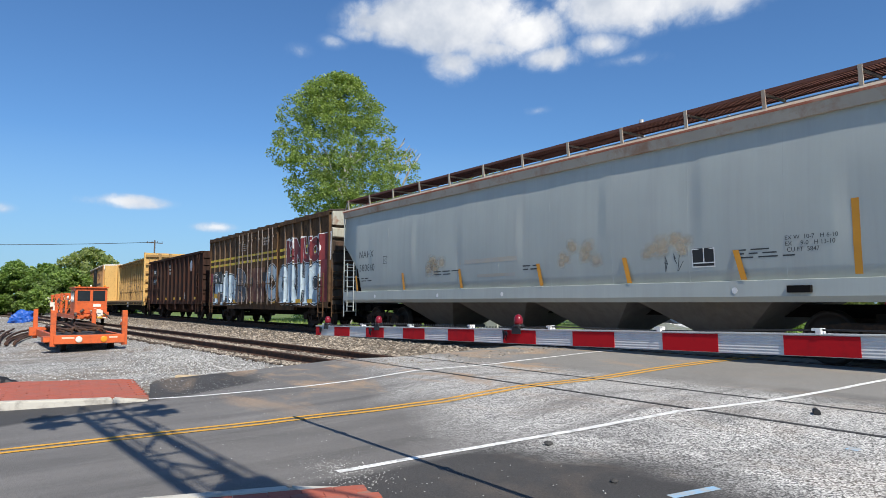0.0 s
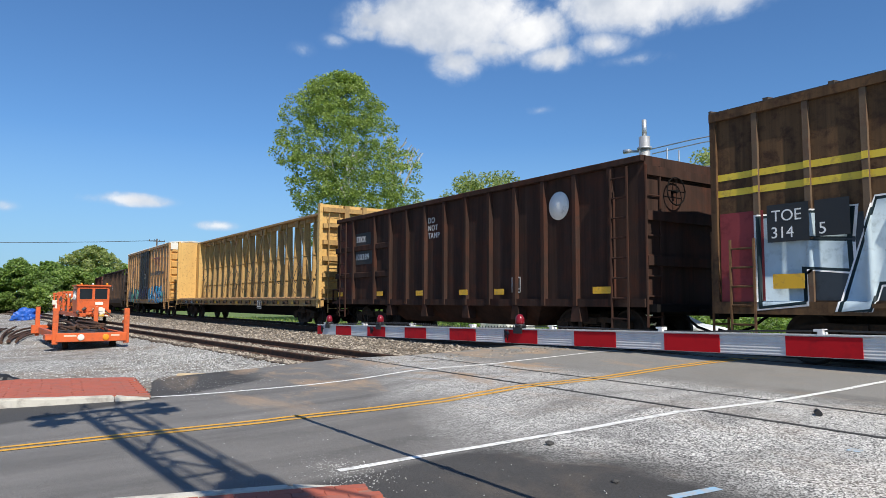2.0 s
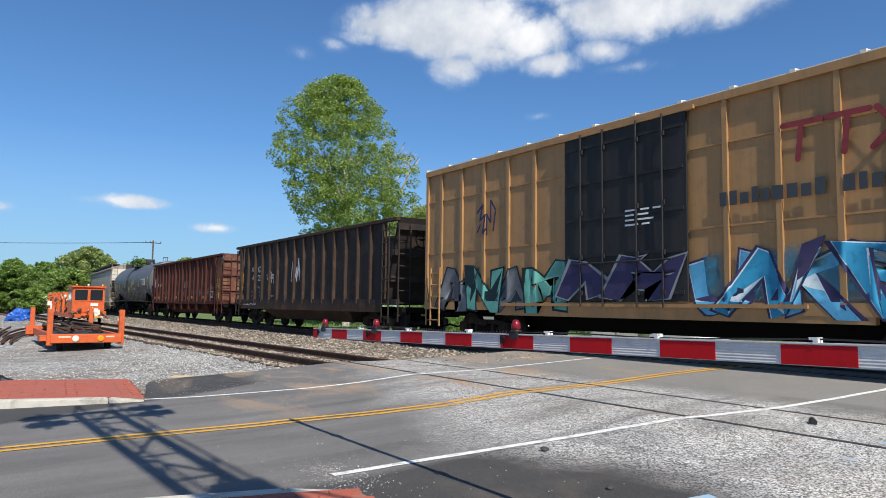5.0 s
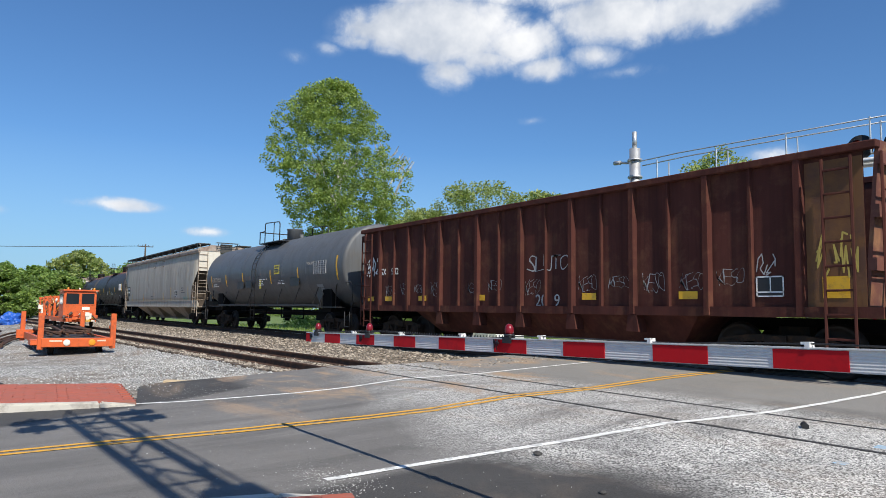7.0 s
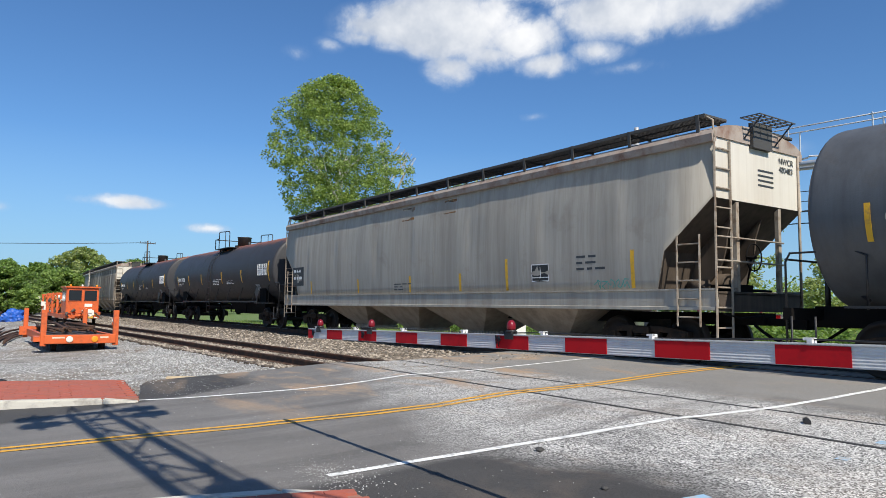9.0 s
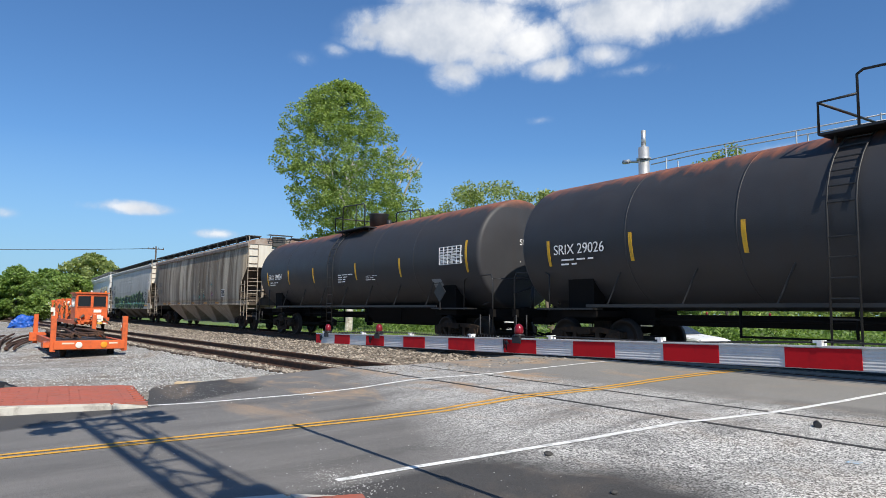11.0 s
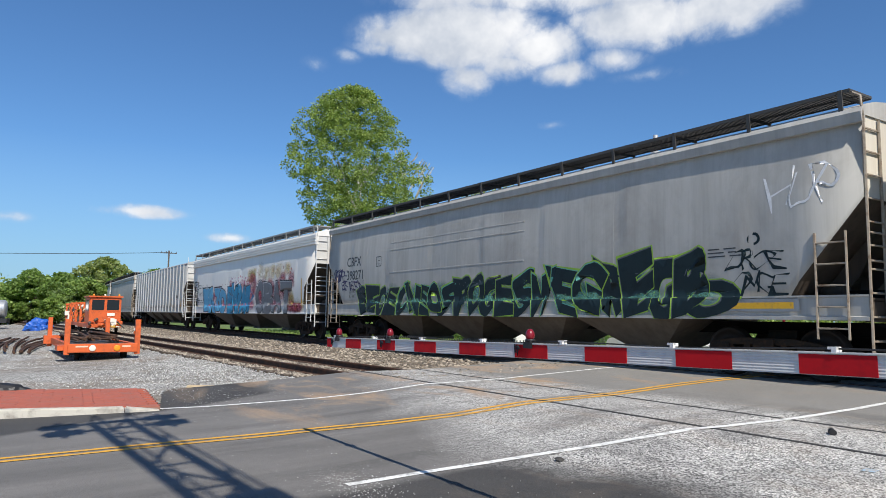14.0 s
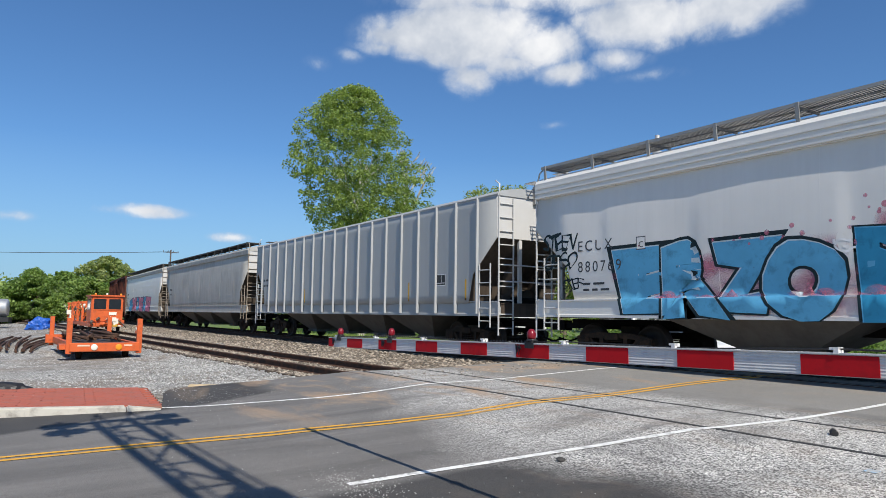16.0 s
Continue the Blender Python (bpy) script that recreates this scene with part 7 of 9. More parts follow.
def cars_tanks_and_hoppers():
    def tank(a, b, label, paint, seed, own):
        car = tank_car(label, b - a, paint, seed, TANKGREY if paint is TANKGREY else BLACK, own, 1.68 if paint is TANKGREY else 1.04)
        TRAIN.append((car, (a + b) / 2))
        return car

    car = tank(137.4, 154.5, "dark grey tank car with a guard-railed top platform", TANKGREY, 3, "GATX 511")
    h = (154.5 - 137.4) / 2
    plate("notice_sign", 1.65, 2.25, 2.55, 2.95, -1.585, surface("sign_yellow", (0.72, 0.55, 0.02), 0.5), car, "yellow notice sign")
    bm = B()
    for k in range(3):
        box(bm, 1.72, 2.18, -1.592, -1.589, 2.62 + 0.11 * k, 2.67 + 0.11 * k)
    part("notice_bars", bm, INK, car)
    plate("notice_sign", -0.1, 0.12, 1.95, 2.35, -1.575, surface("sign_yellow", (0.72, 0.55, 0.02), 0.5), car, "small yellow notice")
    lettering("FRA AIP", 0.13, h - 3.4, -1.605, 2.8, FADED, car)
    for x in (-3.2, -2.0, 3.4):
        plate("stencil_panel", x, x + 0.9, 2.0, 2.45, -1.545, BLACK, car)

    a, b = 155.97, 176.49
    h = (b - a) / 2
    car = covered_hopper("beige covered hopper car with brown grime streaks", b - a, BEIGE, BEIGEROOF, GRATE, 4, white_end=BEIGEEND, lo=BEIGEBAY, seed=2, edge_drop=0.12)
    plate("stencil_panel", -h + 0.85, -h + 1.9, 1.85, 2.6, -1.605, BLACK, car)
    data_bars(car, -h + 0.95, 2.4, 2, -1.612, WHITE, 0.17, 4)
    data_panel(car, h - 5.0, 1.7, -1.595, 0.6, 0.42)
    data_bars(car, h - 3.5, 2.2, 3, -1.605, INK, 0.08, 6)
    data_bars(car, -h + 9.0, 1.75, 3, -1.59, INK, 0.05, 7)
    reflectors(car, [-h + 2.6, -h + 6.5, -h + 9.9, h - 8.0], 1.5, 2.0, 0, 0.1, lambda z: skin(z) - 0.003)
    reflectors(car, [h - 6.0, h - 1.95], 1.5, 2.3, 0, 0.1, lambda z: skin(z) - 0.003)
    scrawl(car, h - 3.0, h - 2.0, 1.5, 1.7, 5, SPRAY["mint"], skin, 5, 0.02)
    lettering("NWCR\n480483", 0.13, h + 0.012, 0.72, 4.1, INK, car, "end")
    bm = B()
    for k in range(4):
        box(bm, h + 0.004, h + 0.012, -0.05, 0.5, 3.86 - k * 0.1, 3.89 - k * 0.1)
    part("small_print", bm, INK, car)
    for k in range(2):
        plate("rust_run", -h + 9.4 + 2.3 * k, -h + 10.1 + 2.2 * k, 3.75, 4.15, -1.59 + 0.03, MIST["rust"], car)
    TRAIN.append((car, (a + b) / 2))

    tank(177.7, 195.3, "black tank car with rust along its crown", TANKBLACK, 7, "SRIX 29026")
    tank(196.6, 214.2, "black tank car with rust along its crown", TANKBLACK, 9, "SRIX 29024")

    a, b = 215.87, 236.39
    h = (b - a) / 2
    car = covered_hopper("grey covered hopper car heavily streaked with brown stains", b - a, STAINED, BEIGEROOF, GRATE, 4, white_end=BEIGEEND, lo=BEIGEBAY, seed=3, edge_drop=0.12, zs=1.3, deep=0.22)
    lettering("CEFX", 0.28, -h + 1.2, -1.61, 2.62, INK, car, spread=1.05, bold=0.009)
    lettering("635784", 0.28, -h + 1.2, -1.605, 2.12, INK, car, spread=1.05, bold=0.009)
    data_bars(car, -h + 1.3, 1.75, 2, -1.59, INK, 0.08, 4)
    lettering("CEFX\n635784", 0.15, h + 0.012, 0.35, 4.05, INK, car, "end")
    data_panel(car, h - 4.2, 1.75, -1.598, 0.55, 0.4)
    bm = B()
    for k in range(5):
        box(bm, h + 0.004, h + 0.012, -0.35, 0.15 if k < 3 else 0.6, 4.15 - k * 0.11, 4.185 - k * 0.11)
    part("small_print", bm, INK, car)
    word = lettering("class", 0.34, -h + 11.5, -1.605, 2.05, CREAMTAG, car, name="paint_tag", label="pale hand-sprayed word", bold=-0.012)
    word.matrix_basis = pose(-h + 11.5, -1.605, 2.05) @ Matrix.Rotation(math.radians(-42), 4, "Y") @ Matrix.Rotation(math.pi / 2, 4, "X")
    scrawl(car, -h + 12.2, -h + 13.0, 1.95, 2.25, 3, CREAMTAG, None, 5, 0.022)
    scrawl(car, -h + 9.0, -h + 9.4, 1.9, 2.3, 2, CREAMTAG, None, 8, 0.022)
    mist_cloud(car, -h + 10.5, -h + 11.0, 1.75, 2.2, PUFF["mint"], None, 71, 1, 0, 0.35)
    mist_cloud(car, -h + 11.8, -h + 13.6, 1.62, 1.95, PUFF["mint"], None, 72, 3, 0, 0.35)
    mist_cloud(car, -h + 14.0, -h + 15.0, 2.2, 2.65, PUFF["mint"], None, 73, 2, 0, 0.35)
    mist_cloud(car, -h + 14.1, -h + 14.9, 1.75, 2.15, PUFF["rose"], None, 74, 1, 0, 0.4)
    for x in (-h + 2.9, -h + 4.3, -h + 6.9, -h + 10.35, -h + 13.0, -h + 15.3):
        plate("reflector", x, x + 0.66, 1.36, 1.47, -1.604, surface("faded_orange", (0.38, 0.19, 0.05), 0.7), car)
    TRAIN.append((car, (a + b) / 2))

    a, b = 237.62, 257.89
    h = (b - a) / 2
    car = covered_hopper("light grey covered hopper car with green and black spray-painted shapes", b - a, CLEAN, CLEAN, GRATE, 4, white_end=BEIGEEND, lo=DARKBAY, edge_drop=0.14, toe=3.0, seed=4)
    lettering("CBFX", 0.35, -h + 1.62, -1.613, 2.86, INK, car, spread=1.02, bold=0.006)
    lettering("398271", 0.35, -h + 1.64, -1.608, 2.36, INK, car, spread=1.0, bold=0.006)
    lettering("LD LMT 218400\nLT WT    67600", 0.13, -h + 1.85, -1.6, 1.86, INK, car)
    bm = B()
    for u, v, z0, z1 in ((4.0, 4.35, 2.75, 2.775), (4.0, 4.35, 3.075, 3.1), (4.0, 4.025, 2.775, 3.075), (4.325, 4.35, 2.775, 3.075)):
        box(bm, -h + u, -h + v, -1.61, -1.607, z0, z1)
    part("stencil_frame", bm, INK, car)
    lettering("C", 0.16, -h + 4.1, -1.618, 2.82, INK, car)
    for z0, x0, x1 in ((3.5, 5.0, 12.0), (3.26, 5.0, 12.0), (2.5, 5.0, 12.0)):
        bm = B()
        own = SIDES[car.name]
        n = round((x1 - x0) / 0.2)
        loft(bm, [[(x, own(x, z0) + d, z0 + e) for d, e in ((0.01, -0.022), (-0.006, -0.014), (-0.006, 0.014), (0.01, 0.022))] for x in [-h + x0 + (x1 - x0) * q / n for q in range(n + 1)]])
        part("side_rib", bm, CLEAN, car)
    inks = [SPRAY["night"]]
    mist_cloud(car, -7.2, 7.4, 1.1, 2.1, PUFF["mint"], None, 51, 60, 0, 0.75)
    for k, (word, u, v, top) in enumerate((("BEOE", -7.45, -4.75, 2.05), ("CNEOS", -4.65, -1.35, 2.08), ("POGE", -1.2, 1.35, 2.2), ("SWEG", 1.4, 4.5, 2.22), ("REGB", 4.55, 7.2, 2.4))):
        sprayed(car, word, u, v, 1.08, top, inks, SPRAY["lime"], None, 51 + k, SPRAY["mint"] if k % 2 else SPRAY["slate"], None, 0.07, 0.03, 1.9, 1.2)
    sprayed(car, "O", 6.7, 7.8, 1.08, 1.8, inks, SPRAY["lime"], None, 58, SPRAY["slate"], None, 0.085, 0.02, 1.0, 1.2)
    sprayed(car, "DROE", 7.75, 8.75, 1.95, 2.3, [SPRAY["night"]], None, None, 61, None, None, -0.012, 0.0, 2.2, 1.35)
    sprayed(car, "DMGE", 7.8, 8.8, 1.5, 1.88, [SPRAY["night"]], None, None, 62, None, None, -0.012, 0.0, 2.2, 1.35)
    sprayed(car, "O", 8.1, 8.35, 2.38, 2.62, [SPRAY["night"]], None, None, 63, None, None, 0.035, 0.0, 0.6, 1.0)
    sprayed(car, "HUP", 8.55, 9.75, 2.95, 3.65, [SPRAY["white"]], None, None, 64, None, None, -0.03, 0.0, 2.2, 1.1, (), (3.1, 3.3, 3.5))
    sprayed(car, "SEIRE", -h + 0.5, -h + 1.65, 2.3, 2.78, [SPRAY["plum"]], None, None, 65, None, None, -0.012, 0.0, 2.2, 1.35)
    sprayed(car, "BENESON", -h + 1.25, -h + 3.0, 1.98, 2.3, [SPRAY["plum"]], None, None, 66, None, None, -0.012, 0.0, 2.2, 1.35)
    plate("data_board", h - 2.6, h - 1.1, 1.2, 1.42, -1.58, SPRAY["grey"], car)
    plate("data_board", h - 2.5, h - 1.2, 1.25, 1.36, -1.586, REFLECT, car)
    data_bars(car, h - 2.85, 2.35, 3, -1.605, INK, 0.04, 8)
    TRAIN.append((car, (a + b) / 2))

    a, b = 259.31, 279.33
    h = (b - a) / 2
    car = covered_hopper("silver grey covered hopper car with blue and pink spray-painted shapes", b - a, SILVER, SILVER, ZINC, 3, white_end=SILVEREND, lo=RUSTBAY, edge_drop=0.38, climb=SILVEREND, seed=6)
    for z in (4.02, 4.14, 4.26):
        bm = B()
        box(bm, -h, h, -hopper_skin(4.36) - 0.14, -hopper_skin(4.36) - 0.06, z - 0.02, z + 0.02)
        part("eave_rib", bm, SILVER, car)
    lettering("ECUX", 0.25, -h + 1.45, -1.613, 2.58, INK, car, spread=1.35)
    lettering("880769", 0.25, -h + 1.45, -1.608, 2.1, INK, car, spread=1.35)
    data_bars(car, -h + 1.6, 1.8, 2, -1.595, INK, 0.08, 4)
    mist_cloud(car, -7.3, -2.2, 1.1, 2.5, PUFF["pink"], None, 71, 26, 30)
    mist_cloud(car, -2.2, 2.6, 1.1, 2.85, PUFF["pink"], None, 72, 26, 90)
    mist_cloud(car, 1.9, 7.4, 1.1, 3.05, PUFF["rose"], None, 73, 34, 20, 0.9)
    mist_cloud(car, 1.4, 7.0, 2.7, 3.4, PUFF["amber"], None, 75, 14, 0, 1.1, 0.45)
    mist_cloud(car, 7.2, 8.7, 1.1, 2.2, PUFF["amber"], None, 76, 7, 0, 0.8, 0.5)
    sprayed(car, "ERZO", -7.15, -2.7, 1.07, 2.55, [SPRAY["sky"]], SPRAY["night"], None, 71, SPRAY["frost"], None, 0.095, 0.06, 0.9, 1.3)
    sprayed(car, "EMPAR", -2.3, 1.75, 1.07, 2.6, [SPRAY["teal"]], SPRAY["night"], None, 74, SPRAY["sky"], None, 0.08, 0.055, 1.5, 1.25)
    bm = B()
    bm.faces.new([bm.verts.new((u, SIDES[car.name](u, v) - 0.003, v)) for u, v in ((1.6, 2.3), (2.35, 1.95), (1.6, 1.6))])
    part("painted_arrow", bm, SPRAY["teal"], car, "spray-painted arrow head")
    sprayed(car, "OBAT", 2.6, 7.3, 1.07, 2.66, [SPRAY["lead"]], SPRAY["night"], None, 78, SPRAY["white"], None, 0.075, 0.05, 0.4, 1.12)
    sprayed(car, "NGA", -2.9, -2.25, 2.15, 2.4, [SPRAY["white"]], None, None, 79, None, None, 0.01, 0.0, 1.0, 1.1)
    sprayed(car, "STEEN", -h + 0.3, -h + 1.35, 2.65, 3.05, [SPRAY["night"]], None, None, 80, None, None, 0.0, 0.0, 1.8, 1.25, (), (2.8, 2.95))
    sprayed(car, "ORSO", -h + 0.35, -h + 1.4, 2.2, 2.6, [SPRAY["night"]], None, None, 81, None, None, 0.0, 0.0, 1.8, 1.25)
    sprayed(car, "CKEF", -h + 0.95, -h + 1.6, 1.72, 1.98, [SPRAY["night"]], None, None, 82, None, None, 0.0, 0.0, 1.8, 1.25)
    plate("stencil_frame", -h + 3.2, -h + 3.45, 2.5, 2.78, -1.607, INK, car)
    plate("stencil_frame", -h + 3.22, -h + 3.43, 2.52, 2.76, -1.611, SILVER, car)
    lettering("C", 0.13, -h + 3.27, -1.618, 2.55, INK, car)
    mist_cloud(car, h - 3.0, h - 1.4, 1.1, 1.55, PUFF["rose"], None, 5, 16, 0, 0.5)
    reflectors(car, [h - 1.5], 1.5, 2.6, 0, 0.1, lambda z: skin(z) - 0.003)
    TRAIN.append((car, (a + b) / 2))

    a, b = 280.93, 300.83
    h = (b - a) / 2
    car = covered_hopper("ribbed light grey covered hopper car", b - a, STEELBLUE, STEELBLUE, ZINC, 4, zr=4.62, white_end=SILVEREND, troughs=False, edge_drop=0.04, lo=RUSTBAY, climb=SILVEREND, sl=straight_side, walkway=False, over=0.02)
    bm = B()
    loft(bm, [[(-0.05, -1.575 + w, z), (-0.025, -1.645 + w, z), (0.025, -1.645 + w, z), (0.05, -1.575 + w, z)] for z, w in ((1.12, 0.0), (4.34, 0.0), (4.44, 0.1))])
    me = mesh_of(bm, "side_post", STEELBLUE)
    for k in range(18):
        part("side_post", me, None, car, "", pose(-h + 0.9 + (2 * h - 1.8) * k / 17, 0, 0))
    data_panel(car, h - 3.0, 1.95, -1.59, 0.5, 0.35)
    data_bars(car, -h + 1.1, 2.6, 2, -1.605, INK, 0.15, 4)
    reflectors(car, [-h + 6.4, h - 4.7, h - 1.5], 1.5, 2.1, 0, 0.08, lambda z: skin(z) - 0.003)
    TRAIN.append((car, (a + b) / 2))

    for k, (a, b) in enumerate(((302.4, 321.9), (323.4, 342.6))):
        car = covered_hopper("light grey covered hopper car" if k == 0 else "light grey covered hopper car with blue and pink paint", b - a, CLEAN if k == 0 else SILVER, CLEAN, GRATE, 3, white_end=SILVEREND, lo=RUSTBAY)
        h = (b - a) / 2
        data_bars(car, -h + 1.3, 2.6, 2, -1.605, INK, 0.2, 4)
        if k:
            sprayed(car, "SMOEKE", -h + 3, h - 5, 1.07, 2.3, [SPRAY["sky"], SPRAY["pink"]], SPRAY["plum"], None, 91, None, None, 0.08, 0.05)
        TRAIN.append((car, (a + b) / 2))
    a, b = 344.2, 361.0
    car = boxcar("dark red boxcar at the tail of the visible train", b - a, OXIDE, 0.9, 4.6, [OXIDE], [(-1.5, 1.5)], [-7.4, -6.2, -5.0, -3.8, -2.6, 2.6, 3.8, 5.0, 6.2, 7.4], OXIDE, OXIDE, 9)
    TRAIN.append((car, (a + b) / 2))


car_grey_hopper()
car_brown_boxcar()
car_dark_gondola()
car_centre_beam()
car_yellow_boxcar()
car_black_gondola()
car_red_gondola()
cars_tanks_and_hoppers()


for car, _ in TRAIN:
    if car.name in SIDES:
        settle(car)


def rolled(t):
    """Metres that the train has run by t seconds."""
    return 16.28 * t + 0.022 * t * t


# ---- crossing gear ----
RED = surface("sheeting_red", (0.52, 0.012, 0.018), 0.7, spec=0.15, vary=0.12, scale=4.0, patches=((0.36, 0.012, 0.018), 0.3, 9.0), bump=0.02)
ARMWHITE = surface("sheeting_white", (0.66, 0.65, 0.625), 0.45, vary=0.08, scale=5.0, patches=((0.55, 0.55, 0.56), 0.4, 12.0), bump=0.02)
LENS = plain("red_lens", (0.2, 0.006, 0.014), 0.3)
LENS_LIT = plain("red_lens_lit", (0.6, 0.02, 0.02), 0.3, 0, 0.12)
CABLE = plain("cable_black", (0.015, 0.015, 0.016), 0.5)


def gate_arm(name_label, root, length, z_root, z_tip, way, first, lights):
    """A striped barrier arm from root (x, y) along way (+1 or -1 in x), red and white every 35 cm."""
    x, y = root
    gate = tagged(new("crossing_gate"), name_label, "barrier gate", "crossing gates")
    gate.matrix_basis = pose(x - way * 0.45, y, 0)
    drop = math.degrees(math.atan2(z_root - z_tip, length))
    bm = B()
    front = [(-0.0128 if k % 2 else -0.0114, -0.1 + 0.1 * k / 14) for k in range(15)]
    loft(bm, [[(u, y, z) for y, z in front + [(0.016, 0.0), (0.016, -0.1)]] for u in (0, way * length)])
    arm = part("arm", bm, ARMWHITE, gate, "", pose(way * 0.45, 0, z_root, 0, drop * (1 if way > 0 else -1), 0))
    zg = rough_land(x - way * 0.45, y)
    bm = B()
    rod(bm, (0, 0, zg - 0.05), (0, 0, 1.4), 0.07, 14)
    box(bm, -0.2, 0.2, -0.2, 0.2, zg - 0.05, zg + 0.06)
    part("post", bm, STEEL, gate)
    bm = B()
    box(bm, -0.3, 0.3, 0.05, 0.4, 0.55, 1.25)
    bmesh.ops.bevel(bm, geom=bm.edges[:], offset=0.03, segments=2, affect="EDGES")
    part("housing", bm, STEEL, gate)
    bm = B()
    box(bm, min(way * 0.5, -way * 1.2), max(way * 0.5, -way * 1.2), -0.03, 0.03, z_root - 0.1, z_root)
    box(bm, min(-way * 0.9, -way * 1.3), max(-way * 0.9, -way * 1.3), -0.11, 0.11, z_root - 0.25, z_root + 0.15)
    part("counterweight", bm, STEEL, gate)
    bm = B()
    box(bm, min(0, way * length), max(0, way * length), -0.02, 0.02, -0.001, 0.006)
    part("top_edge", bm, ARMWHITE, arm)
    k = 0
    while first + k * 0.6956 < length:
        a = first + k * 0.6956
        b = min(length, a + 0.345)
        bm = B()
        box(bm, min(way * a, way * b), max(way * a, way * b), -0.0165, -0.0135, -0.097, -0.005)
        part("red_stripe", bm, RED, arm, "red reflective stripe")
        k += 1
    for u in lights:
        bm = B()
        box(bm, way * u - 0.03, way * u + 0.03, -0.025, 0.03, -0.015, 0.03)
        box(bm, way * u - 0.045, way * u + 0.045, -0.027, -0.019, -0.03, 0.01)
        rod(bm, (way * u, 0, 0.015), (way * u, 0, 0.035), 0.034, 12)
        lamp = part("arm_lamp", bm, BLACK, arm)
        bm = B()
        lathe(bm, [(0.03, 0.015), (0.034, 0.027), (0.05, 0.033), (0.078, 0.031), (0.1, 0.019), (0.106, 0.004)], 14, "z", (way * u, 0, 0))
        part("lens", bm, LENS, arm, "red glass lens")
        bm = B()
        for j in range(5):
            a = j * 1.2
            pipe(bm, [(way * (u + 0.1), -0.03, -0.01), (way * (u + 0.1) + 0.03 * math.cos(a), -0.035, -0.04 - 0.02 * j * 0.5), (way * (u + 0.14), -0.03, -0.005)], 0.004, 4)
        part("cable_knot", bm, CABLE, arm)
    # coiled cable along the top edge
    bm = B()
    u0, u1 = lights[0], lights[-1]
    n = 260
    pts = []
    for j in range(n + 1):
        u = u0 + (u1 - u0) * j / n
        sag = 0.012 * math.sin(u * 2.3)
        pts.append((way * u, 0.01 * math.sin(j * 2.1), 0.02 + 0.009 * math.cos(j * 2.1) + sag))
    pipe(bm, pts, 0.0045, 4)
    pipe(bm, [(way * u0 * j / 12, 0.0, 0.014 + 0.008 * math.sin(j * 1.3)) for j in range(13)], 0.006, 4)
    part("cable", bm, CABLE, arm)
    for j in range(9):
        bm = B()
        u = 0.4 + j * (length - 0.6) / 8
        box(bm, way * u - 0.012, way * u + 0.012, -0.022, 0.022, 0.0, 0.03)
        box(bm, way * u - 0.03, way * u + 0.012, -0.02, 0.0, 0.018, 0.03)
        part("clip", bm, WHITE, arm)
    return gate


def flasher(bm_black, bm_lens, x, y, z, r=0.3):
    lathe(bm_black, [(y - 0.02, 0.02), (y - 0.02, r), (y, r), (y, 0.02)], 24, "y", (x, 0, z))
    lathe(bm_black, [(y - 0.2, 0.15), (y - 0.2, 0.16), (y - 0.02, 0.16), (y - 0.02, 0.15)], 18, "y", (x, 0, z), False)
    lathe(bm_black, [(y, 0.16), (y + 0.2, 0.16), (y + 0.22, 0.02)], 18, "y", (x, 0, z))
    lathe(bm_lens, [(y - 0.15, 0.01), (y - 0.135, 0.08), (y - 0.08, 0.145), (y - 0.021, 0.147)], 18, "y", (x, 0, z))


def near_gate():
    gate_arm("lowered barrier arm with red and white stripes", (0.51, 3.218), 7.67, 0.948, 0.794, -1, 1.99, [4.27, 6.28, 7.4])


near_gate()


def cantilever_frame(ob, x0, x1, y, z, gap, r, yaw=0.0, rail_h=0.8):
    """Two pipes with cross braces and a handrail over the road."""
    for s in (-1, 1):
        bm = B()
        rod(bm, (x0, y + s * gap / 2, z), (x1, y + s * gap / 2, z), r, 14, r * 0.8)
        part("boom_pipe", bm, STEEL, ob)
    n = max(3, round(abs(x1 - x0) / 1.1))
    for i in range(n):
        xa, xb = x0 + (x1 - x0) * i / n, x0 + (x1 - x0) * (i + 1) / n
        bm = B()
        rod(bm, (xb, y - gap / 2, z), (xb, y + gap / 2, z), 0.03, 6)
        s = 1 if i % 2 else -1
        rod(bm, (xa, y - s * gap / 2, z), (xb, y + s * gap / 2, z), 0.03, 6)
        part("brace", bm, STEEL, ob)
    for s in (-1, 1):
        bm = B()
        for hh in (rail_h, rail_h * 0.99):
            rod(bm, (x0, y + s * gap / 2, z + hh), (x1, y + s * gap / 2, z + hh), 0.022, 6)
        for i in range(n + 1):
            if i % 2 == 0:
                u = x0 + (x1 - x0) * i / n
                rod(bm, (u, y + s * gap / 2, z), (u, y + s * gap / 2, z + rail_h), 0.022, 6)
        part("handrail", bm, STEEL, ob)


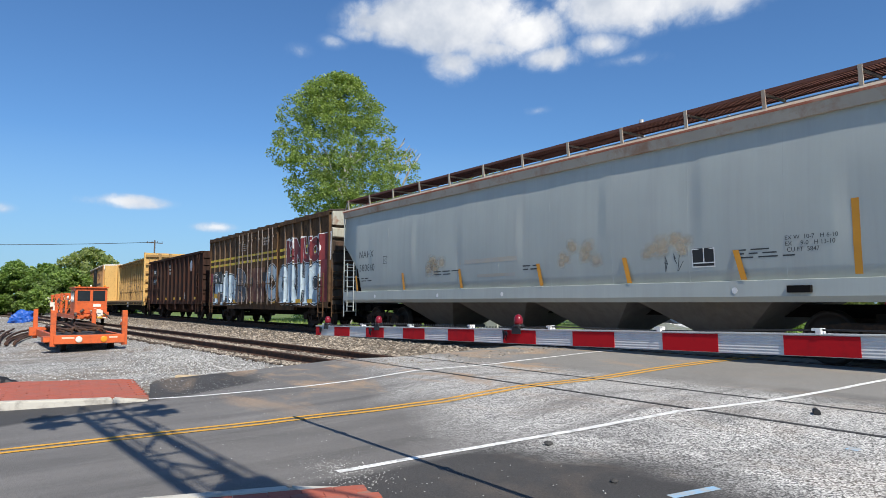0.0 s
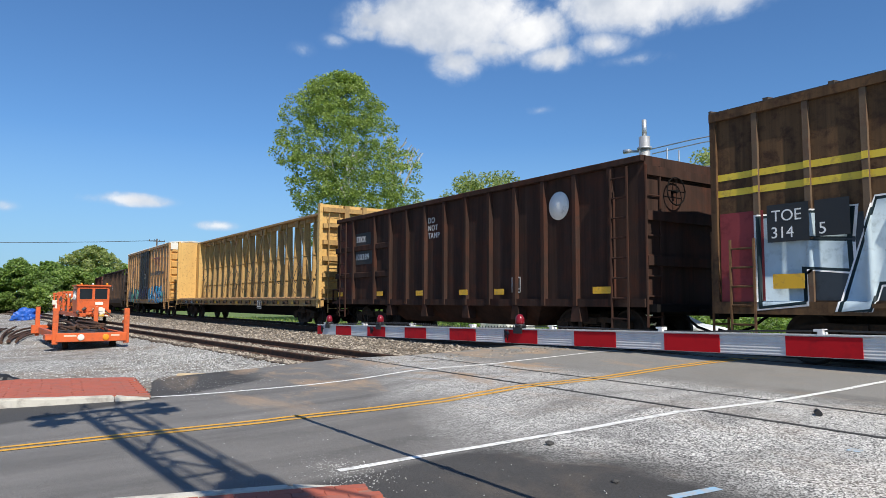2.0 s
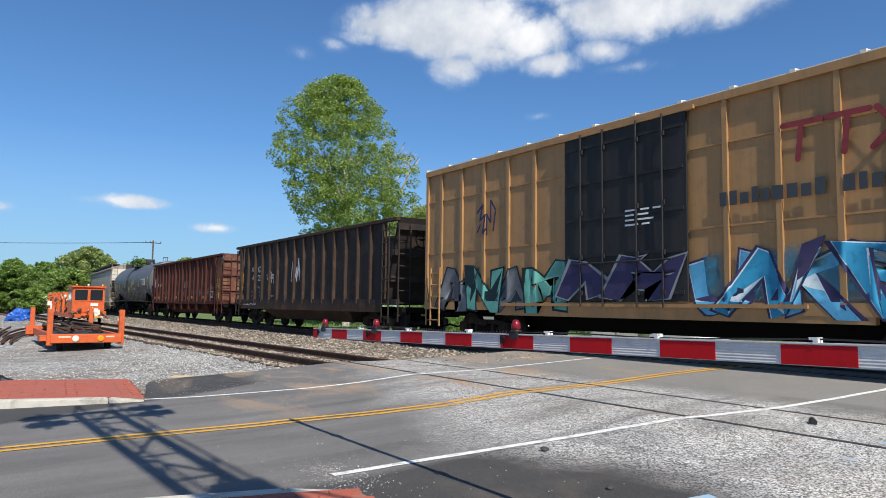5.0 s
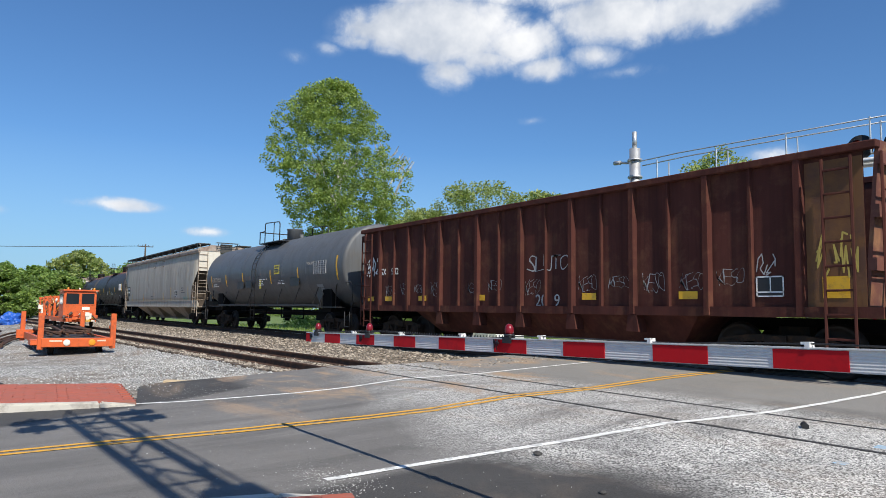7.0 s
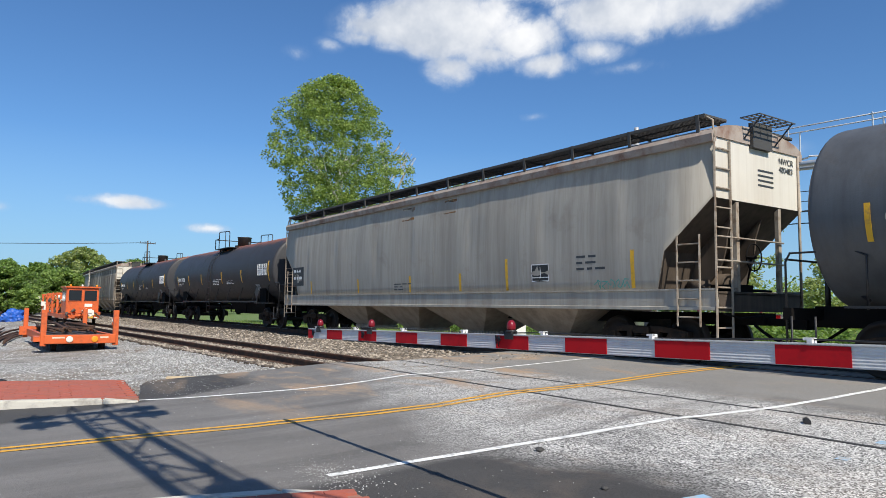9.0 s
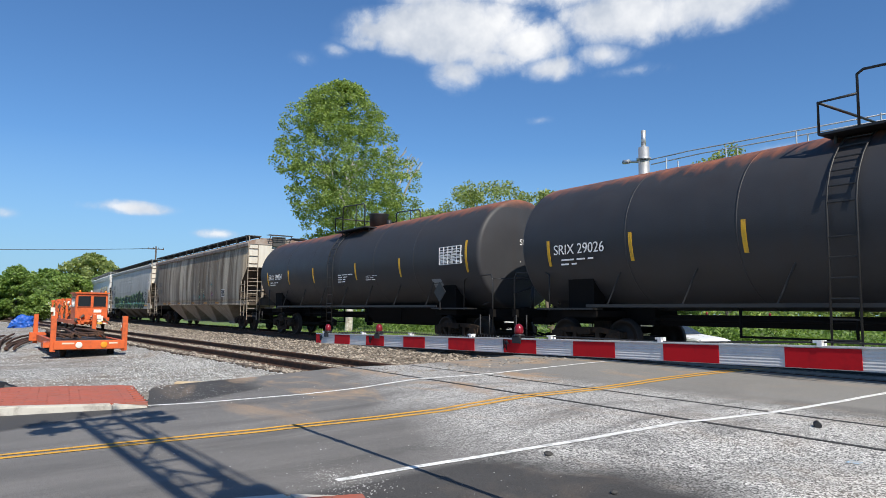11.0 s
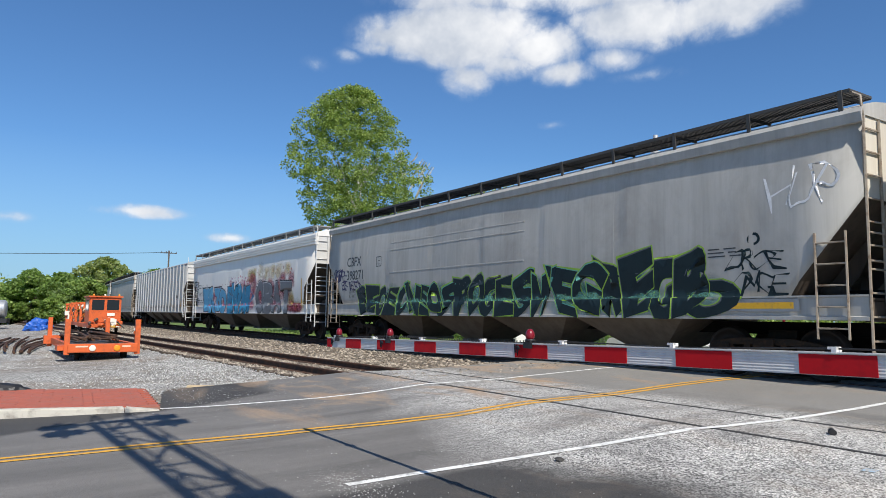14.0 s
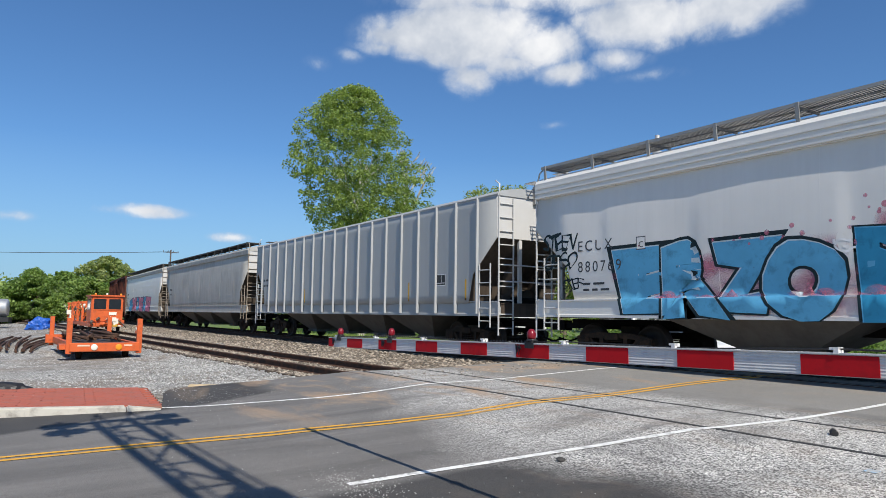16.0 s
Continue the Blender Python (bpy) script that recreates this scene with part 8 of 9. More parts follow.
def near_cantilever():
    ob = tagged(new("cantilever_signal"), "galvanised cantilever signal over the near lane", "crossing signal", "cantilever crossing signals")
    ob.matrix_basis = pose(1.6, 0.9, 0, 0, 0, 2.4)
    bm = B()
    zg = rough_land(1.6, 0.9)
    rod(bm, (0, 0, zg), (0, 0, 6.4), 0.19, 18)
    box(bm, -0.35, 0.35, -0.35, 0.35, zg - 0.05, zg + 0.05)
    part("mast", bm, STEEL, ob)
    cantilever_frame(ob, 0, -6.5, 0, 5.55, 0.44, 0.075)
    for x in (-6.45, -5.9):
        bm = B()
        rod(bm, (x, -0.85, 5.5), (x, 0.85, 5.5), 0.06, 8)
        part("light_bar", bm, BLACK, ob)
        for y in (-0.6, 0.65):
            bk, ln = B(), B()
            flasher(bk, ln, x, y, 5.5)
            fl = part("flasher", bk, BLACK, ob)
            part("lens", ln, LENS, fl)
    bm = B()
    box(bm, -1.9, -1.4, 0.0, 0.45, 4.9, 5.5)
    part("control_box", bm, STEEL, ob)
    bm = B()
    pipe(bm, [(-1.7, 0.3, 5.3), (-1.3, 0.7, 5.0), (-0.6, 1.0, 4.9), (0.0, 1.1, 4.6)], 0.025)
    part("cable", bm, CABLE, ob)


near_cantilever()


def far_cantilever():
    ob = tagged(new("cantilever_signal"), "galvanised cantilever signal with crossbuck beyond the tracks", "crossing signal", "cantilever crossing signals")
    bm = B()
    rod(bm, (-14.37, 17.5, -0.6), (-14.37, 17.5, 6.3), 0.17, 18)
    rod(bm, (-14.37, 17.5, 6.3), (-14.37, 17.5, 6.85), 0.075, 12)
    for z in (5.1, 5.35, 5.9):
        rod(bm, (-14.37, 17.5, z), (-14.37, 17.5, z + 0.06), 0.23, 18)
    part("mast", bm, STEEL, ob)
    for s in (-1, 1):
        bm = B()
        rod(bm, (-14.37, 17.5 + s * 0.28, 4.98), (-4.9, 17.5 + s * 0.28, 4.6), 0.075, 14, 0.06)
        part("boom_pipe", bm, STEEL, ob)
        bm = B()
        pipe(bm, [(-14.3, 17.5 + s * 0.28, 5.78), (-12.5, 17.5 + s * 0.28, 5.8), (-4.9, 17.5 + s * 0.28, 5.62)], 0.018)
        for x in (-13.3, -11.3, -9.3, -7.3, -5.3):
            rod(bm, (x, 17.5 + s * 0.28, 4.85), (x, 17.5 + s * 0.28, 5.72), 0.022, 6)
        part("handrail", bm, STEEL, ob)
    for i in range(9):
        bm = B()
        x = -13.8 + i
        s = 1 if i % 2 else -1
        rod(bm, (x, 17.5 - s * 0.28, 4.93), (x + 1, 17.5 + s * 0.28, 4.9), 0.025, 6)
        part("brace", bm, STEEL, ob)
    bm = B()
    rod(bm, (-15.0, 17.5, 5.95), (-14.4, 17.5, 5.85), 0.04, 8)
    rod(bm, (-15.2, 17.5, 5.97), (-14.95, 17.5, 5.95), 0.07, 10)
    part("bracket", bm, STEEL, ob)
    for x, z, lit in ((-7.54, 5.03, 1), (-6.74, 5.0, 0), (-14.95, 2.62, 0), (-13.85, 2.3, 1), (-14.0, 2.62, 0)):
        bk, ln = B(), B()
        flasher(bk, ln, x, 17.25, z)
        rod(bk, (x, 17.4, z), (x * 0.7 - 14.37 * 0.3 if x < -12 else x, 17.45, z), 0.03, 6)
        fl = part("flasher", bk, BLACK, ob)
        part("lens", ln, LENS_LIT if lit else LENS, fl)
    bm = B()
    lathe(bm, [(0.0, 0.3), (0.08, 0.3), (0.2, 0.14), (0.24, 0.02)], 18, "y", (-15.05, 17.2, 3.0))
    part("bell", bm, STEEL, ob)
    for s in (-1, 1):
        bm = B()
        hexa(bm, [(-0.6, -0.01, -0.11), (0.6, -0.01, -0.11), (0.6, 0.01, -0.11), (-0.6, 0.01, -0.11)], [(-0.6, -0.01, 0.11), (0.6, -0.01, 0.11), (0.6, 0.01, 0.11), (-0.6, 0.01, 0.11)])
        part("crossbuck_board", bm, surface("weathered_zinc", (0.2, 0.2, 0.2), 0.6, 0.4), ob, "bare back of a crossbuck board", pose(-13.95, 17.28 + 0.03 * s, 3.8, 0, s * 48, 0))
    bm = B()
    rod(bm, (-14.4, 17.3, 1.0), (-14.4, 17.3, 4.6), 0.035, 8)
    ladder(bm, -14.75, 17.35, 0.4, 5.0, 0.3, "x")
    part("ladder", bm, STEEL, ob)


far_cantilever()
gate_arm("lowered striped barrier arm beyond the train", (-14.2, 16.6), 7.4, 1.02, 0.95, 1, 0.4, [2.6, 4.4, 7.1])


# ---- pavements ----
def pavement(name, label, corner, along, across, long_, deep, z, brick, kw=0.16):
    """A kerbed sidewalk of red pavers: corner on the kerb line, along the road, across it."""
    a, c = Vector((*along, 0)).normalized(), Vector((*across, 0)).normalized()
    o = Vector((*corner, z))
    top = tagged(new(name), label, kind="structure")

    def block(bm, u0, u1, v0, v1, z0, z1, lo=0.0):
        base = [o + a * u + c * v for u, v in ((u0, v0), (u1, v0), (u1, v1), (u0, v1))]
        hexa(bm, [(p.x, p.y, z + z0) for p in base], [(p.x, p.y, z + z1 - (lo if i in (0, 3) else 0)) for i, p in enumerate(base)])

    bm = B()
    block(bm, 0, long_, kw + 0.01, deep, -0.4, -0.02)
    part("bedding", bm, surface("joint_mortar", (0.3, 0.15, 0.11), 0.9), top)
    u, k = 0.0, 0
    while u < long_:
        w = min(long_ - u, 0.5 if k == 0 else 2.4)
        bm = B()
        block(bm, u + 0.006, u + w - 0.006, 0.0, kw, -0.5, 0.004, 0.05 if k == 0 else 0.0)
        bmesh.ops.bevel(bm, geom=[e for e in bm.edges if abs(e.verts[0].co.z - e.verts[1].co.z) < 0.1 and (e.verts[0].co.z + e.verts[1].co.z) / 2 > z - 0.1], offset=0.02, segments=2, affect="EDGES")
        part("kerb_stone", bm, CONC, top)
        u += w
        k += 1
    bw, bd = brick
    bm = B()
    v = [(-bw / 2 + 0.003, -bd / 2 + 0.003), (bw / 2 - 0.003, -bd / 2 + 0.003), (bw / 2 - 0.003, bd / 2 - 0.003), (-bw / 2 + 0.003, bd / 2 - 0.003)]
    hexa(bm, [(x, y, -0.05) for x, y in v], [(x, y, 0) for x, y in v])
    me = mesh_of(bm, "paver", BRICK)
    turn, rnd = math.degrees(math.atan2(a.y, a.x)), random.Random(name + label)
    row, v = 0, kw + 0.01 + bd / 2
    while v < deep - bd / 2:
        u = bw / 2 + (row % 2) * bw / 2
        while u < long_ - bw / 2:
            p = o + a * u + c * v
            part("paver", me, None, top, "", pose(p.x, p.y, z + rnd.uniform(-0.003, 0.003), rnd.uniform(-0.3, 0.3), rnd.uniform(-0.3, 0.3), turn))
            u += bw
        v += bd
        row += 1


pavement("pavement", "red paver sidewalk with a concrete kerb across the road", (-10.98, 2.3), (-0.33, -1.0), (-1.0, 0.1), 6.0, 3.0, -0.335, (0.3, 0.15))
pavement("pavement", "red paver sidewalk with a concrete kerb beside the camera", (-4.99, 2.56), (-0.285, -1.0), (1.0, -0.02), 3.0, 2.0, -0.335, (0.24, 0.12), 0.15)


# ---- loose stone ----
def rocks(name, label, spots, material, size, seed):
    rnd = random.Random(seed)
    verts, faces = [], []
    for x, y, z in spots:
        r = size * rnd.uniform(0.5, 1.25)
        a = rnd.uniform(0, 6.28)
        b = len(verts)
        for i in range(4):
            t = a + i * 1.571 + rnd.uniform(-0.4, 0.4)
            verts.append((x + r * math.cos(t) * rnd.uniform(0.7, 1.2), y + r * math.sin(t) * rnd.uniform(0.7, 1.2), z + r * rnd.uniform(-0.1, 0.3)))
        verts.append((x + rnd.uniform(-0.3, 0.3) * r, y + rnd.uniform(-0.3, 0.3) * r, z + r * rnd.uniform(0.5, 0.9)))
        verts.append((x, y, z - r * 0.5))
        for i in range(4):
            j = (i + 1) % 4
            faces += [(b + i, b + j, b + 4), (b + j, b + i, b + 5)]
    ob = soup(name, verts, faces, material, None, label)
    return tagged(ob, category="stones", kind="stuff")


def rock_mat(name, dark, light):
    m = MATS[name] = bpy.data.materials.new(name)
    m.use_nodes = True
    N = Nodes(m.node_tree)
    r = m.node_tree.nodes.new("ShaderNodeNewGeometry").outputs["Random Per Island"]
    at = m.node_tree.nodes.new("ShaderNodeTexCoord").outputs["Object"]
    col = N.mix(0.35, N.ramp(r, [(0.0, dark), (0.6, tuple((a + b) / 2 for a, b in zip(dark, light))), (1.0, light)]), N.ramp(N.noise(at, 30.0), [(0.3, 0.3), (0.7, 0.7)]), "OVERLAY")
    b = m.node_tree.nodes["Principled BSDF"]
    N.put(b.inputs["Base Color"], col)
    b.inputs["Roughness"].default_value = 0.9
    return m


BALLAST_ROCK = rock_mat("ballast_rock", (0.085, 0.07, 0.054), (0.46, 0.395, 0.315))
GREY_ROCK = rock_mat("grey_rock", (0.2, 0.198, 0.19), (0.6, 0.595, 0.57))
rnd = random.Random(11)
spots = []
while len(spots) < 15000:
    x = -8.5 - 60 * rnd.random() ** 1.7
    if x > -11.6:
        continue
    y = rnd.uniform(near_y(x) + 0.95, 11.9) if rnd.random() < 0.72 else rnd.uniform(near_y(x) - 0.62, near_y(x) + 0.62)
    spots.append((x, y, rough_land(x, y)))
for _ in range(9000):
    x = -12.7 - 45 * rnd.random() ** 1.5
    y = near_y(x) + rnd.uniform(-1.25, 0.68)
    if abs(y - near_y(x) + 0.7525) > 0.06:
        spots.append((x, y, -0.322 + 0.02 * noise.noise((x, y, 0))))
rocks("ballast_stones", "tan and grey ballast stones between the tracks", spots, BALLAST_ROCK, 0.055, 1)
spots = []
while len(spots) < 5000:
    u, v = rnd.gauss(0, 1), rnd.gauss(0, 1)
    x, y = -18.0 + u * 2.8, 4.8 + v * 0.75 - u * 0.1
    if y < near_y(x) - 1.1 and x < -11.8:
        spots.append((x, y, rough_land(x, y) + 0.035 * math.exp(-(u * u + v * v) / 2.5)))
rocks("gravel_heap", "low heap of pale grey gravel beside the side track", spots, GREY_ROCK, 0.024, 2)
spots = []
while len(spots) < 7000:
    x, y = rnd.uniform(-32, -11.3), rnd.uniform(0.0, 6.0)
    if noise.noise((x * 0.25, y * 0.5, 2)) + rnd.uniform(-0.3, 0.3) > 0 and not (x > -14.5 and y < 2.6):
        spots.append((x, y, rough_land(x, y)))
for _ in range(900):
    u = rnd.gauss(0, 1)
    spots.append((-13.2 + rnd.gauss(0, 0.25) - (u + 1) * 0.1, 1.6 + u * 1.0, -0.42 + rnd.random() * 0.07))
rocks("yard_stones", "scattered pale stones on the gravel yard", spots, GREY_ROCK, 0.022, 3)
spots = []
for _ in range(500):
    y = rnd.gauss(2.72, 0.16)
    spots.append((-5.45 + rnd.gauss(0, 0.28), y, road_z(y) + 0.002))
for _ in range(900):
    y = rnd.uniform(1.5, 9.0)
    x = rnd.uniform(-12.8, -2.5)
    spots.append((x, y, road_z(y) + 0.003))
for _ in range(350):
    y = rnd.gauss(3.4, 0.5)
    x = rnd.gauss(-11.9, 0.7)
    spots.append((x, y, road_z(y) + 0.003))
rocks("road_chippings", "loose white chippings on the road", spots, GREY_ROCK, 0.0075, 4)


# ---- small things on the road and yard ----
def spray_mark(pts, wide):
    bm = B()
    for (x0, y0), (x1, y1) in zip(pts, pts[1:]):
        d = Vector((x1 - x0, y1 - y0)).normalized()
        s = Vector((-d.y, d.x)) * wide / 2
        bm.faces.new([bm.verts.new((p[0] + e * s.x, p[1] + e * s.y, road_z(p[1]) + 0.005)) for p, e in (((x0, y0), -1), ((x1, y1), -1), ((x1, y1), 1), ((x0, y0), 1))])
    tagged(part("spray_mark", bm, PAINT_B, None, "pale blue spray-painted survey mark on the road"), kind="structure")


spray_mark([(-3.2, 4.11), (-3.1, 4.51)], 0.09)
spray_mark([(-2.92, 6.07), (-3.0, 7.11)], 0.1)


def road_debris():
    bm = B()
    rod(bm, (0, -0.065, 0.036), (0, 0.065, 0.036), 0.036, 12)
    rod(bm, (0, -0.07, 0.036), (0, 0.07, 0.036), 0.02, 10)
    ob = tagged(part("rubber_plug", bm, BLACK, None, "black rubber plug lying on the road"), category="debris")
    ob.matrix_basis = pose(-3.94, 7.5, -0.143, 0, 0, 35)
    for x, y, r in ((-4.9, 4.55, 0.04), (-3.7, 4.1, 0.03)):
        bm = B()
        bmesh.ops.create_icosphere(bm, subdivisions=2, radius=r)
        for v in bm.verts:
            v.co *= 1 + 0.3 * noise.noise(v.co * 30)
            v.co.z *= 0.6
        ob = tagged(part("asphalt_lump", bm, ASPHALT, None, "small dark lump of asphalt on the road"), category="debris")
        ob.matrix_basis = pose(x, y, road_z(y) + r * 0.4)
    bm = B()
    box(bm, -0.28, 0.28, -0.09, 0.09, 0.0, 0.05)
    bmesh.ops.bevel(bm, geom=bm.edges[:], offset=0.006, segments=1, affect="EDGES")
    ob = tagged(part("timber_block", bm, surface("raw_timber", (0.52, 0.4, 0.25), 0.8, vary=0.3, scale=6.0), None, "short pale timber offcut on the gravel"), category="timber")
    ob.matrix_basis = pose(-14.55, 3.8, rough_land(-14.55, 3.8), 2, 1, 62)
    bm = B()
    bmesh.ops.create_icosphere(bm, subdivisions=3, radius=0.25)
    for v in bm.verts:
        v.co.x *= 1.6
        v.co *= 1 + 0.35 * noise.noise(v.co * 5)
        v.co.z = max(-0.1, v.co.z * 0.7)
    ob = tagged(part("black_sack", bm, BLACK, None, "crumpled black sack lying on the gravel"), category="sack")
    ob.matrix_basis = pose(-14.6, 0.45, -0.4, 0, 0, 70)


road_debris()

# ---- orange track machines ----
ORANGE = surface("machine_orange", (0.62, 0.115, 0.025), 0.5, vary=0.15, scale=3.0, patches=((0.36, 0.08, 0.03), 0.35, 5.0), bump=0.06)
DIRTY = surface("machine_oily", (0.07, 0.055, 0.045), 0.6, vary=0.4, scale=5.0)
GLASSY = plain("cab_glass", (0.02, 0.025, 0.03), 0.08)
AMBER = plain("amber_lens", (0.8, 0.3, 0.02), 0.3)
CLEARLENS = plain("clear_lens", (0.8, 0.75, 0.65), 0.2)


def push_cart():
    cart = tagged(new("rail_cart"), "orange flat rail cart with upright stakes carrying rail lengths", "cart")
    cart.matrix_basis = pose(-24.8, 3.33, -0.52, 0, 0, 0)
    L, W = 7.0, 2.1
    bm = B()
    box(bm, -0.14, 0.0, -1.02, 1.02, 0.27, 0.55)
    bmesh.ops.bevel(bm, geom=bm.edges[:], offset=0.015, segments=1, affect="EDGES")
    part("front_beam", bm, ORANGE, cart)
    bm = B()
    box(bm, -L, -0.14, -0.95, 0.95, 0.42, 0.5)
    part("deck", bm, DIRTY, cart)
    for y in (-0.95, 0.95):
        bm = B()
        box(bm, -L, -0.14, y - 0.06, y + 0.06, 0.3, 0.54)
        part("side_beam", bm, ORANGE, cart)
    for x, y in ((-0.12, -1.03), (-0.12, 1.03), (-L + 0.2, -1.03), (-L + 0.2, 1.03)):
        bm = B()
        box(bm, x - 0.09, x + 0.07, y - 0.09, y + 0.07, 0.2, 1.33)
        bmesh.ops.bevel(bm, geom=bm.edges[:], offset=0.01, segments=1, affect="EDGES")
        part("stake", bm, ORANGE, cart)
    bm = B()
    box(bm, -L + 0.05, -L + 0.35, -1.25, -0.6, 0.3, 0.62)
    box(bm, -0.9, -0.14, -1.3, -0.95, 0.34, 0.5)
    part("step_box", bm, ORANGE, cart)
    for y, m in ((-0.32, CLEARLENS), (0.4, AMBER)):
        bm = B()
        lathe(bm, [(0.0, 0.1), (0.02, 0.1), (0.025, 0.085), (0.035, 0.02)], 16, "x", (0.0, y, 0.41))
        part("marker_lamp", bm, m, cart)
    for y in (-0.68, 0.72):
        for x in (-0.75, -L + 0.9):
            bm = B()
            rod(bm, (x, y - 0.07, 0.24), (x, y + 0.07, 0.24), 0.24, 20)
            rod(bm, (x, y - 0.09, 0.24), (x, y + 0.09, 0.24), 0.1, 12)
            part("wheel", bm, TRUCK, cart)
    bm = B()
    box(bm, 0.001, 0.006, -0.8, -0.45, 0.44, 0.49)
    box(bm, 0.001, 0.006, 0.55, 0.8, 0.44, 0.49)
    part("stencil_bars", bm, surface("stencil_cream", (0.75, 0.55, 0.4), 0.6), cart)
    rnd = random.Random(4)
    load = tagged(new("rail_bundle"), "dark bent rail lengths heaped on the cart", "rails")
    for k in range(13):
        y, z = rnd.uniform(-0.7, 0.75), 0.02 + 0.05 * (k // 4)
        bow = rnd.uniform(-0.5, 0.5)
        bm = B()
        pipe(bm, [(-26.6 - 6.2 * j / 6, 3.38 + y + bow * math.sin(j / 6 * math.pi), z + 0.06 + 0.05 * math.sin(j * 0.9 + k) * (j > 0)) for j in range(7)], 0.045, 6)
        part("rail_length", bm, RAIL, load)


push_cart()


def track_machine(label, x, cab, seed, long_, dy=0.0):
    y0 = near_y(x) + dy
    ob = tagged(new("track_machine"), label, "track machine", "orange track machines")
    ob.matrix_basis = pose(x, y0 - 0.1, -0.137, 0, 0, 2.0)
    rnd = random.Random(seed)
    bm = B()
    box(bm, -long_, 0.1, -0.85, 0.85, 0.28, 0.5)
    part("frame", bm, ORANGE, ob)
    for u in (-0.7, -long_ + 0.7):
        for y in (-0.75, 0.75):
            bm = B()
            rod(bm, (u, y - 0.06, 0.22), (u, y + 0.06, 0.22), 0.22, 18)
            part("wheel", bm, TRUCK, ob)
    if cab:
        bm = B()
        box(bm, -1.6, 0.0, -0.84, 0.84, 0.55, 2.02)
        bmesh.ops.bevel(bm, geom=bm.edges[:], offset=0.04, segments=2, affect="EDGES")
        part("cab", bm, ORANGE, ob)
        bm = B()
        box(bm, -1.7, 0.1, -0.9, 0.9, 2.02, 2.1)
        part("cab_roof", bm, ORANGE, ob)
        for a, b in ((-0.72, -0.07), (0.07, 0.72)):
            bm = B()
            box(bm, 0.0, 0.012, a, b, 1.28, 1.88)
            win = part("window", bm, GLASSY, ob)
            bm = B()
            for q in ((a - 0.04, a, 1.24, 1.92), (b, b + 0.04, 1.24, 1.92)):
                box(bm, 0.0, 0.025, *q)
            for q in ((a, b, 1.88, 1.92), (a, b, 1.24, 1.28)):
                box(bm, 0.0, 0.025, *q)
            part("frame_strip", bm, ORANGE, win)
        for y in (-0.84, 0.84):
            bm = B()
            box(bm, -1.3, -0.3, min(y, y * 1.012), max(y, y * 1.012), 1.25, 1.85)
            part("window", bm, GLASSY, ob)
        bm = B()
        box(bm, 0.0, 0.03, 0.1, 0.5, 0.95, 1.12)
        part("plate", bm, CLEARLENS, ob)
        for y in (-0.6, 0.0, 0.75):
            bm = B()
            lathe(bm, [(2.1, 0.06), (2.2, 0.05), (2.22, 0.01)], 12, "z", (-0.3, y, 0))
            part("beacon", bm, AMBER if y else CLEARLENS, ob)
    # hoses, cylinders and workheads
    front = 0.35 if cab else 0.0
    for k in range(52 if cab else 120):
        bm = B()
        if cab and k < 28:
            p = (rnd.uniform(0.02, 0.3), rnd.uniform(-0.85, 0.85), rnd.uniform(0.2, 0.72))
        else:
            p = (rnd.uniform(-long_, -1.7 if cab else 0.0), rnd.uniform(-0.85, 0.85), rnd.uniform(0.5, 1.75))
        kind = rnd.random()
        if kind < 0.35:
            q = (p[0] + rnd.uniform(-0.5, 0.5), p[1] + rnd.uniform(-0.2, 0.2), max(0.5, p[2] + rnd.uniform(-0.7, 0.3)))
            rod(bm, p, q, rnd.uniform(0.03, 0.08), 8)
        elif kind < 0.7:
            pipe(bm, [p, (p[0] + 0.12, p[1] + rnd.uniform(-0.3, 0.3), p[2] + 0.16), (p[0] + rnd.uniform(-0.3, 0.3), p[1] + rnd.uniform(-0.5, 0.5), max(0.25, p[2] - rnd.uniform(0.1, 0.4)))], 0.03, 6)
        else:
            w = rnd.uniform(0.05, 0.18)
            box(bm, p[0] - w, p[0] + w, p[1] - w, p[1] + w, max(0.3, p[2] - w), p[2] + w)
        part("fitting", bm, rnd.choice([ORANGE, ORANGE, DIRTY, DIRTY, CLEARLENS, surface("machine_yellow", (0.62, 0.36, 0.05), 0.5)]), ob)
    if not cab:
        for u in (-long_ + 0.3, -long_ / 2, -0.3):
            bm = B()
            box(bm, u - 0.05, u + 0.05, -0.85, -0.72, 0.5, 1.8)
            box(bm, u - 0.05, u + 0.05, 0.72, 0.85, 0.5, 1.8)
            box(bm, u - 0.08, u + 0.08, -0.88, 0.88, 1.66, 1.8)
            part("gantry", bm, ORANGE, ob)
    return ob


track_machine("orange track machine with a windowed cab on the side track", -44.4, True, 5, 4.2)
track_machine("orange track machine with hoses and gantries behind the cab machine", -50.0, False, 8, 4.6, 0.35)
track_machine("orange track machine with hoses and gantries behind the cab machine", -56.5, False, 9, 5.0, 0.9)


def traffic_cone(x, y):
    z = rough_land(x, y)
    cone = tagged(new("traffic_cone"), "orange traffic cone with a white band by the track", "traffic cone")
    cone.matrix_basis = pose(x, y, z)
    bm = B()
    box(bm, -0.18, 0.18, -0.18, 0.18, 0, 0.04)
    part("base", bm, BLACK, cone)
    bm = B()
    lathe(bm, [(0.04, 0.14), (0.7, 0.035), (0.71, 0.01)], 18, "z")
    part("body", bm, plain("cone_orange", (0.75, 0.13, 0.03), 0.5), cone)
    bm = B()
    lathe(bm, [(0.35, 0.096), (0.5, 0.072)], 18, "z")
    part("band", bm, WHITE, cone)


traffic_cone(-41.0, 7.05)


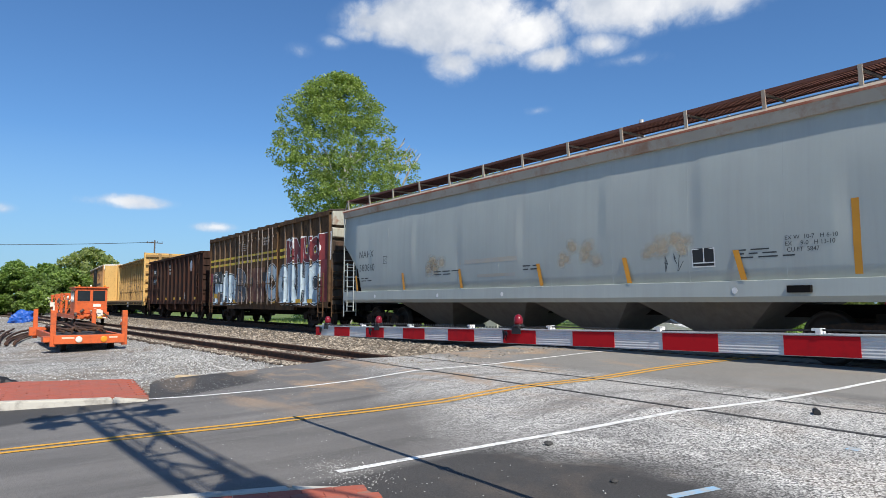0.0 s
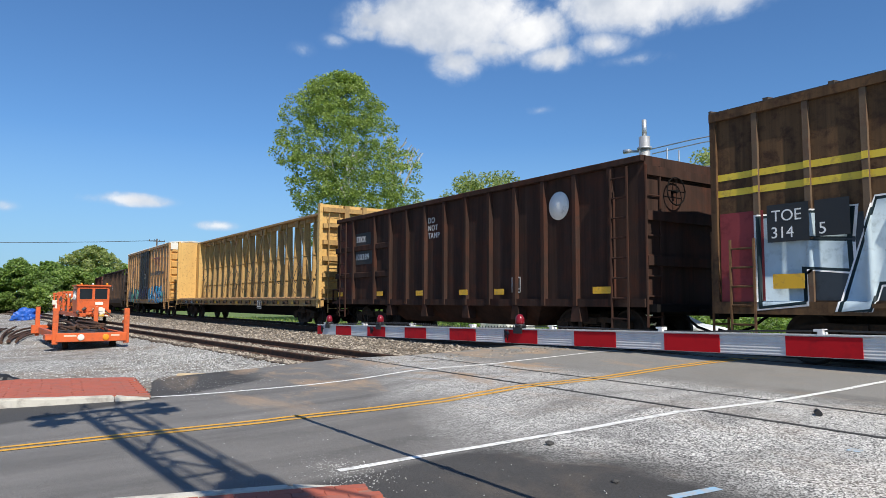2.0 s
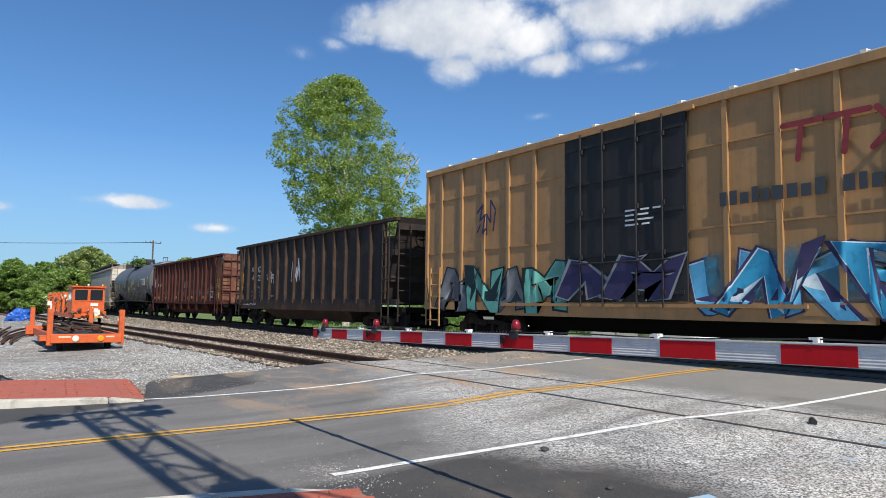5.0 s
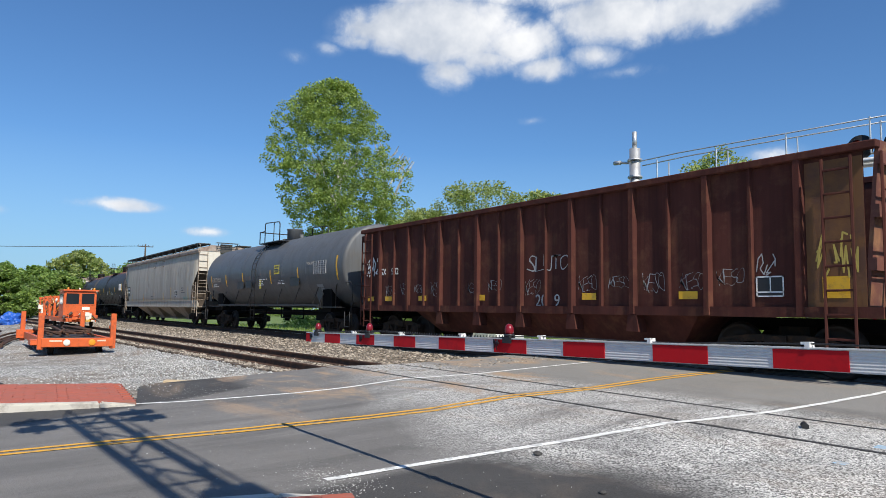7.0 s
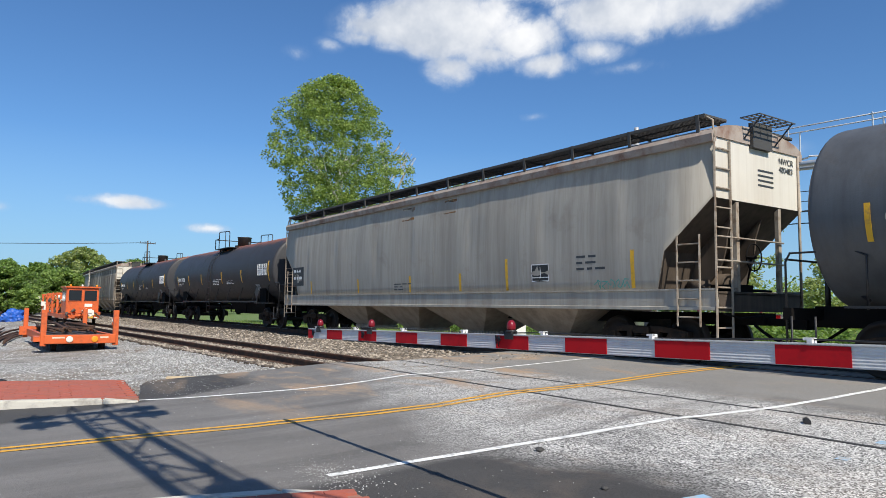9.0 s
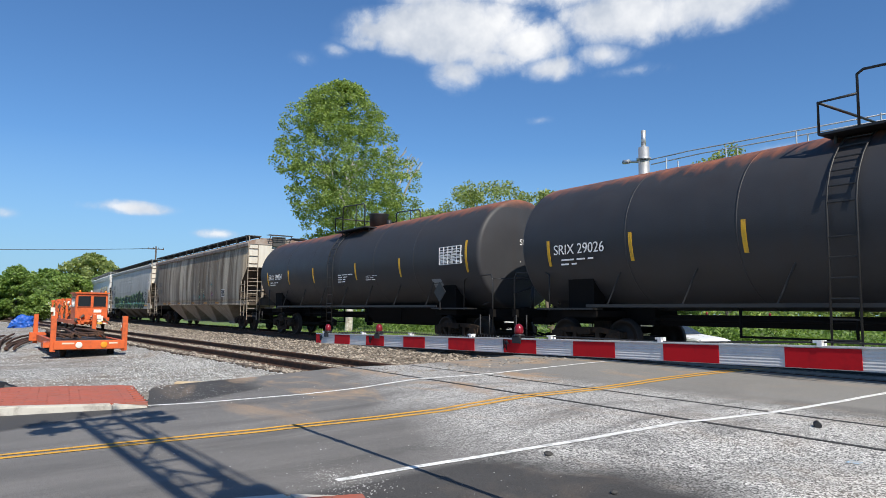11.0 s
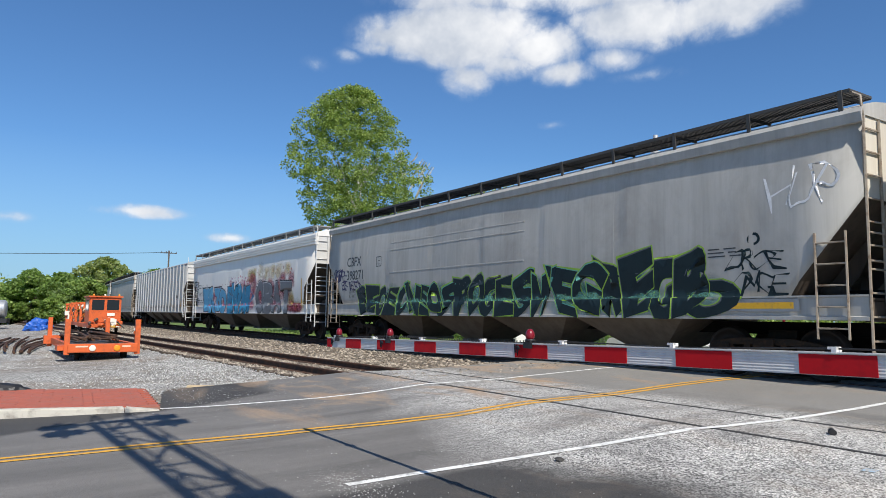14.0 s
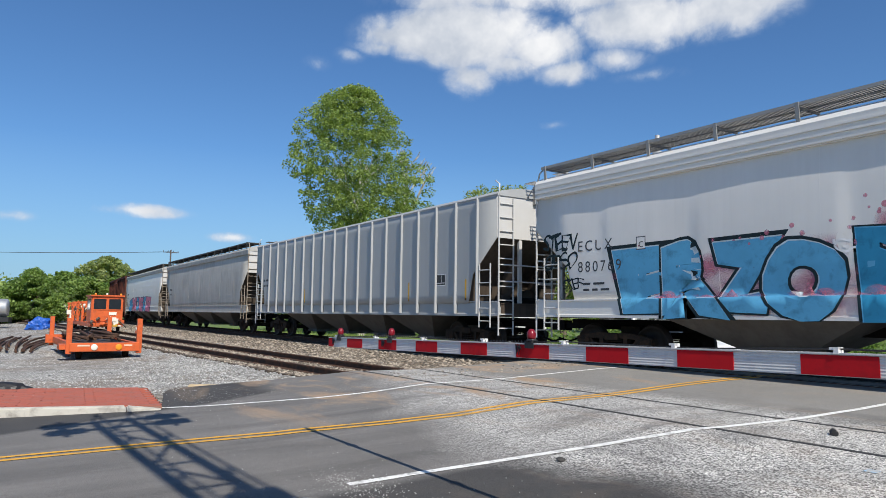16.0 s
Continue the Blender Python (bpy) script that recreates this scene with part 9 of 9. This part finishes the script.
def rail_heap():
    """Old rails and curved lengths left on the yard west of the cart."""
    rnd = random.Random(12)
    heap = tagged(new("scrap_rails"), "heap of rusty bent rails on the gravel yard", "rails")
    for k in range(16):
        bm = B()
        x0, y0, turn = -29.6 - rnd.uniform(0, 5), 1.62 - 0.1 * k + rnd.uniform(-0.05, 0.05), 0.1 - 0.012 * k
        n, step, bow = 9, rnd.uniform(1.1, 1.8), rnd.uniform(0.012, 0.03)
        pts, a = [], math.pi - turn
        x, y = x0, y0
        for j in range(n):
            pts.append((x, y, rough_land(x, y) + 0.06 + 0.04 * (k % 3)))
            x += step * math.cos(a)
            y += step * math.sin(a)
            a -= bow
        pipe(bm, pts, 0.05, 6)
        part("rail_length", bm, RAIL, heap)


rail_heap()


def tarp_heap():
    bm = B()
    bmesh.ops.create_icosphere(bm, subdivisions=4, radius=1.0)
    for v in bm.verts:
        k = 1 + 0.35 * noise.noise(v.co * 2.5) + 0.18 * noise.noise(v.co * 7)
        v.co = Vector((v.co.x * 1.0 * k, v.co.y * 0.95 * k, max(-0.05, v.co.z * 0.85 * k)))
    ob = tagged(part("blue_tarp", bm, surface("tarp_blue", (0.02, 0.10, 0.42), 0.45, vary=0.4, scale=3.0, bump=0.5, grain=9), None, "crumpled bright blue tarp heap on the yard"), category="tarp")
    ob.matrix_basis = pose(-62.5, 3.75, rough_land(-62.5, 3.75), 0, 0, 20)


tarp_heap()


def tanker_truck():
    tr = tagged(new("tank_truck"), "small silver tank truck parked beyond the yard", "truck")
    tr.matrix_basis = pose(-72.5, -0.6, rough_land(-72.5, -0.6), 0, 0, 80)
    bm = B()
    lathe(bm, [(-2.4, 0.02), (-2.4, 0.7), (-2.3, 0.8), (2.3, 0.8), (2.4, 0.7), (2.4, 0.02)], 24, "x", (0, 0, 1.75))
    part("tank", bm, STEEL, tr)
    bm = B()
    box(bm, -2.5, 2.6, -0.9, 0.9, 0.55, 0.95)
    part("chassis", bm, BLACK, tr)
    bm = B()
    box(bm, -4.3, -2.6, -1.0, 1.0, 0.5, 2.3)
    bmesh.ops.bevel(bm, geom=bm.edges[:], offset=0.15, segments=2, affect="EDGES")
    part("cab", bm, WHITE, tr)
    for x in (-3.5, 1.2):
        for y in (-0.95, 0.95):
            bm = B()
            rod(bm, (x, y - 0.13, 0.45), (x, y + 0.13, 0.45), 0.45, 20)
            part("wheel", bm, BLACK, tr)


tanker_truck()


def signal_cabin():
    ob = tagged(new("signal_cabin"), "pale grey metal signal cabin beyond the tracks", "equipment cabin")
    x, y = -27.0, 22.3
    z = rough_land(x, y)
    ob.matrix_basis = pose(x, y, z, 0, 0, 6)
    bm = B()
    box(bm, -0.9, 0.9, -1.0, 1.0, 0.1, 2.55)
    part("wall", bm, SILVER, ob)
    bm = B()
    loft(bm, [[(u, -1.12, 2.55), (u, 0, 2.85), (u, 1.12, 2.55), (u, 1.12, 2.5), (u, -1.12, 2.5)] for u in (-1.0, 1.0)])
    part("roof", bm, STEEL, ob)
    bm = B()
    box(bm, -0.4, 0.4, -1.03, -1.0, 0.2, 2.1)
    part("door", bm, SILVEREND, ob)


signal_cabin()


def parked_car():
    """A white saloon car, nose toward the crossing."""
    car = tagged(new("car"), "white saloon car parked beyond the tracks", "car")
    x, y = -16.3, 20.6
    car.matrix_basis = pose(x, y, rough_land(x, y), 0, 0, 4)
    paint = surface("car_white", (0.8, 0.8, 0.79), 0.3, vary=0.05)
    side = [(-2.3, 0.45), (-2.33, 0.75), (-2.2, 0.92), (-1.3, 0.98), (0.9, 0.96), (2.0, 0.82), (2.32, 0.68), (2.34, 0.4), (2.2, 0.28), (-2.2, 0.28)]
    bm = B()
    slab(bm, side, -0.88, 0.88)
    bmesh.ops.bevel(bm, geom=bm.edges[:], offset=0.05, segments=2, affect="EDGES")
    part("body", bm, paint, car)
    bm = B()
    hexa(bm, [(-1.75, -0.8, 0.95), (1.15, -0.8, 0.95), (1.15, 0.8, 0.95), (-1.75, 0.8, 0.95)], [(-1.0, -0.62, 1.38), (0.3, -0.62, 1.38), (0.3, 0.62, 1.38), (-1.0, 0.62, 1.38)])
    part("cabin", bm, surface("car_glass", (0.03, 0.035, 0.04), 0.1), car)
    bm = B()
    hexa(bm, [(-1.02, -0.63, 1.37), (0.32, -0.63, 1.37), (0.32, 0.63, 1.37), (-1.02, 0.63, 1.37)], [(-0.9, -0.55, 1.43), (0.2, -0.55, 1.43), (0.2, 0.55, 1.43), (-0.9, 0.55, 1.43)])
    part("roof", bm, paint, car)
    for px, py in ((-1.4, -0.8), (1.4, -0.8), (-1.4, 0.8), (1.4, 0.8)):
        bm = B()
        lathe(bm, [(py - 0.1, 0.2), (py - 0.11, 0.3), (py - 0.08, 0.33), (py + 0.08, 0.33), (py + 0.11, 0.3), (py + 0.1, 0.2)], 20, "y", (px, 0, 0.32))
        wheel = part("wheel", bm, RUBBER, car)
        bm = B()
        lathe(bm, [(py - 0.09, 0.02), (py - 0.09, 0.21), (py + 0.09, 0.21), (py + 0.09, 0.02)], 16, "y", (px, 0, 0.32))
        part("rim", bm, STEEL, wheel)


parked_car()


# ---- poles and wires ----
POLEWOOD = surface("pole_wood", (0.075, 0.06, 0.05), 0.9, vary=0.3, scale=3.0)


def utility_pole(label, x, y, top, arms, wood=True, lamp=False):
    ob = tagged(new("utility_pole"), label, "utility pole")
    z0 = rough_land(x, y)
    bm = B()
    rod(bm, (x, y, z0 - 0.1), (x, y, top), 0.16, 10, 0.11)
    part("pole", bm, POLEWOOD if wood else STEEL, ob)
    for k in range(arms):
        bm = B()
        z = top - 0.4 - k * 0.9
        box(bm, x - 0.06, x + 0.06, y - 1.2, y + 1.2, z - 0.06, z + 0.06)
        for v in (-1.1, -0.4, 0.4, 1.1):
            rod(bm, (x, y + v, z + 0.06), (x, y + v, z + 0.28), 0.045, 6)
        part("crossarm", bm, POLEWOOD, ob)
    if lamp:
        bm = B()
        pipe(bm, [(x, y, top - 0.3), (x + 0.3, y - 1.2, top + 0.1)], 0.03)
        box(bm, x + 0.15, x + 0.45, y - 1.9, y - 1.1, top + 0.05, top + 0.2)
        part("street_light", bm, STEEL, ob)
        bm = B()
        rod(bm, (x + 0.3, y, top - 2.4), (x + 0.3, y, top - 1.5), 0.25, 14)
        part("transformer", bm, STEEL, ob)
    return ob


utility_pole("dark wooden utility pole with crossarm in the distance", -116.3, 24.3, 10.9, 1)
utility_pole("slim pole with a street light and transformer", -31.7, 33.2, 7.9, 0, False, True)
utility_pole("small wooden utility pole among far trees", -150.0, 15.5, 6.3, 1)
utility_pole("wooden utility pole beyond the road", 8.0, 48.0, 10.5, 2)


def wire(p, q, sag, r=0.02):
    bm = B()
    p, q = Vector(p), Vector(q)
    pipe(bm, [tuple(p.lerp(q, i / 14) - Vector((0, 0, sag * 4 * (i / 14) * (1 - i / 14)))) for i in range(15)], r, 5)
    tagged(part("overhead_wire", bm, CABLE, None, "thin dark overhead wire between poles"), category="wire", group="overhead wires")


wire((-116.3, 24.3, 10.6), (-118.0, -40.0, 8.6), 0.8, 0.04)
for k, (dz, dy) in enumerate(((0, 0), (-0.5, 0.3), (-1.1, 0.1), (-1.7, 0.4))):
    wire((-31.7, 33.2 + dy, 7.6 + dz), (8.0, 48 + dy, 10.2 + dz), 0.9, 0.022)
wire((-31.7, 33.2, 6.4), (20.0, 30, 8.2), 1.4, 0.022)
wire((-14.0, 26, 4.4), (20.0, 34, 9.4), 1.4, 0.022)


# ---- trees ----
BARK = surface("bark_grey", (0.16, 0.13, 0.1), 0.9, vary=0.35, scale=3.0, bump=0.4)
BARKPALE = surface("bark_pale", (0.6, 0.57, 0.5), 0.85, vary=0.35, scale=2.0, patches=((0.22, 0.19, 0.14), 0.5, 2.0), bump=0.3)
LEAF_A = leaf_mat("leaf_fresh", (0.22, 0.31, 0.085))
LEAF_D = leaf_mat("leaf_hedge", (0.2, 0.3, 0.08))
LEAF_B = leaf_mat("leaf_deep", (0.165, 0.265, 0.066))
LEAF_C = leaf_mat("leaf_pale", (0.26, 0.33, 0.125))


def leaves(rnd, blobs, count, size):
    """Small bent leaf sprays, thickest at the skin of each clump."""
    verts, faces = [], []
    weights = [b[1] ** 2 for b in blobs]
    for c, r, sq in rnd.choices(blobs, weights, k=count):
        d = Vector((rnd.gauss(0, 1), rnd.gauss(0, 1), rnd.gauss(0, 1))).normalized()
        k = r * (rnd.random() ** 0.38) * (1.0 + 0.22 * noise.noise(c + d * 1.7))
        p = c + Vector((d.x * k, d.y * k, d.z * k * sq))
        u = Vector((rnd.gauss(0, 1), rnd.gauss(0, 1), rnd.gauss(0, 0.6))).normalized()
        w = u.cross(Vector((rnd.gauss(0, 1), rnd.gauss(0, 1), rnd.gauss(0, 1)))).normalized()
        s = size * rnd.uniform(0.55, 1.3)
        b = len(verts)
        verts += [tuple(p - u * s), tuple(p + w * s * 0.55), tuple(p + u * s), tuple(p - w * s * 0.55)]
        faces.append((b, b + 1, b + 2, b + 3))
    return verts, faces


def limb(bm, rnd, p, way, length, r, depth, tips):
    n = 3
    for i in range(n):
        q = p + way * (length / n)
        rod(bm, p, q, r * (1 - 0.3 * i / n), 7, r * (1 - 0.3 * (i + 1) / n), cap=False)
        way = (way + Vector((rnd.gauss(0, 0.12), rnd.gauss(0, 0.12), rnd.gauss(0.04, 0.06)))).normalized()
        p = q
    tips.append(p)
    if depth:
        for _ in range(rnd.randint(2, 3)):
            side = Vector((rnd.gauss(0, 1), rnd.gauss(0, 1), rnd.uniform(0.1, 0.7))).normalized()
            limb(bm, rnd, p, (way * 0.9 + side * 0.75).normalized(), length * rnd.uniform(0.6, 0.8), r * 0.6, depth - 1, tips)


def tree(label, x, y, height, spread, crown_from, count, size, leafm, barkm, seed, shape=None, clumps=34, depth=3, shift=None, lump=(0.13, 0.26)):
    """A trunk with forking limbs and a crown of many leaf clumps inside an uneven egg."""
    rnd = random.Random(seed)
    ob = tagged(new("tree"), label, "tree")
    z0 = rough_land(x, y)
    bm, tips = B(), []
    limb(bm, rnd, Vector((x, y, z0 - 0.2)), Vector((rnd.gauss(0, 0.04), rnd.gauss(0, 0.04), 1)).normalized(), height * 0.30, 0.014 * height + 0.05, depth, tips)
    part("trunk", bm, barkm, ob)
    blobs = []
    zc = z0 + crown_from
    ht = height - crown_from
    for _ in range(clumps):
        v = rnd.random()
        prof = shape(v) if shape else math.sin(math.pi * min(1, 0.12 + 0.86 * v)) ** 0.6
        a, k = rnd.uniform(0, 6.283), rnd.random() ** 0.5
        r = spread * rnd.uniform(*lump)
        lean = shift(v) if shift else 0.0
        rr = max(0.0, spread * prof - r * 0.7) * k
        c = Vector((x + rr * math.cos(a) + 0.565 * lean, y + rr * math.sin(a) + 0.825 * lean, zc + r * 0.5 + v * (ht - r * 1.3)))
        blobs.append((c, r, rnd.uniform(0.65, 0.95)))
    verts, faces = leaves(rnd, blobs, count, size)
    crown = soup("crown", verts, faces, leafm, ob)
    return ob


# the tall sycamore behind the line: widest below its middle, rounded top
tree("tall fresh green sycamore tree with pale limbs", -55.0, 27.6, 22.4, 7.0, 6.4, 62000, 0.12, LEAF_A, BARKPALE, 3,
     lambda v: bend([(0, 0.6), (0.2, 0.78), (0.28, 0.86), (0.4, 0.97), (0.53, 0.99), (0.62, 0.9), (0.78, 0.74), (0.9, 0.56), (1.0, 0.22)], v), 760, 4,
     shift=lambda v: bend([(0, 0.6), (0.28, 0.8), (0.4, 0.5), (0.53, -0.1), (0.62, -0.6), (0.78, -1.15), (0.9, -1.1), (1.0, -0.3)], v) - 0.45, lump=(0.055, 0.12))
FAR = [
    # x, y, height, spread, crown from, leaves, leaf size, material, bark
    (-84.0, 66.0, 22.5, 12.0, 4.0, 13000, 0.3, LEAF_C, BARK), (-76.0, 72.0, 20.5, 10.0, 4.0, 11000, 0.3, LEAF_C, BARK), (-92.0, 60.0, 18.5, 9.0, 3.0, 11000, 0.3, LEAF_C, BARK), (-66.0, 74.0, 16.5, 7.0, 3.0, 9000, 0.35, LEAF_C, BARK),
    (-50.0, 47.0, 14.2, 5.0, 3.5, 4200, 0.26, LEAF_C, BARK), (-45.0, 50.0, 13.0, 4.6, 3.0, 3600, 0.26, LEAF_C, BARK), (-57.0, 46.0, 12.5, 4.6, 3.0, 3800, 0.26, LEAF_A, BARK),
    (-27.0, 41.0, 13.4, 4.4, 2.5, 6500, 0.17, LEAF_C, BARK), (-21.0, 45.5, 6.2, 3.8, 0.5, 6500, 0.17, LEAF_C, BARK), (-33.5, 42.0, 7.5, 3.8, 0.4, 9000, 0.18, LEAF_A, BARK), (-17.5, 47.0, 5.0, 3.2, 0.3, 4500, 0.26, LEAF_A, BARK),
    (-38.5, 44.0, 7.0, 3.8, 0.3, 8000, 0.19, LEAF_A, BARK), (-44.0, 41.0, 10.8, 4.6, 0.8, 5200, 0.17, LEAF_C, BARK), (-50.5, 40.0, 11.8, 4.8, 1.0, 5200, 0.17, LEAF_C, BARK), (-13.5, 50.0, 4.6, 3.2, 0.3, 5000, 0.26, LEAF_B, BARK), (-9.0, 56.0, 6.0, 3.8, 0.3, 4500, 0.3, LEAF_A, BARK),
    (-47.0, 37.0, 5.0, 3.4, 0.2, 7000, 0.18, LEAF_A, BARK), (-2.0, 62.0, 7.0, 4.2, 0.3, 4500, 0.32, LEAF_B, BARK), (8.0, 66.0, 8.0, 4.6, 0.3, 4500, 0.34, LEAF_A, BARK),
    (-136.0, 17.5, 11.4, 6.0, 3.0, 5000, 0.45, LEAF_C, BARK), (-145.0, 28.0, 10.6, 8.0, 1.0, 6000, 0.5, LEAF_B, BARK), (-150.0, 38.0, 11.5, 8.0, 1.0, 6000, 0.5, LEAF_D, BARK), (-140.0, 44.0, 11.0, 8.0, 1.0, 5000, 0.5, LEAF_B, BARK),
    (-93.0, 4.5, 6.2, 4.6, 0.2, 15000, 0.24, LEAF_B, BARK), (-98.0, 10.5, 5.8, 4.5, 0.2, 14000, 0.24, LEAF_D, BARK), (-95.0, -2.5, 5.6, 5.0, 0.2, 14000, 0.23, LEAF_B, BARK), (-104.0, 15.0, 6.0, 4.5, 0.2, 6000, 0.32, LEAF_B, BARK),
    (-88.0, 6.8, 3.4, 3.0, 0.1, 4000, 0.26, LEAF_D, BARK), (-90.0, 0.5, 3.4, 3.2, 0.1, 4000, 0.26, LEAF_D, BARK), (-110.0, 20.0, 7.0, 5.0, 0.2, 5000, 0.4, LEAF_D, BARK), (-97.0, -10.0, 6.0, 5.5, 0.2, 14000, 0.24, LEAF_B, BARK),
    (-112.0, 9.0, 7.0, 5.0, 0.2, 5000, 0.4, LEAF_B, BARK),
]
for k, (x, y, hh, sp, cf, n, s, lm, bk) in enumerate(FAR):
    kind = "leafy green bush at the edge of the yard" if hh < 5 else ("young-leaved tree beyond the tracks" if lm is LEAF_C else "dense green tree beyond the tracks")
    tree(kind, x, y, hh, sp, cf, int(n * 1.7), s * 0.72, lm, bk, 40 + k, (lambda v: bend([(0, 0.6), (0.4, 1.0), (0.75, 0.88), (0.92, 0.62), (1.0, 0.3)], v)) if hh > 15 else None, 170 if hh > 15 else 80, 2, None, (0.08, 0.16) if hh > 15 else (0.11, 0.22))


def undergrowth():
    """Low scrub along the far side of the line, and the far woods behind all."""
    rnd = random.Random(77)
    blobs = []
    for _ in range(150):
        x = rnd.uniform(-75, 30)
        y = rnd.uniform(31, 40) + max(0, x + 20) * 0.4
        r = rnd.uniform(0.7, 1.7)
        blobs.append((Vector((x, y, rough_land(x, y) + r * 0.4)), r, 0.8))
    v, f = leaves(rnd, blobs, 60000, 0.125)
    tagged(soup("scrub", v, f, LEAF_B, None, "low green scrub beyond the tracks"), category="bushes", kind="stuff")
    blobs = []
    for k in range(170):
        a = radians(rnd.uniform(-14, 130))
        d = rnd.uniform(190, 260)
        r = rnd.uniform(5, 9)
        x, y = -math.cos(a) * d, math.sin(a) * d
        blobs.append((Vector((x, y, rough_land(x, y) + r * 0.55)), r, rnd.uniform(0.7, 1.0)))
    v, f = leaves(rnd, blobs, 80000, 0.55)
    tagged(soup("far_woods", v, f, LEAF_A, None, "distant line of green woods"), category="woods", kind="stuff")
    v, f = [], []
    for _ in range(9000):
        x, y = -75 + 75 * rnd.random(), 17.5 + 14 * rnd.random()
        z, a, hgt = rough_land(x, y), rnd.uniform(0, 6.28), rnd.uniform(0.08, 0.3)
        b = len(v)
        v += [(x - 0.05 * math.cos(a), y - 0.05 * math.sin(a), z), (x + 0.05 * math.cos(a), y + 0.05 * math.sin(a), z), (x + rnd.uniform(-0.1, 0.1), y + rnd.uniform(-0.1, 0.1), z + hgt)]
        f.append((b, b + 1, b + 2))
    tagged(soup("tall_grass", v, f, LEAF_A, None, "tufts of tall grass beside the line"), category="grass", kind="stuff")


undergrowth()



def motions():
    # the cars follow the line, each about its own middle
    for car, s0 in TRAIN:
        rows = []
        for i in range(33):
            t = i * 0.5
            x, y, a = line_point(s0 - rolled(t))
            rows.append((t, pose(x, y, 0, 0, 0, -math.degrees(a))))
        walk(car, rows)
    # the wheels roll without slip; wheels in the same place of their bogie share one set of keys
    first = {}
    for w, x in SPIN:
        if x not in first:
            walk(w, [(k / 30, pose(x, 0, 0.455, 0, math.degrees(rolled(k / 30) / 0.455), 0)) for k in range(481)])
            first[x] = w.animation_data
        else:
            w.rotation_mode = "QUATERNION"
            keys = w.animation_data_create()
            keys.action = first[x].action
            keys.action_slot = first[x].action_slot


motions()
